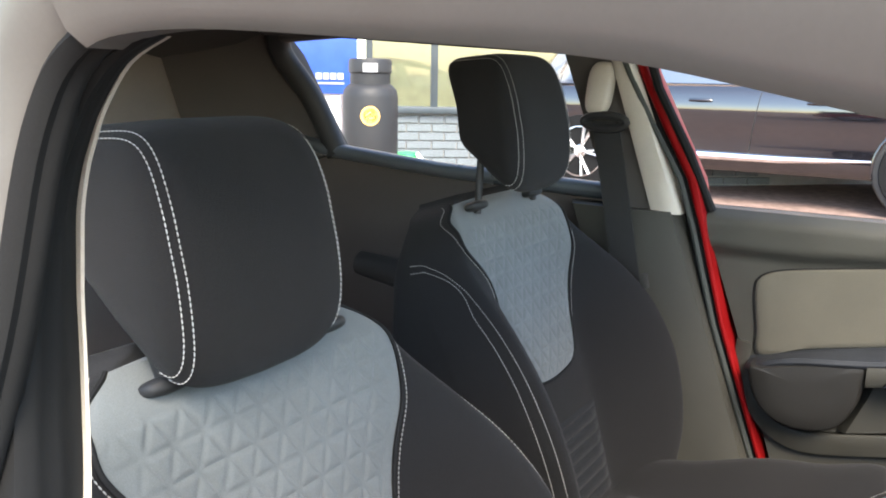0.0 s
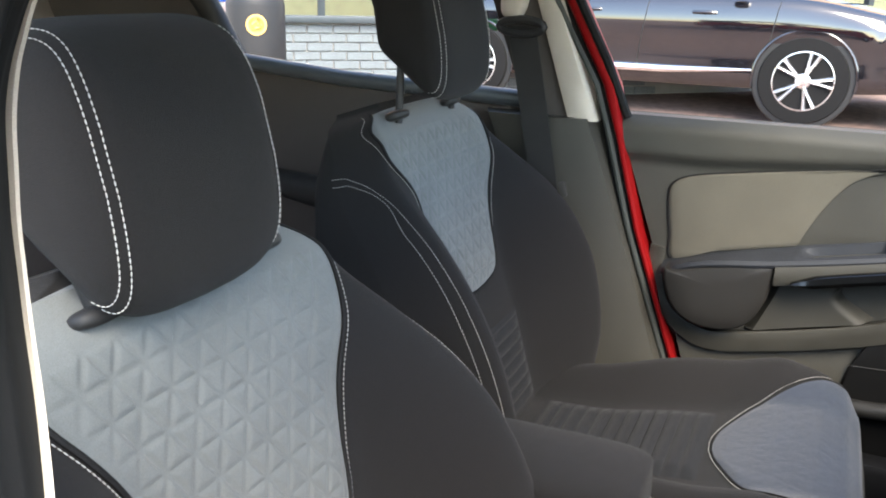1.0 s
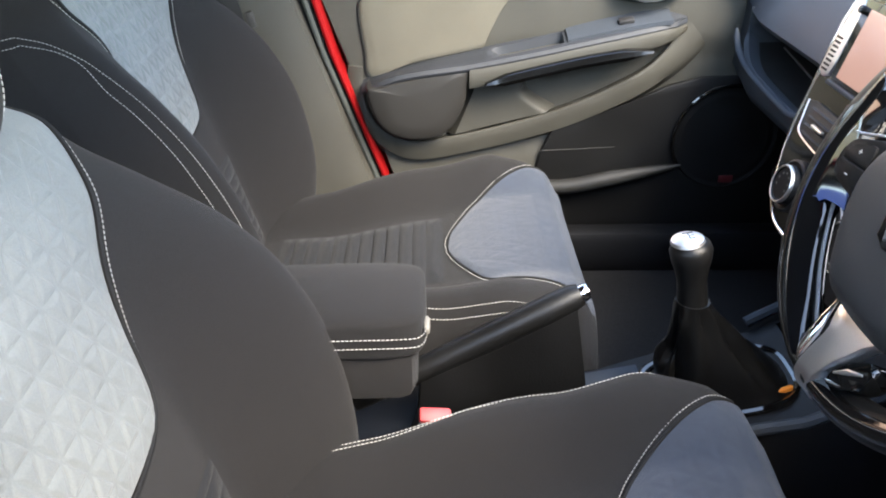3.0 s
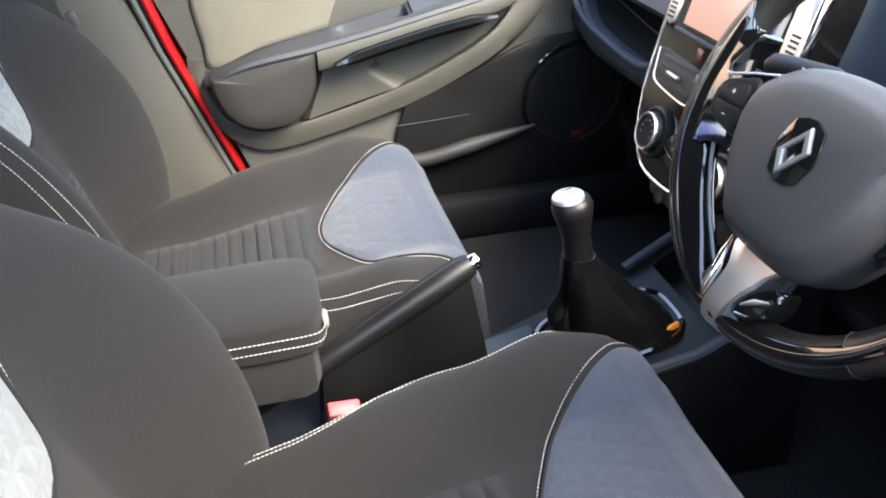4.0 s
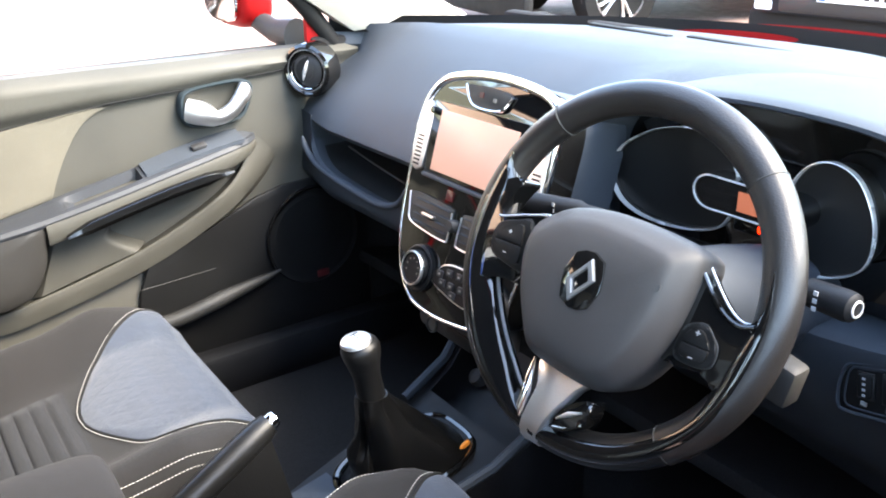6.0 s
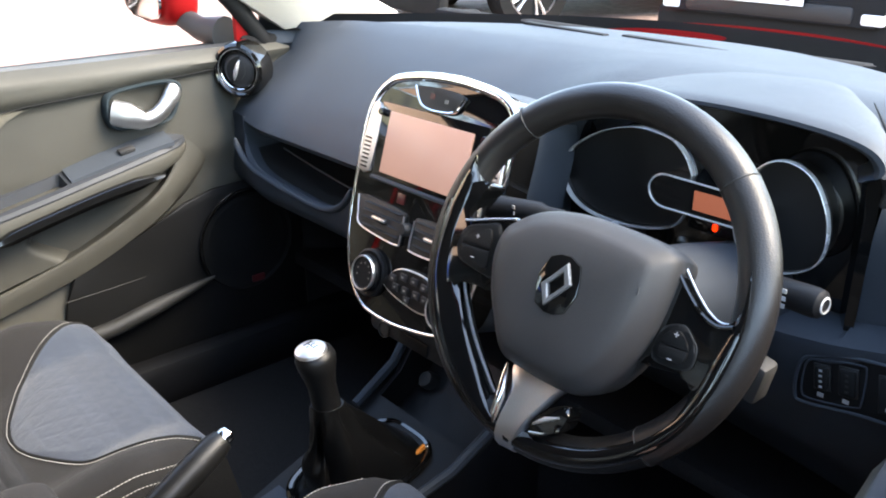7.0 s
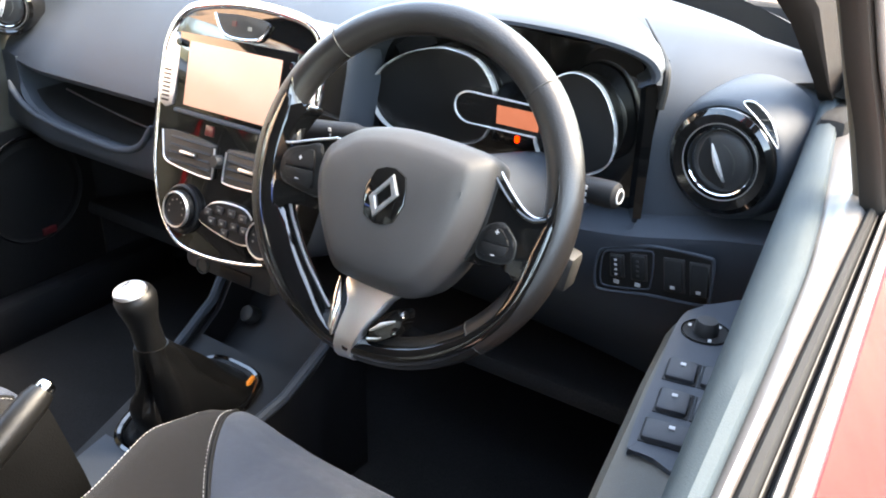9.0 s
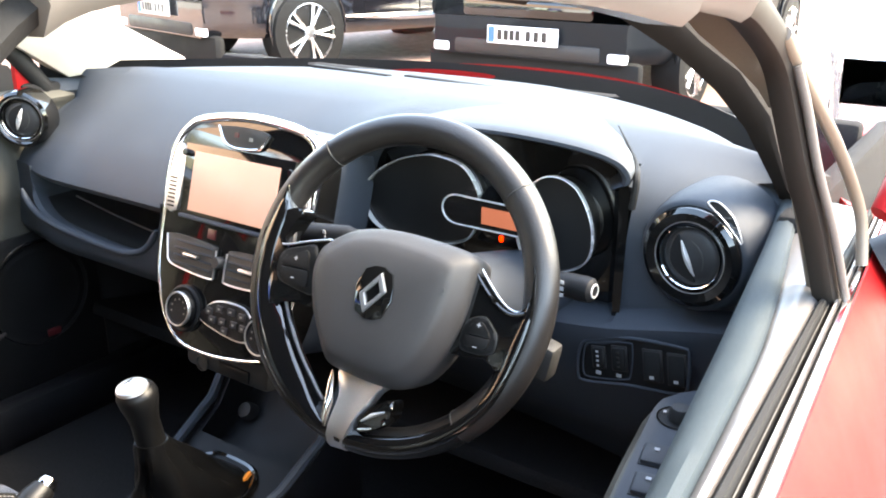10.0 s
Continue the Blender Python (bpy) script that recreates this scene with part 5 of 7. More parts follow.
part("lcd", rbox((0.056, 0.002, 0.022), 0.0, pose(0.384, 0.7795, 0.9005)), LCD, disp, "amber trip display")
WARN = material("lit_warning_lamp", (1.0, 0.035, 0.006), 0.5, emit=0.16)
part("lamp_strip", rbox((0.075, 0.006, 0.022), 0.003, pose(0.372, 0.808, 0.866)), PIANO, dash)
part("warning_lamp", rbox((0.0055, 0.002, 0.0085), 0.002, pose(0.372, 0.803, 0.866)), WARN, dash, "lit red warning lamp")

# lower right panel with four switches
XZ = Matrix(((1, 0, 0, 0), (0, 0, -1, 0.783), (0, 1, 0, 0), (0, 0, 0, 1)))
BANK = [(0.5015, 0.745), (0.506, 0.7655), (0.520, 0.7745), (0.562, 0.7880), (0.625, 0.7935), (0.6365, 0.787), (0.6385, 0.745), (0.630, 0.7345), (0.571, 0.7275), (0.515, 0.7165), (0.5035, 0.7215)]
sp = part("switch_bank", prism([(q.x, q.y) for q in smooth_poly([(x, z, 0) for x, z in BANK], 3)], 0.004, 0.001, XZ), CONSOLEBLACK, dash, "recessed black switch panel")
part("bank_rim", tube([XZ @ p for p in smooth_poly([(x, z, 0.0045) for x, z in BANK], 4)], 0.0021, 8, True), DASH, sp, "rounded rim of the switch panel")
SUB = [(0.5085, 0.750), (0.511, 0.7645), (0.523, 0.7715), (0.562, 0.7815), (0.5695, 0.776), (0.5705, 0.742), (0.563, 0.733), (0.520, 0.7235), (0.510, 0.728)]
part("bezel", tube([XZ @ p for p in smooth_poly([(x, z, 0.0045) for x, z in SUB], 4)], 0.0011, 8, True), DASH, sp, "inner bezel round two thumb wheels")
for k, (x, z, w, h) in enumerate(((0.5285, 0.7530, 0.0150, 0.026), (0.5545, 0.7585, 0.0170, 0.030), (0.5960, 0.7615, 0.0215, 0.038), (0.6250, 0.7645, 0.0205, 0.038))):
    m = XZ @ Matrix.Translation((x, z, 0.0045)) @ Matrix.Rotation(radians(9), 4, "Z")
    part("switch_frame", rbox((w + 0.003, h + 0.003, 0.003), 0.001, m), BINGREY, sp)
    sw = part("rocker_switch", rbox((w, h, 0.009), 0.003, m @ Matrix.Rotation(radians(-8 if k > 1 else 0), 4, "X")), RUBBER, sp, "black rocker switch")
    if k < 2:
        for j in range(4):
            part("mark", rbox((0.0032, 0.0024, 0.0006), 0, m @ Matrix.Translation((0.0 if k == 0 else 0.0, -0.009 + 0.006 * j, 0.0047))), WHITEMARK if k == 0 else BINGREY, sw)
        part("mark", rbox((0.0065, 0.0045, 0.0008), 0, XZ @ Matrix.Translation((x + 0.001, z - h * 0.5 - 0.0075, 0.0045))), WHITEMARK, sp)
    else:
        part("mark", rbox((0.0052, 0.0036, 0.0008), 0, m @ Matrix.Translation((0, -h * 0.33, 0.0062))), WHITEMARK, sw)

# ---- centre stack ----
stack = thing("centre_stack", (0.02, 0.66, 0.7), "gloss black centre console with touch screen and heater knobs", "console")
SM = Matrix.Translation((0.025, 0.655, 0.845)) @ Matrix.Rotation(radians(90 - 16.7), 4, "X")
OUT = [(-0.134, 0.05), (-0.126, 0.105), (-0.10, 0.137), (-0.06, 0.150), (0.0, 0.157), (0.06, 0.156), (0.115, 0.147), (0.137, 0.122), (0.140, 0.06), (0.138, -0.02), (0.130, -0.09), (0.115, -0.14), (0.09, -0.157), (0.03, -0.169), (-0.02, -0.173), (-0.068, -0.168), (-0.101, -0.142), (-0.122, -0.10), (-0.133, -0.05)]
o2 = [(q.x, q.y) for q in smooth_poly([(x, y, 0) for x, y in OUT], 5)]


def flat(pts, n=4):
    return [(q.x, q.y) for q in smooth_poly([(x, y, 0) for x, y in pts], n)]


def on_stack(pts, depth, mat, name, label="", parent=None, z=0.0, bevel=0.002, n=4):
    return part(name, prism(flat(pts, n) if n else pts, depth, bevel, SM @ Matrix.Translation((0, 0, z))), mat, parent or stack, label)


def outline(pts, r, mat, name, parent=None, closed=False, z=0.006, label="", n=4):
    line = smooth_poly([(x, y, z) for x, y in pts], n, closed)
    return part(name, tube([SM @ p for p in line], r, 8, closed), mat, parent or stack, label)


face = part("stack_face", prism(o2, 0.05, 0.006, SM @ Matrix.Translation((0, 0, -0.05))), PIANO, stack, "gloss black fascia")
part("stack_trim", tube([SM @ Vector((x * 1.012, y * 1.012, -0.002)) for x, y in o2], [0.0032 + 0.0036 * sstep(-0.03, 0.09, y) for x, y in o2], 10, True), CHROME, stack, "chrome edge trim, broader at the top")
part("stack_body", prism([(x * 0.97 - 0.002, y * 1.01) for x, y in o2], 0.085, 0.003, SM @ Matrix.Translation((0, 0, -0.13))), DASH, stack)
on_stack([(-0.104, 0.112), (0.108, 0.114), (0.106, 0.012), (-0.098, 0.010)], 0.005, PIANO, "screen_bezel", n=0)
# glows in place of the warm reflection on its glass
part("touch_screen", rbox((0.164, 0.084, 0.004), 0.001, SM @ Matrix.Translation((0.002, 0.060, 0.006))), SCREEN, stack, "touch screen with its warm reflection put in as a glow")
part("screen_ledge", rbox((0.20, 0.006, 0.010), 0.002, SM @ Matrix.Translation((0.003, 0.0085, 0.004))), DASH, stack)
for sx in (-1, 1):
    strip = on_stack([(0.005 + sx * 0.132, 0.085), (0.005 + sx * 0.127, 0.108), (0.005 + sx * 0.109, 0.103), (0.005 + sx * 0.106, 0.06), (0.005 + sx * 0.111, 0.014), (0.005 + sx * 0.137, 0.014), (0.005 + sx * 0.136, 0.05)], 0.005, SILVER, "side_strip", "satin silver strip beside the screen", n=2)
    for k in range(8):
        part("slot", rbox((0.014, 0.0026, 0.002), 0, SM @ Matrix.Translation((0.005 + sx * 0.124, 0.018 + 0.0058 * k, 0.0052))), DARKPLASTIC, strip)
    part("side_button", lathe([(0.005, 0), (0.005, 0.007), (0.004, 0.008), (0.001, 0.008)], 16, SM @ Matrix.Translation((0.003 + sx * 0.102, 0.098, 0.003))), PIANO, stack)
SENS = [(-0.042, 0.141), (-0.030, 0.126), (-0.016, 0.119), (0.012, 0.118), (0.038, 0.122), (0.052, 0.138), (0.04, 0.1445), (0.005, 0.146), (-0.025, 0.1445)]
sb = on_stack(SENS, 0.005, GREYTRIM, "sensor_bar", "grey hazard and lock button bar")
outline([(-0.043, 0.143), (-0.031, 0.125), (-0.016, 0.117), (0.012, 0.116), (0.040, 0.121), (0.054, 0.140)], 0.0022, CHROME, "sensor_trim", z=0.004)
part("mark", rbox((0.006, 0.005, 0.001), 0, SM @ Matrix.Translation((0.022, 0.131, 0.0055))), DIALMARK, sb)
part("mark", rbox((0.008, 0.007, 0.001), 0, SM @ Matrix.Translation((-0.006, 0.134, 0.0055))), DIMRED, sb)
VENT = [(-0.117, -0.022), (-0.112, -0.045), (-0.104, -0.062), (-0.06, -0.068), (-0.018, -0.069), (-0.012, -0.062), (-0.013, -0.028), (-0.02, -0.023), (-0.065, -0.020)]
for sx in (1, -1):
    v2 = [(x if sx > 0 else 0.008 - x - 0.012, y) for x, y in VENT]
    cx = sum(x for x, y in v2) / len(v2)
    va = on_stack(v2, 0.004, GREYTRIM, "air_vent", "brown-grey centre vent", n=3)
    outline(v2[:7], 0.0013, SILVER, "vent_rim", va, z=0.0045)
    for k in range(4):
        part("vane", rbox((0.080, 0.0015, 0.005), 0.0006, SM @ Matrix.Translation((cx, -0.059 + 0.0105 * k, 0.005)) @ Matrix.Rotation(radians(25), 4, "X")), DARKPLASTIC, va)
    part("vent_tab", rbox((0.030, 0.005, 0.006), 0.002, SM @ Matrix.Translation((cx, -0.044, 0.009))), SILVER, va, "silver slider tab")
part("vent_wheel", lathe([(0.009, 0.0), (0.009, 0.010), (0.007, 0.013), (0.001, 0.013)], 20, SM @ Matrix.Translation((-0.002, -0.043, 0.002))), DARKPLASTIC, stack, "small vent wheel")
part("hazard_button", rbox((0.016, 0.014, 0.003), 0.001, SM @ Matrix.Translation((-0.03, -0.008, 0.001))), material("dim_red_button", (0.07, 0.004, 0.006), 0.3), stack)
for x in (-0.060, 0.100):
    cup = part("knob_surround", lathe([(0.034, 0.0), (0.034, 0.006), (0.031, 0.008), (0.028, 0.006), (0.001, 0.005)], 36, SM @ Matrix.Translation((x, -0.121, 0))), CONSOLEBLACK, stack)
    kn = part("heater_knob", lathe([(0.0262, 0.002), (0.0258, 0.010), (0.0230, 0.0165), (0.021, 0.0175), (0.020, 0.0155), (0.001, 0.0150)], 36, SM @ Matrix.Translation((x, -0.121, 0))), CONSOLEBLACK, stack, "round heater knob")
    part("knob_ring", lathe([(0.0247, 0.0135), (0.0249, 0.0165), (0.0238, 0.0182), (0.0226, 0.0180), (0.0222, 0.0150)], 36, SM @ Matrix.Translation((x, -0.121, 0)), True), SILVER, kn, "satin silver ring")
    for k in range(7):
        q = radians(200 - 220 * k / 6)
        part("mark", rbox((0.0025, 0.0025, 0.0006), 0, SM @ Matrix.Translation((x + 0.014 * math.cos(q), -0.121 + 0.014 * math.sin(q), 0.0155))), DIALMARK, kn)
TEAR = [(-0.030, -0.124), (-0.020, -0.112), (-0.004, -0.100), (0.02, -0.0945), (0.055, -0.095), (0.070, -0.108), (0.078, -0.122), (0.072, -0.135), (0.05, -0.1395), (0.02, -0.137), (-0.012, -0.131)]
bpn = on_stack(TEAR, 0.005, CONSOLEBLACK, "button_panel", "heater button panel", n=3)
outline([(-0.062, -0.095), (-0.042, -0.110), (-0.030, -0.123), (-0.018, -0.111), (-0.004, -0.099), (0.02, -0.0935), (0.055, -0.094), (0.071, -0.107)], 0.0014, SILVER, "panel_rim", z=0.003)
outline([(-0.030, -0.125), (-0.012, -0.132), (0.02, -0.138), (0.05, -0.1405), (0.073, -0.137)], 0.0014, SILVER, "panel_rim", z=0.003)
for x, y in ((-0.008, -0.112), (0.012, -0.105), (0.034, -0.104), (0.055, -0.106), (0.0, -0.122), (0.02, -0.121), (0.042, -0.120), (0.06, -0.121), (0.026, -0.132)):
    bt = part("button", rbox((0.013, 0.010, 0.004), 0.0015, SM @ Matrix.Translation((x, y, 0.0055))), DARKPLASTIC, bpn)
    part("mark", rbox((0.004, 0.0025, 0.0005), 0, SM @ Matrix.Translation((x, y, 0.0078))), DIALMARK, bt)
foot = part("stack_foot", rbox((0.17, 0.06, 0.05), 0.012, pose(0.03, 0.655, 0.655, -10)), DARKPLASTIC, stack, "lower socket panel")
part("socket", lathe([(0.0125, 0.0), (0.0125, 0.003), (0.0105, 0.004), (0.0095, 0.001), (0.001, 0.001)], 24, pose(-0.014, 0.6235, 0.648, 80)), GREYTRIM, foot, "round power socket")
part("socket_cover", rbox((0.060, 0.004, 0.018), 0.002, pose(0.052, 0.6222, 0.652, -10)), CONSOLEBLACK, foot)

# ---- steering column and wheel ----
wheel = thing("steering_wheel", (0.392, 0.70, 0.80), "leather-rimmed steering wheel with gloss black spokes", "steering wheel")
TILT_W, YAW_W = 24.0, 6.0
WM = Matrix.Translation((0.393, 0.547, 0.893)) @ Matrix.Rotation(radians(YAW_W), 4, "Z") @ Matrix.Rotation(radians(90 - TILT_W), 4, "X")
R_W = 0.161


def rim(a, b, r, mat, name, label, n=40, inn=1.0):
    path = [WM @ Vector((R_W * inn * math.cos(q), R_W * inn * math.sin(q), 0.0)) for q in span(radians(a), radians(b), n)]
    return part(name, tube(path, r, 16), mat, wheel, label)


rim(43, 129, 0.0165, LEATHER, "rim_top", "black leather rim")
rim(129, 235, 0.0162, LEATHER, "rim_side", "black leather rim")
rim(-49, 43, 0.0170, LEATHER, "rim_side", "black leather rim")
# bottom arc in a darker leather, its shade put into the colour
rim(235, 311, 0.0160, KNOBLEATHER, "rim_bottom", "black leather rim")
for q in (43, 129, -49):
    path = [WM @ (Matrix.Rotation(radians(q), 4, "Z") @ Vector((R_W + 0.0168 * math.cos(p), 0, 0.0168 * math.sin(p)))) for p in span(0, 2 * math.pi, 18)[:-1]]
    part("rim_seam", tube(path, 0.0009, 6, True), BINGREY, wheel)


def gloss(a, b, inner, outer, n=44):
    """A rounded lacquer inlay along the rim; inner and outer give its radii at each angle."""
    rings = []
    for q in span(a, b, n):
        c, s_ = math.cos(radians(q)), math.sin(radians(q))
        r0, r1 = curve(inner, q), curve(outer, q)
        w = r1 - r0
        rings.append([WM @ Vector((rr * c, rr * s_, z)) for rr, z in ((r0, -0.004), (r0 + 0.001, 0.004), (r0 + w * 0.14, 0.010), (r0 + w * 0.34, 0.0155), (r0 + w * 0.55, 0.0188), (r0 + w * 0.76, 0.0186), (r0 + w * 0.92, 0.0155), (r1, 0.010), (r0 + w * 0.5, -0.010))])
    return part("gloss_inlay", skin(rings), PIANO, wheel, "gloss black rim inlay")


gloss(150, 256, [(150, 0.160), (157, 0.142), (165, 0.132), (190, 0.131), (215, 0.129), (236, 0.134), (250, 0.1455), (256, 0.152)], [(150, 0.164), (156, 0.163), (170, 0.165), (200, 0.168), (235, 0.170), (256, 0.171)])
gloss(-104, 16, [(-104, 0.150), (-98, 0.146), (-60, 0.147), (-34, 0.148), (-25, 0.143), (-12, 0.138), (2, 0.148), (10, 0.155), (16, 0.159)], [(-104, 0.171), (-70, 0.172), (-40, 0.170), (-15, 0.166), (0, 0.164), (16, 0.1615)])
part("inlay_edge", tube([WM @ Vector((r * math.cos(radians(q)), r * math.sin(radians(q)), 0.0035)) for q, r in [(q, curve([(198, 0.1305), (215, 0.1285), (236, 0.1335), (249, 0.143)], q)) for q in span(198, 249, 24)]], 0.0017, 8), SILVER, wheel, "fine satin inner edge")


def spoke(pts, z0, depth, mat, name, label="", parent=None, bevel=0.004):
    return part(name, prism([(q.x, q.y) for q in smooth_poly([(x, y, 0) for x, y in pts], 4)], depth, bevel, WM @ Matrix.Translation((0, 0, z0))), mat, parent or wheel, label)


sl = spoke([(-0.160, 0.036), (-0.150, 0.047), (-0.136, 0.0545), (-0.1215, 0.0585), (-0.1155, 0.0545), (-0.122, 0.045), (-0.1315, 0.026), (-0.1325, 0.018), (-0.124, 0.0185), (-0.100, 0.0255), (-0.072, 0.0315), (-0.06, 0.0), (-0.072, -0.040), (-0.10, -0.0415), (-0.126, -0.045), (-0.145, -0.05), (-0.158, -0.02), (-0.1625, 0.01)], -0.010, 0.026, PIANO, "spoke", "gloss black spoke with a hooked horn")
sr = spoke([(0.086, 0.038), (0.0935, 0.0315), (0.1085, 0.0148), (0.1255, 0.0008), (0.1405, -0.0047), (0.1525, -0.0023), (0.157, 0.0085), (0.1545, 0.024), (0.1605, 0.020), (0.1645, 0.0), (0.163, -0.03), (0.152, -0.055), (0.132, -0.060), (0.1295, -0.0505), (0.11, -0.0525), (0.088, -0.0535), (0.068, -0.04), (0.07, 0.0)], -0.010, 0.026, PIANO, "spoke", "gloss black spoke with a swept horn")
# gloss lip, and a silver tube standing in for the bevel's highlight
for z, o, r, mat in ((0.0165, 0.0, 0.0022, PIANO), (0.0075, 0.003, 0.0011, SILVER)):
    line = smooth_poly([(0.090 + o, 0.035 + o, z), (0.1085 + o, 0.0148 + o, z), (0.1255 + o * 0.6, 0.0008 + o, z), (0.1405, -0.0047 + o, z), (0.1530, -0.0015 + o, z)], 5, False)
    part("horn_edge", tube([WM @ p for p in line], r, 8), mat, sr, "swept edge line, its highlight added as a silver tube")
line = smooth_poly([(-0.1330, 0.0165, 0.0172), (-0.124, 0.0178, 0.0172), (-0.100, 0.0248, 0.0172), (-0.074, 0.0308, 0.0172)], 5, False)
part("horn_edge", tube([WM @ p for p in line], 0.0011, 8), SILVER, sl, "fine highlight along the blade's edge, as a bright tube")

# lower spoke: a waisted silver tongue that folds over the rim
rings = []
for y, x0, x1, z in ((-0.088, -0.034, 0.044, 0.010), (-0.096, -0.0315, 0.040, 0.020), (-0.104, -0.0275, 0.0315, 0.0225), (-0.113, -0.0235, 0.0225, 0.0235), (-0.1228, -0.0228, 0.0142, 0.0238), (-0.133, -0.0248, 0.0070, 0.0236), (-0.1423, -0.0272, 0.0018, 0.0230), (-0.154, -0.0298, -0.0035, 0.0218), (-0.164, -0.0312, -0.0075, 0.0190), (-0.172, -0.0316, -0.0095, 0.0130), (-0.1775, -0.0316, -0.0105, 0.0040)):
    cxx, hw = (x0 + x1) / 2, (x1 - x0) / 2
    rings.append([WM @ Vector((cxx + hw * f, y + 0.004 * f * (y > -0.12), z + dz)) for f, dz in ((-1.0, -0.012), (-0.98, -0.002), (-0.86, 0.0005), (-0.5, 0.0), (0.0, -0.0006), (0.5, 0.0), (0.86, 0.0005), (0.98, -0.002), (1.0, -0.012))])
part("silver_spoke", skin(rings), SILVER, wheel, "satin silver lower spoke")
spoke([(0.0015, -0.151), (0.0118, -0.1305), (0.024, -0.1185), (0.0375, -0.1125), (0.0395, -0.124), (0.034, -0.1375), (0.018, -0.1485)], -0.002, 0.022, PIANO, "spoke_blade", "gloss black blade", None, 0.006)
# chrome and silver tubes draw the highlights on the gloss blade
part("blade_edge", tube([WM @ Vector(p) for p in ((0.006, -0.1495, 0.0195), (0.018, -0.146, 0.019), (0.034, -0.1365, 0.0175))], 0.0014, 8), CHROME, wheel, "highlight along the blade's edge, as a bright tube")
part("blade_edge", tube([WM @ Vector(p) for p in ((0.008, -0.1405, 0.0205), (0.019, -0.132, 0.0205), (0.032, -0.1255, 0.0205))], [0.001, 0.0026, 0.001], 8), SILVER, wheel, "highlight along the blade's edge, as a bright tube")
part("spoke_blade", tube([WM @ Vector(p) for p in ((-0.0415, -0.100, 0.012), (-0.0370, -0.115, 0.0175), (-0.0345, -0.130, 0.0195), (-0.0355, -0.147, 0.0195), (-0.0345, -0.157, 0.018))], [0.001, 0.0035, 0.0048, 0.0040, 0.001], 10, flat=0.7), CHROME, wheel, "bright chrome blade")

# airbag cover: a shield with a soft face and broad bevelled flanks
PAD = [(-0.067, 0.0305), (-0.0445, 0.0445), (-0.0207, 0.0508), (0.0095, 0.0532), (0.0518, 0.0502), (0.0812, 0.0458), (0.0946, 0.0408), (0.0990, 0.0345), (0.0996, 0.0240), (0.0985, 0.0080), (0.0955, -0.0145), (0.0905, -0.0365), (0.0797, -0.0640), (0.0630, -0.0885), (0.0500, -0.0978), (0.0370, -0.1015), (0.0220, -0.1016), (-0.0024, -0.0999), (-0.0258, -0.0964), (-0.0395, -0.0930), (-0.0490, -0.0845), (-0.0631, -0.0605), (-0.0735, -0.0390), (-0.0808, -0.0136), (-0.0818, 0.0035), (-0.0775, 0.0200)]
ring = smooth_poly([(x, y, 0) for x, y in PAD], 3)
rings = []
for f, z in ((0.97, -0.02), (0.995, 0.0), (1.0, 0.016), (0.997, 0.022), (0.985, 0.0265), (0.95, 0.0315), (0.90, 0.0365), (0.85, 0.0410), (0.82, 0.0435), (0.77, 0.0455), (0.66, 0.0475), (0.5, 0.0490), (0.3, 0.0500), (0.02, 0.0505)):
    rings.append([WM @ Vector((0.008 + (p.x - 0.008) * f, -0.022 + (p.y + 0.022) * f, z)) for p in ring])
pad = part("airbag_cover", skin(rings), AIRBAG, wheel, "anthracite airbag cover")
for dx, dy, w in ((0.001, -0.085, 0.020), (0.074, 0.004, 0.014)):
    for o in (-0.0026, 0.0026):
        part("raised_mark", rbox((w, 0.0007, 0.0010), 0.0002, WM @ Matrix.Translation((dx, dy + o, 0.0405 if w > 0.015 else 0.0452))), AIRBAG, pad)
    for o in (-0.5, -0.15, 0.2, 0.5):
        part("raised_mark", rbox((0.0007, 0.0046, 0.0010), 0.0002, WM @ Matrix.Translation((dx + o * w, dy, 0.0405 if w > 0.015 else 0.0452))), AIRBAG, pad)
BX, BY = 0.0101, -0.0117
hexa = [(-0.0137, 0.0222), (-0.004, 0.0262), (0.0056, 0.0265), (0.0172, 0.0206), (0.0206, 0.008), (0.0214, -0.0049), (0.0137, -0.0222), (0.004, -0.0262), (-0.0056, -0.0265), (-0.0172, -0.0206), (-0.0206, -0.008), (-0.0214, 0.0049)]
badge = part("badge", prism(hexa, 0.0035, 0.0015, WM @ Matrix.Translation((BX, BY, 0.0485))), PIANO, pad, "gloss black badge recess")
inner_, outer_ = [(0.0042, 0.0125), (0.0084, 0.0014), (-0.0042, -0.0125), (-0.0084, -0.0014)], [(0.0066, 0.0208), (0.0146, 0.0032), (-0.0066, -0.0208), (-0.0146, -0.0032)]


def ridge_(f):
    return [(b[0] + (a[0] - b[0]) * f, b[1] + (a[1] - b[1]) * f) for a, b in zip(inner_, outer_)]


em = skin([[WM @ Vector((BX + x, BY + y, z)) for x, y in loop] for loop, z in ((outer_, 0.0518), (outer_, 0.0540), (ridge_(0.18), 0.0549), (ridge_(0.82), 0.0549), (inner_, 0.0540), (inner_, 0.0518))], cap=False)
part("emblem", em, EMBLEMGREY, badge, "plain silver diamond outline", smooth=False)

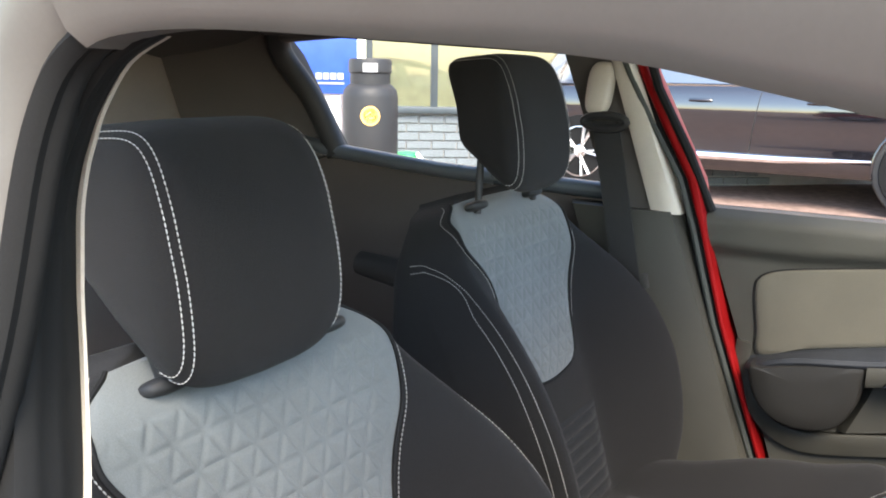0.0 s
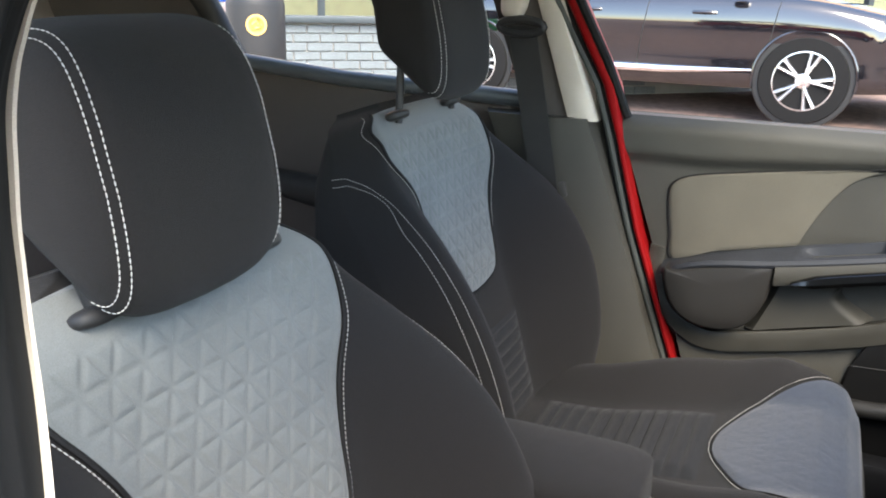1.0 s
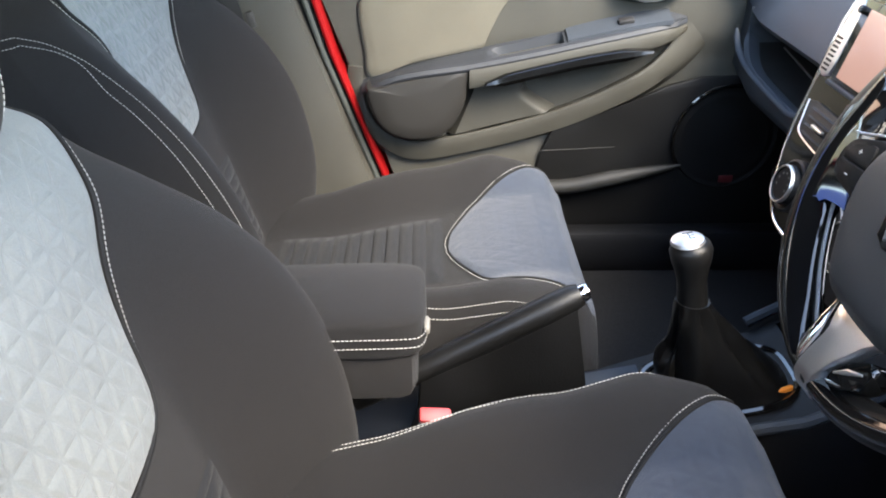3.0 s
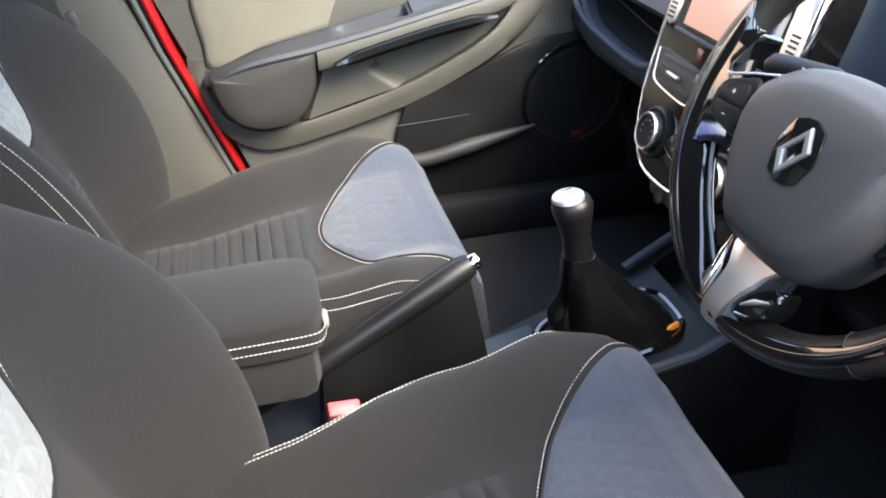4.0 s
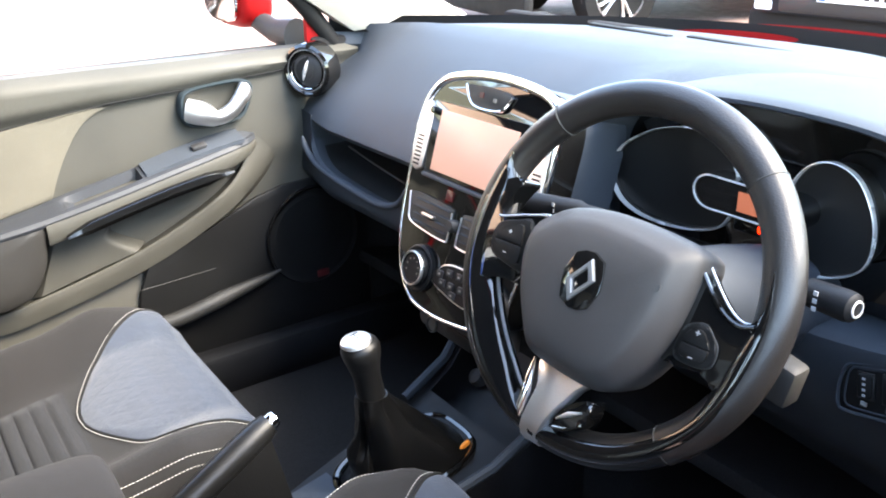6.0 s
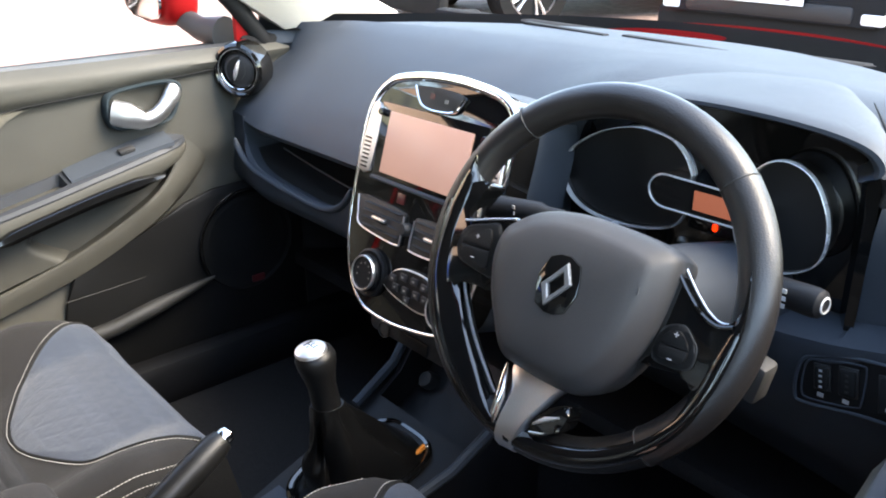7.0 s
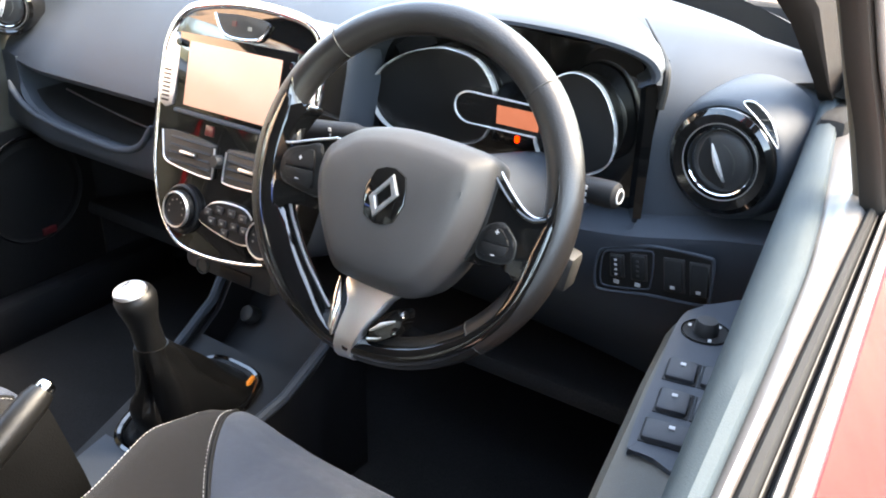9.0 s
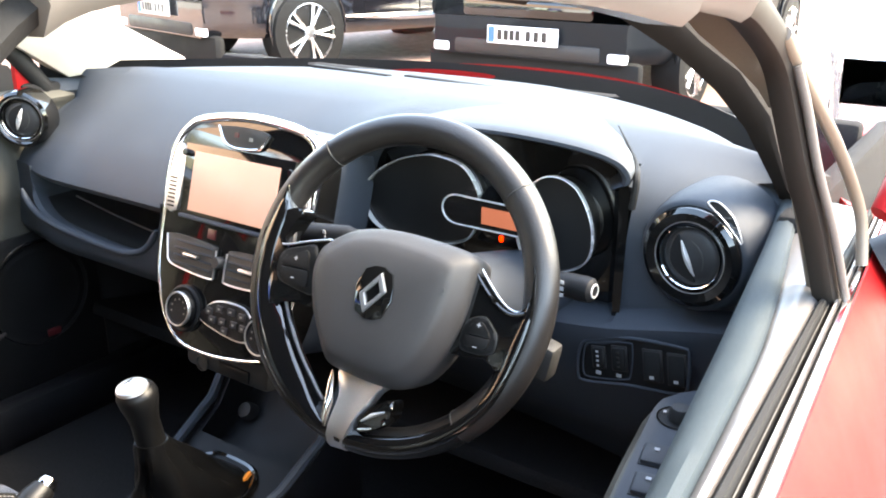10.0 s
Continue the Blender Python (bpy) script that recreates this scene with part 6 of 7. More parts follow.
# thumb buttons
LEFTB = [(-0.1315, 0.004), (-0.124, 0.0115), (-0.106, 0.0172), (-0.0900, 0.0205), (-0.0845, 0.0), (-0.0815, -0.0275), (-0.098, -0.0275), (-0.1135, -0.0245), (-0.127, -0.0205), (-0.1325, -0.010)]
RIGHTB = [(0.0985, -0.021), (0.105, -0.0155), (0.1155, -0.0132), (0.124, -0.020), (0.1305, -0.0285), (0.1298, -0.0425), (0.122, -0.0470), (0.1105, -0.0478), (0.097, -0.0455), (0.0955, -0.033)]
for pts in (LEFTB, RIGHTB):
    cx, cy = sum(x for x, y in pts) / len(pts), sum(y for x, y in pts) / len(pts)
    bp_ = spoke(pts, 0.013, 0.006, BINBLACK, "button_pad", "matt black thumb button pad", None, 0.002)
    outl = smooth_poly([(cx + (x - cx) * 1.02, cy + (y - cy) * 1.02, 0.0172) for x, y in pts], 4)
    part("pad_rim", tube([WM @ p for p in outl], 0.0008, 6, True), BINGREY, bp_, "fine grey rim")
    side = [(p.x, p.y) for p in smooth_poly([(cx + (x - cx) * 0.70, cy + (y - cy) * 0.76, 0) for x, y in pts], 3)]
    for up in (1, -1):
        half = [(x, max(y, cy + 0.0006) if up > 0 else min(y, cy - 0.0006)) for x, y in side]
        keep = [p for k, p in enumerate(half) if p != half[k - 1] and not (abs(abs(p[1] - cy) - 0.0006) < 1e-6 and abs(abs(half[k - 1][1] - cy) - 0.0006) < 1e-6 and abs(abs(half[(k + 1) % len(half)][1] - cy) - 0.0006) < 1e-6)]
        bt = part("button", prism(keep, 0.004, 0.0008, WM @ Matrix.Translation((0, 0, 0.0178))), BINBLACK, bp_)
        my = cy + up * 0.0105
        part("mark", rbox((0.0042, 0.0010, 0.0004), 0, WM @ Matrix.Translation((cx, my, 0.0219))), WHITEMARK, bt)
        if up > 0:
            part("mark", rbox((0.0010, 0.0042, 0.0004), 0, WM @ Matrix.Translation((cx, my, 0.0219))), WHITEMARK, bt)
part("mark", rbox((0.0042, 0.0040, 0.0004), 0, WM @ Matrix.Translation((-0.0975, 0.0105, 0.0193))), DIALMARK, wheel)
part("column_shroud", tube([(0.405, 0.60, 0.852), (0.405, 0.70, 0.825), (0.405, 0.86, 0.78)], [0.048, 0.056, 0.062], 20), DASH, wheel, "column shroud")


def stalk(sx, label):
    b, tip = Vector((0.393 + sx * 0.115, 0.655, 0.890)), Vector((0.393 + sx * 0.178, 0.655 - 0.006, 0.893))
    if sx < 0:
        tip = Vector((0.180, 0.622, 0.886))
    pts = [b.lerp(tip, t) for t in (0, 0.1, 0.2, 0.28, 0.85, 0.95, 1.0)]
    s = thing("indicator_stalk" if sx < 0 else "wiper_stalk", b, label, "control stalk")
    st = part("stalk_arm", tube(pts, [0.007, 0.008, 0.009, 0.0125, 0.0135, 0.0125, 0.008], 16), CONSOLEBLACK, s)
    d = (tip - b).normalized()
    cap = Matrix.Translation(tip) @ d.to_track_quat("Z", "Y").to_matrix().to_4x4()
    part("mark", lathe([(0.0078, 0.0003), (0.0070, 0.0012), (0.0060, 0.0012), (0.0060, 0.0002)], 24, cap, True), WHITEMARK, st)
    for k in range(3):
        q = b.lerp(tip, 0.5) + Vector((0.0, -0.0130, -0.007 + 0.007 * k))
        part("mark", rbox((0.004, 0.0008, 0.004), 0, Matrix.Translation(q)), WHITEMARK, st)
    return s


stalk(1, "black lamp stalk with white symbols on the column")
stalk(-1, "black wiper stalk with white symbols on the column")
rc = thing("audio_remote", (0.50, 0.62, 0.80), "grey remote pod below the column stalk", "control pod")
part("pod", rbox((0.030, 0.026, 0.042), 0.006, pose(0.525, 0.635, 0.810, 0, 12, 0)), GREYTRIM, rc)

# ---- floor console: gear lever, handbrake, armrest ----
cons = thing("floor_console", (0.02, 0.35, 0.25), "black floor console with slate side rails", "console")
rings = []
for y, w, zt in ((0.0, 0.085, 0.40), (0.25, 0.085, 0.41), (0.40, 0.09, 0.425), (0.52, 0.105, 0.455), (0.62, 0.112, 0.475), (0.658, 0.1135, 0.494), (0.664, 0.1135, 0.497), (0.70, 0.115, 0.52), (0.76, 0.118, 0.60), (0.79, 0.118, 0.64)):
    d = 0.045 * sstep(0.658, 0.663, y) + 0.05 * sstep(0.68, 0.76, y)
    rings.append([(0.02 - w, y, 0.26), (0.02 - w, y, zt - 0.01), (0.02 - w * 0.93, y, zt), (0.02 - w * 0.86, y, zt), (0.02 - w * 0.82, y, zt - d), (0.02 + w * 0.82, y, zt - d), (0.02 + w * 0.86, y, zt), (0.02 + w * 0.93, y, zt), (0.02 + w, y, zt - 0.01), (0.02 + w, y, 0.26)])
part("console_body", skin(rings), CONSOLEBLACK, cons, "black plastic console with a tray")
part("tray_socket", lathe([(0.001, 0.024), (0.012, 0.023), (0.0145, 0.018), (0.0145, 0.0)], 24, pose(-0.054, 0.745, 0.492, 50)), DARKPLASTIC, cons, "round black socket cover")
part("console_plate", solid(lambda u, v: (-0.05 + 0.14 * u, 0.375 + 0.08 * v, 0.428 + 0.016 * v + 0.003 * math.sin(math.pi * u)), 12, 6, (0, 0, -0.006)), DASH, cons, "slate plate behind the gear lever")
for sx in (-1, 1):
    part("side_rail", tube([(0.02 + sx * 0.098, 0.44, 0.438), (0.02 + sx * 0.106, 0.54, 0.468), (0.02 + sx * 0.112, 0.62, 0.487), (0.02 + sx * 0.116, 0.70, 0.53), (0.02 + sx * 0.118, 0.76, 0.61)][0 if sx > 0 else 2:], 0.0080, 8), DASH, cons, "slate side rail")
gear = thing("gear_lever", (0.03, 0.52, 0.46), "black gear lever with leather gaiter and chrome cap", "gear lever")
rings = []
for k in range(33):
    t = k / 32
    ring = []
    for i in range(56):
        q = 2 * math.pi * i / 56
        top = Vector((0.030 + 0.0215 * math.cos(q), 0.493 + 0.0215 * math.sin(q), 0))
        base = Vector((0.018 + 0.064 * math.copysign(abs(math.cos(q)) ** 0.6, math.cos(q)), 0.548 + 0.092 * math.copysign(abs(math.sin(q)) ** 0.6, math.sin(q)), 0))
        pw = 2.3 - 1.15 * math.cos(q - 0.8)
        g = (1 - t) ** pw
        p = top.lerp(base, g)
        fold = 0.0085 * math.sin(4 * q + 3 * t + 0.6) + 0.0045 * math.sin(9 * q - 5 * t) + 0.005 * math.sin(11 * t + 2 * q) * (math.cos(q - 4.0) > 0)
        out = (base - top).normalized()
        p += out * fold * math.sin(math.pi * t) ** 0.8
        ring.append(Vector((p.x, p.y, 0.602 * t + (1 - t) * (0.455 + 0.2 * (base.y - 0.53)) + 0.004 * math.sin(5 * q) * math.sin(math.pi * t))))
    rings.append(ring)
part("gaiter", skin(rings), GAITERLEATHER, gear, "folded black leather gaiter")
part("gaiter_frame", tube([(0.018 + 0.069 * math.copysign(abs(math.cos(q)) ** 0.6, math.cos(q)), 0.548 + 0.097 * math.copysign(abs(math.sin(q)) ** 0.6, math.sin(q)), 0.459 + 0.2 * (0.018 + 0.097 * math.copysign(abs(math.sin(q)) ** 0.6, math.sin(q)))) for q in span(0, 2 * math.pi, 56)[:-1]], 0.0062, 8, True), PIANO, gear, "gloss black gaiter frame")
kn = part("knob", tube([Vector((0.030, 0.495, 0.585)).lerp(Vector((0.030, 0.478, 0.690)), t) for t in (0, 0.04, 0.2, 0.45, 0.62, 0.75, 0.86, 0.94, 0.985, 1.0)], [0.0195, 0.0205, 0.0190, 0.0185, 0.0215, 0.0250, 0.0265, 0.0235, 0.0155, 0.004], 24), KNOBLEATHER, gear, "black leather knob")
cap_ = part("knob_cap", lathe([(0.021, 0), (0.0195, 0.004), (0.012, 0.0075), (0.001, 0.0085)], 28, Matrix.Translation((0.0305, 0.4745, 0.6865)) @ Matrix.Rotation(radians(10), 4, "X")), SILVER, kn, "silver cap with shift pattern")
KM = Matrix.Translation((0.0305, 0.4745, 0.6945)) @ Matrix.Rotation(radians(10), 4, "X")
for dx, dy, w, h in ((-0.007, 0, 0.0014, 0.013), (0, 0, 0.0014, 0.013), (0.007, 0.003, 0.0014, 0.007), (0, 0, 0.0154, 0.0014)):
    part("mark", rbox((w, h, 0.0012), 0, KM @ Matrix.Translation((dx, dy, 0))), DARKPLASTIC, cap_)

hb = thing("handbrake", (0.04, 0.25, 0.40), "black handbrake lever raised, with chrome button and leather gaiter", "handbrake")
H0, H1 = Vector((0.050, 0.060, 0.462)), Vector((0.0095, 0.354, 0.600))
part("grip", tube([H0.lerp(H1, t) for t in (0, 0.3, 0.6, 0.85, 0.96, 1.0)], [0.013, 0.0165, 0.0185, 0.019, 0.018, 0.0145], 18), KNOBLEATHER, hb, "black leather grip")
ax = (H1 - H0).normalized()
part("button", lathe([(0.0115, -0.004), (0.0118, 0.006), (0.010, 0.011), (0.001, 0.012)], 24, Matrix.Translation(H1) @ ax.to_track_quat("Z", "Y").to_matrix().to_4x4()), CHROME, hb, "chrome release button")
rings = []
for k in range(13):
    t = k / 12
    top = H0.lerp(H1, 0.30 + 0.68 * t) - Vector((0, 0, 0.006))
    low = Vector((0.03, 0.14 + 0.235 * t, 0.40))
    w0, w1 = 0.014, 0.03 + 0.006 * math.sin(9 * t)
    mid = (top + low) / 2 + Vector((0.004 * math.sin(7 * t), 0, 0))
    rings.append([top + Vector((w0, 0, 0)), mid + Vector(((w0 + w1) / 2 + 0.004, 0, 0)), low + Vector((w1, 0, 0)), low - Vector((w1, 0, 0)), mid - Vector(((w0 + w1) / 2 + 0.004, 0, 0)), top - Vector((w0, 0, 0))])
part("gaiter", skin(rings), BOOTLEATHER, hb, "soft black leather gaiter")

armr = thing("console_storage_box", (0.06, 0.0, 0.45), "storage box with a dark grey knit padded lid between the seats", "storage box")
AM = Matrix.Translation((0.062, 0.0, 0.616)) @ Matrix.Rotation(radians(1), 4, "X")


def abend(p):
    t = (p.y + 0.16) / 0.32
    return AM @ Vector((p.x * (1.0 + 0.06 * t), p.y - 0.004, p.z + 0.010 * (1 - (p.x / 0.075) ** 2) * (p.z > 0) - 0.012 * t * (p.z < 0)))


pad_ = part("lid", blob(0.072, 0.160, 0.023, 0.34, 44, 22, abend), KNIT, armr, "dark grey knit padded lid")
part("lid_catch", blob(0.013, 0.004, 0.007, 0.6, 20, 12, lambda p: AM @ Vector((0.046 + p.x, 0.1565 + p.y, 0.001 + p.z))), DIALMARK, pad_, "pale grey finger catch")
part("armrest_box", rbox((0.136, 0.30, 0.085), 0.022, AM @ Matrix.Translation((0, -0.006, -0.056))), KNIT, armr, "dark storage box")
for off in (0.0, 0.012):
    path = [AM @ Vector((0.0765 * 1.012, y, 0.003 - off)) for y in span(-0.14, 0.125, 30)] + [AM @ Vector((0.0765 * math.cos(q) ** 0.4 if math.cos(q) > 0 else 0.0, 0.13 + 0.0275 * math.sin(q) ** 0.5, 0.003 - off)) for q in span(0.1, 1.5, 8)]
    stitches(path, pad_)

buckle = thing("seat_belt_buckle", (0.129, 0.16, 0.42), "black seat belt buckle with red release button", "seat belt buckle")
BM = Matrix.Translation((0.104, 0.162, 0.472)) @ Matrix.Rotation(radians(32), 4, "Y") @ Matrix.Rotation(radians(-8), 4, "X")
bk = part("buckle_case", rbox((0.024, 0.044, 0.075), 0.006, BM @ Matrix.Translation((0, 0, -0.014))), DARKPLASTIC, buckle)
part("release_button", rbox((0.019, 0.040, 0.016), 0.004, BM @ Matrix.Translation((0, 0, 0.022))), BUCKLERED, bk, "red release button")
part("stem", tube([BM @ Vector((0, 0, -0.045)), (0.125, 0.12, 0.36)], 0.010, 8), DARKPLASTIC, buckle)

# ---- passenger seat belt ----
belt = thing("seat_belt", (-0.64, -0.25, 0.9), "black seat belt hanging from a pale shoulder guide", "seat belt")
part("guide_cover", blob(0.018, 0.026, 0.05, 0.6, 24, 16, lambda p: Vector((-0.632 + p.x, -0.278 + p.y + 0.12 * p.z, 1.168 + p.z))), CREAM, belt, "pale grey guide cover")
part("guide_loop", tube([(-0.622, -0.262 + 0.044 * math.cos(q), 1.104 + 0.013 * math.sin(q)) for q in span(0, 2 * math.pi, 20)[:-1]], 0.008, 8, True), DARKPLASTIC, belt, "black belt loop")
part("webbing", solid(lambda u, v: (-0.625 - 0.02 * v + 0.004 * math.sin(5 * v), -0.29 + 0.055 * u + 0.125 * v - 0.02 * v * v, 1.105 - 0.60 * v), 4, 20, (-0.003, 0, 0)), BELT, belt, "black belt webbing")
part("tongue", rbox((0.008, 0.014, 0.030), 0.003, pose(-0.618, -0.160, 0.803, 12)), GREYTRIM, belt, "metal belt tongue")
for sx in (-1, 1):
    part("kick_panel", rbox((0.03, 0.65, 0.72), 0.01, Matrix.Translation((sx * 0.715, 1.13, 0.6))), CARPET, car, "black footwell side")
part("dash_underside", rbox((1.4, 0.5, 0.03), 0.01, pose(0, 1.12, 0.42, -12)), CARPET, car)

# amber block added for an orange glint on the gaiter frame
part("frame_clip", rbox((0.006, 0.03, 0.008), 0.002, pose(0.062, 0.618, 0.482, 10, 0, 14)), material("amber_glint", (0.7, 0.22, 0.03), 0.4), gear, "small amber block put in for an orange glint")


# ---- outside ----
PAVE = material("brown_block_paving", (0.225, 0.155, 0.128), 0.9, grain=14, grain_amt=0.25, blotch=0.5, blotch_amt=0.25, bump=0.3, spec=0.15)


def ground_z(x, y=0.0):
    return 0.033 * min(20.0, max(0.0, -x - 0.5)) + 0.02 * min(30.0, max(0.0, y - 1.5))


xs = [-200, -60, -20.5, -14, -10, -7, -5, -3, -2, -1, -0.5, 0, 2, 5, 10, 20, 60, 200]
gb = skin([[(x, y, ground_z(x, y)) for x in xs] for y in (-200, -60, -20, -8, -3, 0, 1.5, 3, 5, 8, 20, 31.5, 60, 200)], closed=False)
ground = tagged(part("ground", gb, PAVE), "reddish brown paved car park sloping gently", "ground", kind="structure")

TYRE = material("tyre_rubber", (0.009, 0.009, 0.009), 0.85, spec=0.15, grain=200, bump=0.3)
ALLOY = material("silver_alloy", (0.7, 0.7, 0.7), 0.3, metal=1.0)
DARKGLASS = material("tinted_car_glass", (0.03, 0.034, 0.036), 0.04, coat=1.0, rough_var=0.01)
LAMP = material("clear_lamp_lens", (0.75, 0.78, 0.8), 0.12, coat=0.6)
PLATE = material("white_number_plate", (0.8, 0.8, 0.8), 0.5)
PLATEBLUE = material("blue_plate_band", (0.02, 0.12, 0.5), 0.5)
BLACKPRINT = material("black_print", (0.01, 0.01, 0.01), 0.5)


def wheel_of(parent, at, r=0.325, twin=True):
    """A road wheel with its axle along x, outer face to +x."""
    m = Matrix.Translation(at) @ Matrix.Rotation(radians(90), 4, "Y")
    w = part("wheel", lathe([(r * 0.66, -0.1), (r * 0.97, -0.1), (r, -0.07), (r, 0.07), (r * 0.97, 0.1), (r * 0.70, 0.105), (r * 0.66, 0.09)], 48, m), TYRE, parent, "black road tyre")
    part("rim", lathe([(r * 0.69, 0.06), (r * 0.70, 0.098), (r * 0.66, 0.1), (r * 0.63, 0.07), (r * 0.62, 0.0)], 48, m), ALLOY, w, "silver alloy rim")
    part("brake", lathe([(r * 0.62, 0.0), (r * 0.1, 0.01)], 32, m), DARKPLASTIC, w)
    for k in range(5):
        for off in (-0.17, 0.17) if twin else (0,):
            q = 2 * math.pi * k / 5 + 0.3
            a = Vector((0.045 * math.cos(q), 0.045 * math.sin(q), 0.085))
            b = Vector((r * 0.655 * math.cos(q + off), r * 0.655 * math.sin(q + off), 0.092))
            part("spoke", tube([m @ a, m @ a.lerp(b, 0.5) + Vector((0.004, 0, 0)), m @ b], [0.024, 0.021, 0.028], 8, flat=0.6), ALLOY, w)
    part("hub", lathe([(0.06, 0.07), (0.055, 0.095), (0.03, 0.1), (0.001, 0.1)], 24, m), ALLOY, w)
    return w


def parked_car(name, label, paint, m, length=4.3, width=1.8, height=1.48, strip=True, plate=True, lamps=True, lift=0.0, bars=True, plate_z=0.46):
    """A hatchback in its own space: x to its left-hand side, y forward, standing on z 0."""
    e = thing(name, m.translation, label, "car", "parked cars")
    hw, hl = width / 2, length / 2
    ground_m, m = m, m @ Matrix.Translation((0, 0, lift))
    # body below the waist: sections along the car
    rows = []
    for k in range(61):
        t = k / 60
        y = -hl + length * t
        nose = sstep(0.86, 1.0, t)
        tail = sstep(0.12, 0.0, t)
        w = hw * (1 - 0.16 * nose**2 - 0.10 * tail**2)
        top = 0.94 - 0.16 * sstep(0.70, 1.0, t) ** 1.5 - 0.05 * tail
        if t > 0.97:
            top -= 0.16 * ((t - 0.97) / 0.03) ** 2
        low = 0.24 + 0.02 * nose
        half = [(w * 0.90, low), (w * 0.955, low + 0.05), (w * 0.965, low + 0.12), (w * 0.955, low + 0.2), (w * 0.975, low + 0.34), (w * 1.0, low + 0.46), (w * 0.985, top - 0.10), (w * 0.95, top - 0.03), (w * 0.88, top), (w * 0.4, top + 0.03)]
        ring = [Vector((x, y, z)) for x, z in half] + [Vector((-x, y, z)) for x, z in reversed(half)]
        rows.append([m @ p for p in ring])
    body = part("body", skin(rows), paint, e, "glossy painted body")
    # cabin
    rows = []
    for k in range(17):
        z = k / 16
        yf = hl * 0.44 - 0.95 * z ** 1.1
        yb = -hl * 0.93 + 0.42 * z ** 1.3
        w = hw * (0.90 - 0.18 * z)
        zz = 0.92 + (height - 0.92) * z
        ring = []
        for i in range(32):
            q = 2 * math.pi * i / 32
            cx, sy = math.copysign(abs(math.cos(q)) ** 0.35, math.cos(q)), math.copysign(abs(math.sin(q)) ** 0.35, math.sin(q))
            ring.append(m @ Vector((w * cx, (yf + yb) / 2 + (yf - yb) / 2 * sy, zz)))
        rows.append(ring)
    part("cabin_glass", skin(rows[:15]), DARKGLASS, e, "dark tinted windows")
    part("roof", skin(rows[13:]), paint, e)
    for sx in (-1, 1):
        for y in (-hl + 0.80, hl - 0.86):
            arch = tube([m @ Vector((sx * hw * 0.985, y + 0.37 * math.cos(q), 0.33 + 0.37 * math.sin(q))) for q in span(-0.2, math.pi + 0.2, 20)], 0.012, 8)
            part("wheel_arch", arch, paint, e)
            part("arch_liner", lathe([(0.37, -0.01), (0.36, 0.002), (0.001, 0.003)], 32, m @ Matrix.Translation((sx * (hw * 0.975 - 0.0), y, 0.33)) @ Matrix.Rotation(radians(90 * sx), 4, "Y")), BLACKPRINT, e)
        for y in (0.55, -0.35):
            part("handle", tube([m @ Vector((sx * (hw * 0.99), y - 0.09, 0.80)), m @ Vector((sx * (hw * 1.02), y, 0.803)), m @ Vector((sx * (hw * 0.99), y + 0.09, 0.80))], 0.013, 8), paint, e, "door handle")
        part("door_mirror", blob(0.09, 0.06, 0.07, 0.6, 20, 12, lambda p: m @ Vector((sx * (hw + 0.09) + p.x, 0.80 + p.y, 0.99 + p.z))), paint, e)
        for yy in (1.02, 0.05, -0.95):
            part("door_gap", tube([m @ Vector((sx * hw * f, yy + 0.02 * k, z)) for k, (f, z) in enumerate(((0.955, 0.40), (0.98, 0.58), (1.0, 0.70), (0.985, 0.84), (0.93, 0.93)))], 0.004, 6), BLACKPRINT, e)
        if strip:
            # tapering chrome tube for the pale streak along the lower doors
            part("sill_strip", tube([m @ Vector((sx * hw * 0.965, -0.75, 0.36)), m @ Vector((sx * hw * 0.97, 0.3, 0.36)), m @ Vector((sx * hw * 0.965, 0.95, 0.385))], [0.042, 0.032, 0.008], 8, flat=1.0), CHROME, e, "bright tapering streak along the lower door")
    for sx, y in ((1, -hl + 0.80), (1, hl - 0.86), (-1, -hl + 0.80), (-1, hl - 0.86)):
        rw = 0.325 + lift * 0.3
        p = ground_m @ Vector((sx * (hw - 0.095), y, rw))
        w = wheel_of(e, (0, 0, 0), rw)
        for o in (w, *w.children):
            o.data.transform((m.to_3x3().to_4x4() if sx > 0 else m.to_3x3().to_4x4() @ Matrix.Rotation(math.pi, 4, "Z")))
            o.data.transform(Matrix.Translation(p))
    # front: grille, lamps, plate
    if lamps:
        part("grille", rbox((width * 0.55, 0.05, 0.12), 0.03, m @ Matrix.Translation((0, hl - 0.015, 0.58))), PIANO, e, "black grille")
        part("bumper_skirt", rbox((width * 0.90, 0.10, 0.22), 0.04, m @ Matrix.Translation((0, hl - 0.09, 0.17))), RUBBER, e, "black bumper skirt")
        part("lower_grille", rbox((width * 0.62, 0.05, 0.11), 0.03, m @ Matrix.Translation((0, hl - 0.01, 0.32))), DARKPLASTIC, e)
        for k in range(3 if bars else 0):
            part("grille_bar", rbox((width * 0.52, 0.03, 0.012), 0.004, m @ Matrix.Translation((0, hl + 0.012, 0.545 + 0.035 * k))), CHROME, e)
        for sx in (-1, 1):
            part("headlamp", blob(0.17, 0.10, 0.065, 0.6, 24, 14, lambda p: m @ Vector((sx * (hw * 0.70) + p.x, hl - 0.10 - abs(p.x) * 0.3 + p.y, 0.655 + p.z + sx * p.x * 0.25))), LAMP, e, "clear headlamp")
            part("fog_lamp", rbox((0.14, 0.05, 0.07), 0.02, m @ Matrix.Translation((sx * hw * 0.74, hl - 0.015, 0.305))), LAMP, e, "fog lamp in a chrome frame")
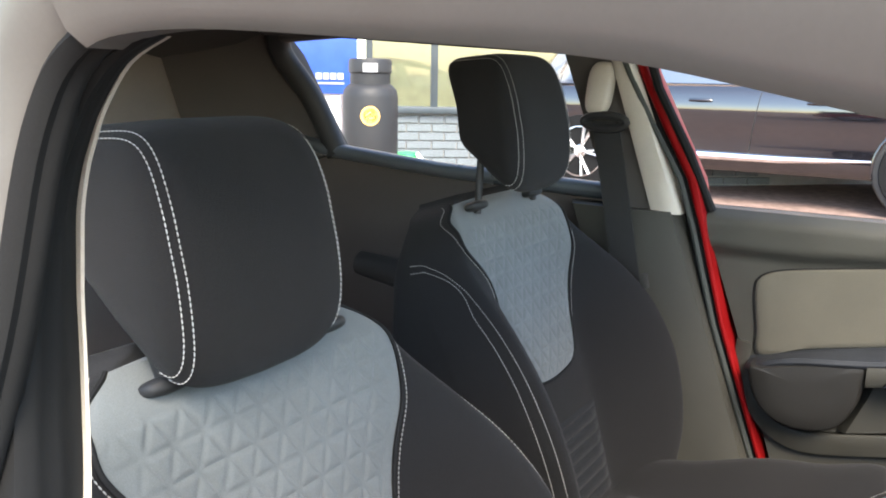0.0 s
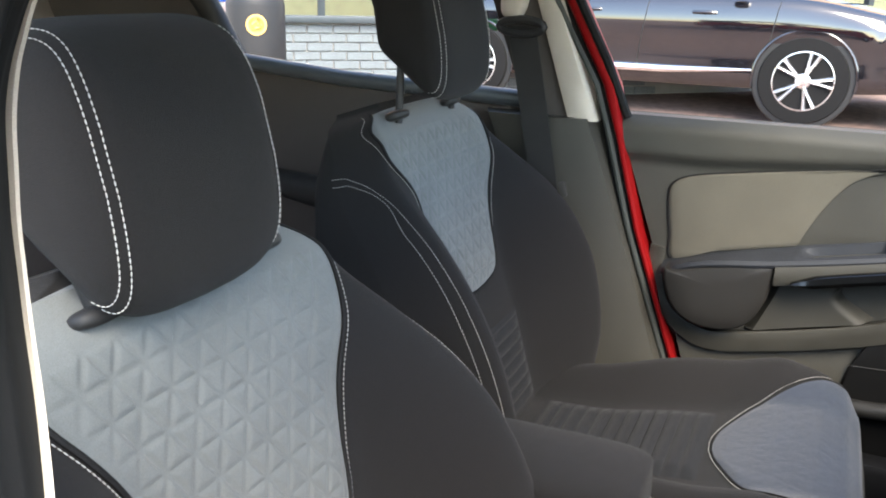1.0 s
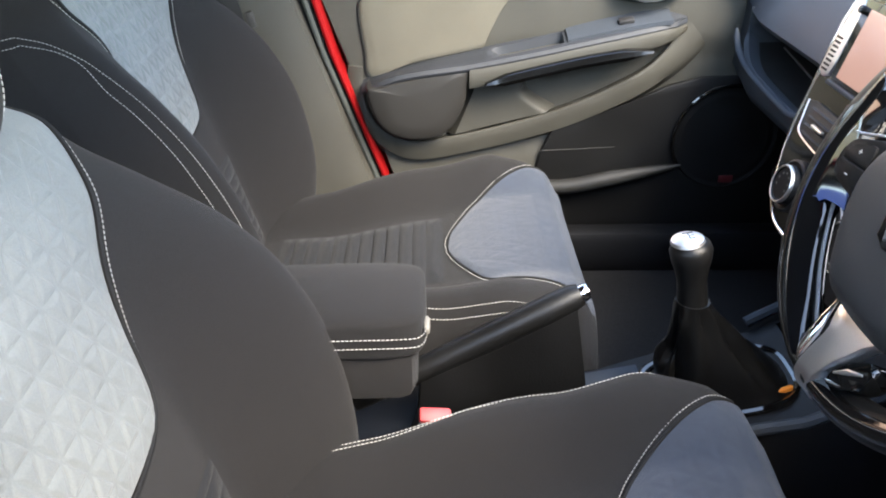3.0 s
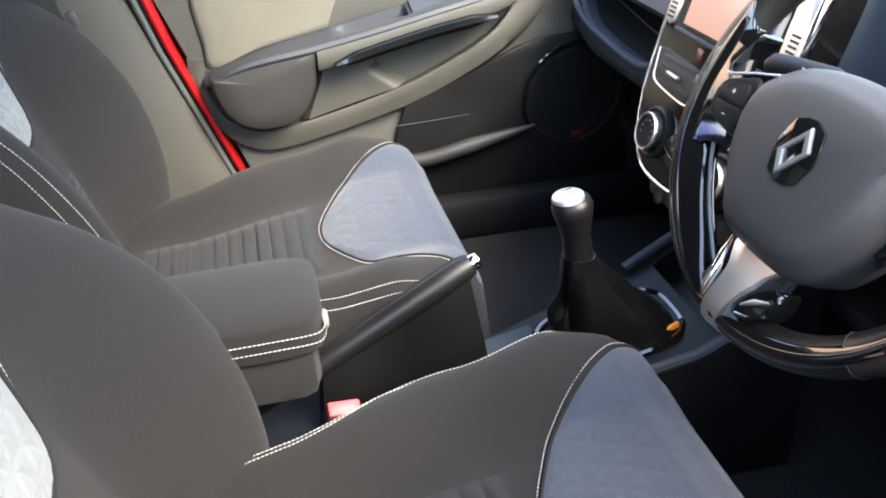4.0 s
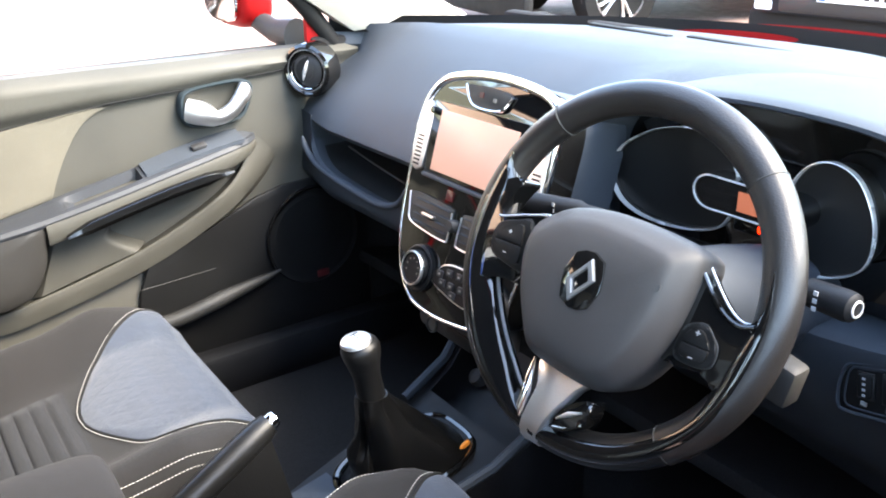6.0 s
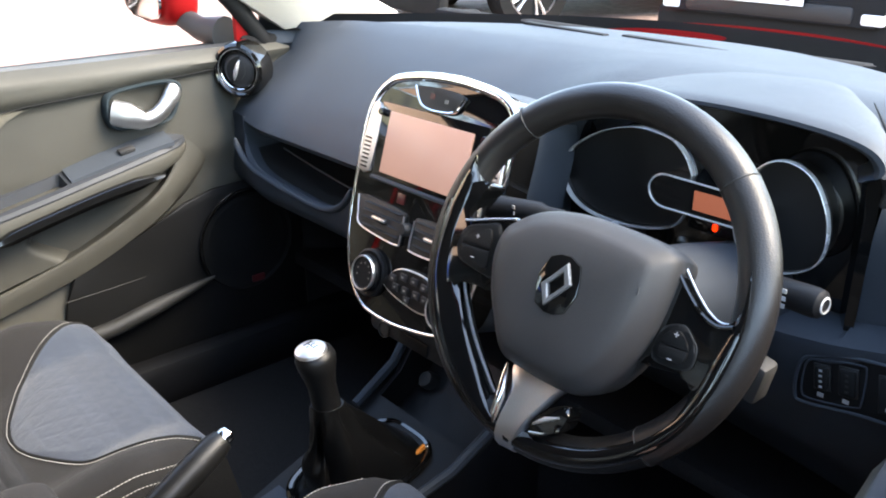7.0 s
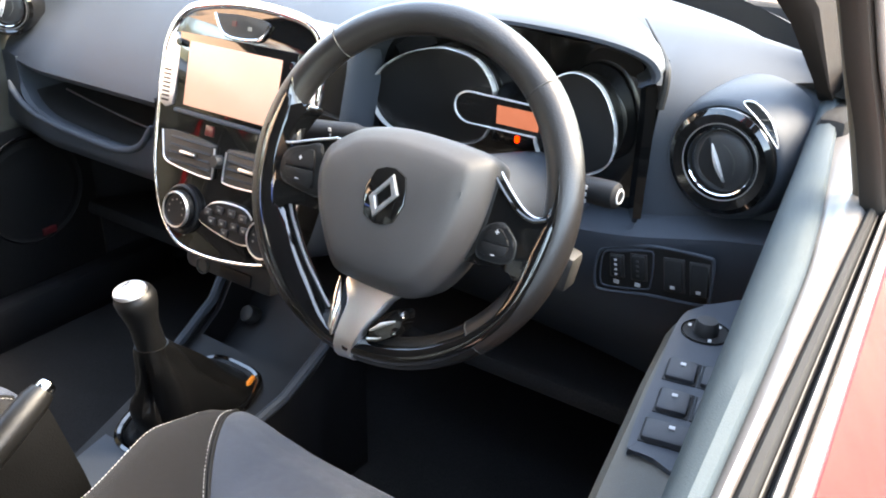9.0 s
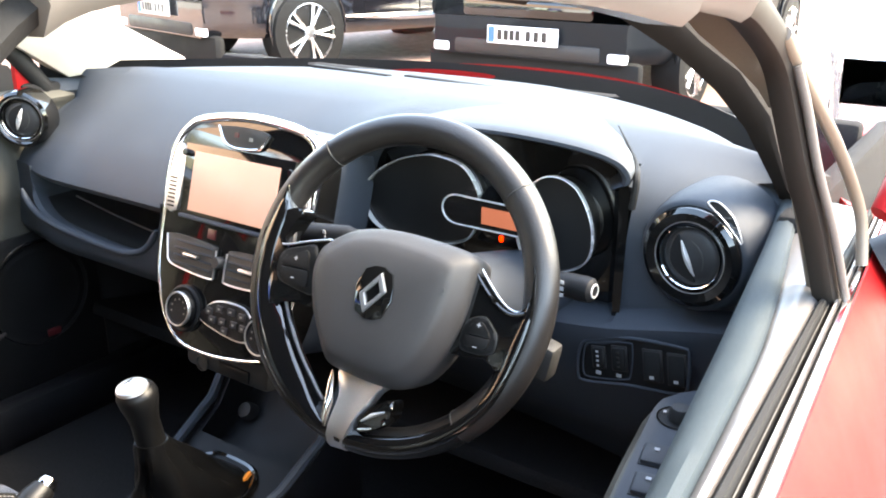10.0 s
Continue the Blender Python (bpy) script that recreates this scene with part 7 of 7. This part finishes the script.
        if plate:
            pl = part("number_plate", rbox((0.54, 0.012, 0.118), 0.003, m @ Matrix.Translation((0, hl + 0.035, plate_z))), PLATE, e, "white number plate")
            part("plate_band", rbox((0.045, 0.004, 0.104), 0.0, m @ Matrix.Translation((-0.235 * -1, hl + 0.043, plate_z))), PLATEBLUE, pl)
            for k, x in enumerate((0.17, 0.12, 0.075, 0.03, -0.05, -0.11, -0.17)):
                part("bar", rbox((0.034, 0.003, 0.066), 0.0, m @ Matrix.Translation((x, hl + 0.043, plate_z))), BLACKPRINT, pl)
    return e


def at_ground(x, y, deg):
    return Matrix.Translation((x, y, ground_z(x, y - 2.1))) @ Matrix.Rotation(radians(deg), 4, "Z")


# outer skin and wheels of the red car itself
for sx in (-1, 1):
    part("rear_side_skin", solid(lambda u, v: (sx * (0.80 + 0.04 * math.sin(math.pi * v) - 0.08 * u * u), -0.12 - 1.36 * u, 0.30 + 0.66 * v), 10, 10, (sx * -0.004, 0, 0)), RED, car, "red rear door and quarter skin")
    part("front_wing", solid(lambda u, v: (sx * (0.80 + 0.03 * math.sin(math.pi * v) - 0.05 * u * u), 0.94 + 1.1 * u, 0.30 + (0.62 - 0.12 * u) * v), 10, 10, (sx * -0.004, 0, 0)), RED, car, "red front wing")
    for y in (-0.98, 1.50):
        w = wheel_of(car, (0, 0, 0), 0.30)
        for o in (w, *w.children):
            if sx < 0:
                o.data.transform(Matrix.Rotation(math.pi, 4, "Z"))
            o.data.transform(Matrix.Translation((sx * 0.72, y, 0.30)))
part("hatch_panel", solid(lambda u, v: (-0.72 + 1.44 * u, -1.50 - 0.03 * math.sin(math.pi * v), 0.30 + 0.66 * v), 10, 8, (0, 0.004, 0)), RED, car, "red tailgate skin")
BLACKPAINT = material("gloss_black_car_paint", (0.006, 0.006, 0.008), 0.10, coat=1.0, grain_amt=0.05, spec=0.5)
BLACKPAINT.node_tree.nodes["Principled BSDF"].inputs["Coat IOR"].default_value = 1.6
DARKGLASS.node_tree.nodes["Principled BSDF"].inputs["Coat IOR"].default_value = 2.2
GREYPAINT = material("dark_slate_car_paint", (0.006, 0.0078, 0.010), 0.45, spec=0.14)
SILVERPAINT = material("light_silver_car_paint", (0.6, 0.62, 0.65), 0.25, metal=0.5, coat=1.0)
parked_car("black_hatchback", "glossy black hatchback with silver alloy wheels, parked alongside", BLACKPAINT, at_ground(-6.95, -1.22, 0), 4.35, 1.81, 1.46)
parked_car("grey_suv", "dark slate car with a white number plate, parked facing", GREYPAINT, at_ground(-1.95, 7.2, 180), 4.3, 1.82, 1.6, lift=0.13, bars=False, plate_z=0.412)
parked_car("black_estate", "dark parked car with bright headlamps, facing", BLACKPAINT, at_ground(-4.6, 6.6, 168), 4.3, 1.8, 1.5, lift=0.08)
parked_car("silver_hatchback", "light silver parked car, facing", SILVERPAINT, at_ground(0.95, 6.2, 180), 4.2, 1.78, 1.5)

# shop front behind the left rear window
shop = thing("shop_building", (-5.2, -4.6, 0.2), "low shop with grey brick plinth, wide windows and blue sign", "building")
SA = Vector((-0.6, 0.8, 0))
SN = Vector((0.8, 0.6, 0))
SO = Vector((-5.0, -4.25, 0.15))
SHM = Matrix(((SA.x, SN.x, 0, SO.x), (SA.y, SN.y, 0, SO.y), (0, 0, 1, SO.z), (0, 0, 0, 1)))
MORTAR = material("pale_mortar", (0.24, 0.24, 0.23), 0.9)
BRICKM = material("blue_grey_brick", (0.13, 0.15, 0.155), 0.85, grain=60, grain_amt=0.2, bump=0.3)
WARMWALL = material("warm_buff_reflector", (0.62, 0.42, 0.30), 0.85, grain=20, bump=0.2)
WHITEPANEL = material("white_cladding", (0.75, 0.76, 0.76), 0.5)
SIGNBLUE = material("blue_sign_panel", (0.02, 0.07, 0.32), 0.4)
WINFRAME = material("grey_window_frame", (0.035, 0.045, 0.05), 0.4)
SHOPWALL = material("pale_yellow_interior", (0.42, 0.40, 0.22), 0.8)
part("plinth", rbox((9.0, 0.2, 0.70), 0.0, SHM @ Matrix.Translation((4.6, -0.12, 0.35))), MORTAR, shop, "grey brick plinth")
# unseen upper wall, added so the cabin trim reflects something warm
part("upper_wall", rbox((16.0, 0.3, 2.2), 0.0, SHM @ Matrix.Translation((2.0, -0.17, 3.3))), WARMWALL, shop, "unseen warm buff wall added for reflections")
part("end_wall", rbox((7.5, 0.3, 2.6), 0.0, SHM @ Matrix.Translation((-3.9, -0.17, 1.3))), WHITEPANEL, shop, "white cladding")
part("shop_interior", rbox((9.0, 0.1, 2.0), 0.0, SHM @ Matrix.Translation((4.6, -2.2, 1.4))), SHOPWALL, shop)
sign = part("sign", rbox((1.1, 0.06, 1.2), 0.01, SHM @ Matrix.Translation((-0.55, 0.03, 1.45))), SIGNBLUE, shop, "dark blue sign panel")
for k in range(4):
    part("bar", rbox((0.05, 0.01, 0.055), 0.0, SHM @ Matrix.Translation((-0.33 + 0.062 * k, 0.065, 1.0))), WHITEMARK, sign)
part("bar", rbox((0.25, 0.01, 0.015), 0.0, SHM @ Matrix.Translation((-0.24, 0.065, 0.94))), WHITEMARK, sign)
for x in (0.1, 0.67, 2.4, 3.6, 4.8, 6.0, 7.2, 8.4):
    part("mullion", rbox((0.06, 0.08, 1.5), 0.005, SHM @ Matrix.Translation((x, -0.05, 1.45))), WINFRAME, shop)
part("window_sill", rbox((9.0, 0.16, 0.06), 0.008, SHM @ Matrix.Translation((4.6, -0.02, 0.72))), WINFRAME, shop)
sg = part("shop_glass", surf(lambda u, v: SHM @ Vector((0.1 + 8.9 * u, -0.06, 0.74 + 1.46 * v)), 2, 2), CLEAR, shop, "wide shop window")
sg.visible_shadow = False
brick = rbox((0.213, 0.03, 0.064), 0.004, None, 1)
me = bpy.data.meshes.new("brick")
brick.to_mesh(me)
brick.free()
me.materials.append(BRICKM)
for row in range(9):
    for k in range(16):
        b = new("brick", me)
        b.parent = shop
        b.matrix_parent_inverse = shop.matrix_basis.inverted()
        b.matrix_basis = SHM @ Matrix.Translation((0.2 + 0.225 * k + 0.1125 * (row % 2), -0.012, 0.04 + 0.075 * row))

bin_ = thing("litter_bin", (-3.85, -3.25, 0.1), "tall black cylindrical bin with a gold roundel and ashtray top", "litter bin")
BB = Matrix.Translation((-3.85, -3.25, 0.12))
GOLD = material("gold_print", (0.75, 0.45, 0.12), 0.45)
bb = part("bin_body", lathe([(0.184, 0), (0.193, 0.02), (0.193, 0.90), (0.184, 0.95), (0.15, 0.985), (0.14, 0.99), (0.14, 1.06), (0.150, 1.07), (0.150, 1.14), (0.14, 1.16), (0.001, 1.165)], 40, BB), DARKPLASTIC, bin_, "black cylindrical body")
fd = (Vector((0.95, 0.35, 0)) - Vector((-3.85, -3.25, 0))).normalized()
RM = Matrix.Translation(Vector((-3.85, -3.25, 0.90)) + fd * 0.194) @ fd.to_track_quat("Z", "Y").to_matrix().to_4x4()
part("roundel", lathe([(0.066, 0.0), (0.066, 0.002), (0.052, 0.002), (0.052, 0.0)], 36, RM), GOLD, bb, "gold roundel outline")
part("roundel_mark", tube([RM @ Vector(p) for p in ((-0.028, 0.0, 0.002), (0.0, 0.022, 0.002), (0.028, -0.012, 0.002), (-0.01, -0.022, 0.002))], 0.007, 6), GOLD, bb)
part("ash_plate", rbox((0.10, 0.002, 0.06), 0.0, Matrix.Translation(Vector((-3.85, -3.25, 1.22)) + fd * 0.152) @ Matrix.Rotation(math.atan2(fd.y, fd.x) - math.pi / 2, 4, "Z")), WHITEMARK, bb)
gw = thing("watering_can", (-4.2, -3.18, 0.12), "small bright green plastic can beside the bin", "can")
GREEN = material("green_plastic", (0.02, 0.45, 0.12), 0.4)
part("can_body", lathe([(0.09, 0), (0.1, 0.02), (0.095, 0.42), (0.08, 0.5), (0.001, 0.51)], 28, Matrix.Translation((-4.2, -3.18, 0.115))), GREEN, gw)
part("spout", tube([(-4.2, -2.97, 0.46), (-4.2, -3.06, 0.58), (-4.2, -3.09, 0.615)], [0.03, 0.02, 0.015], 10), WHITEPANEL, gw)
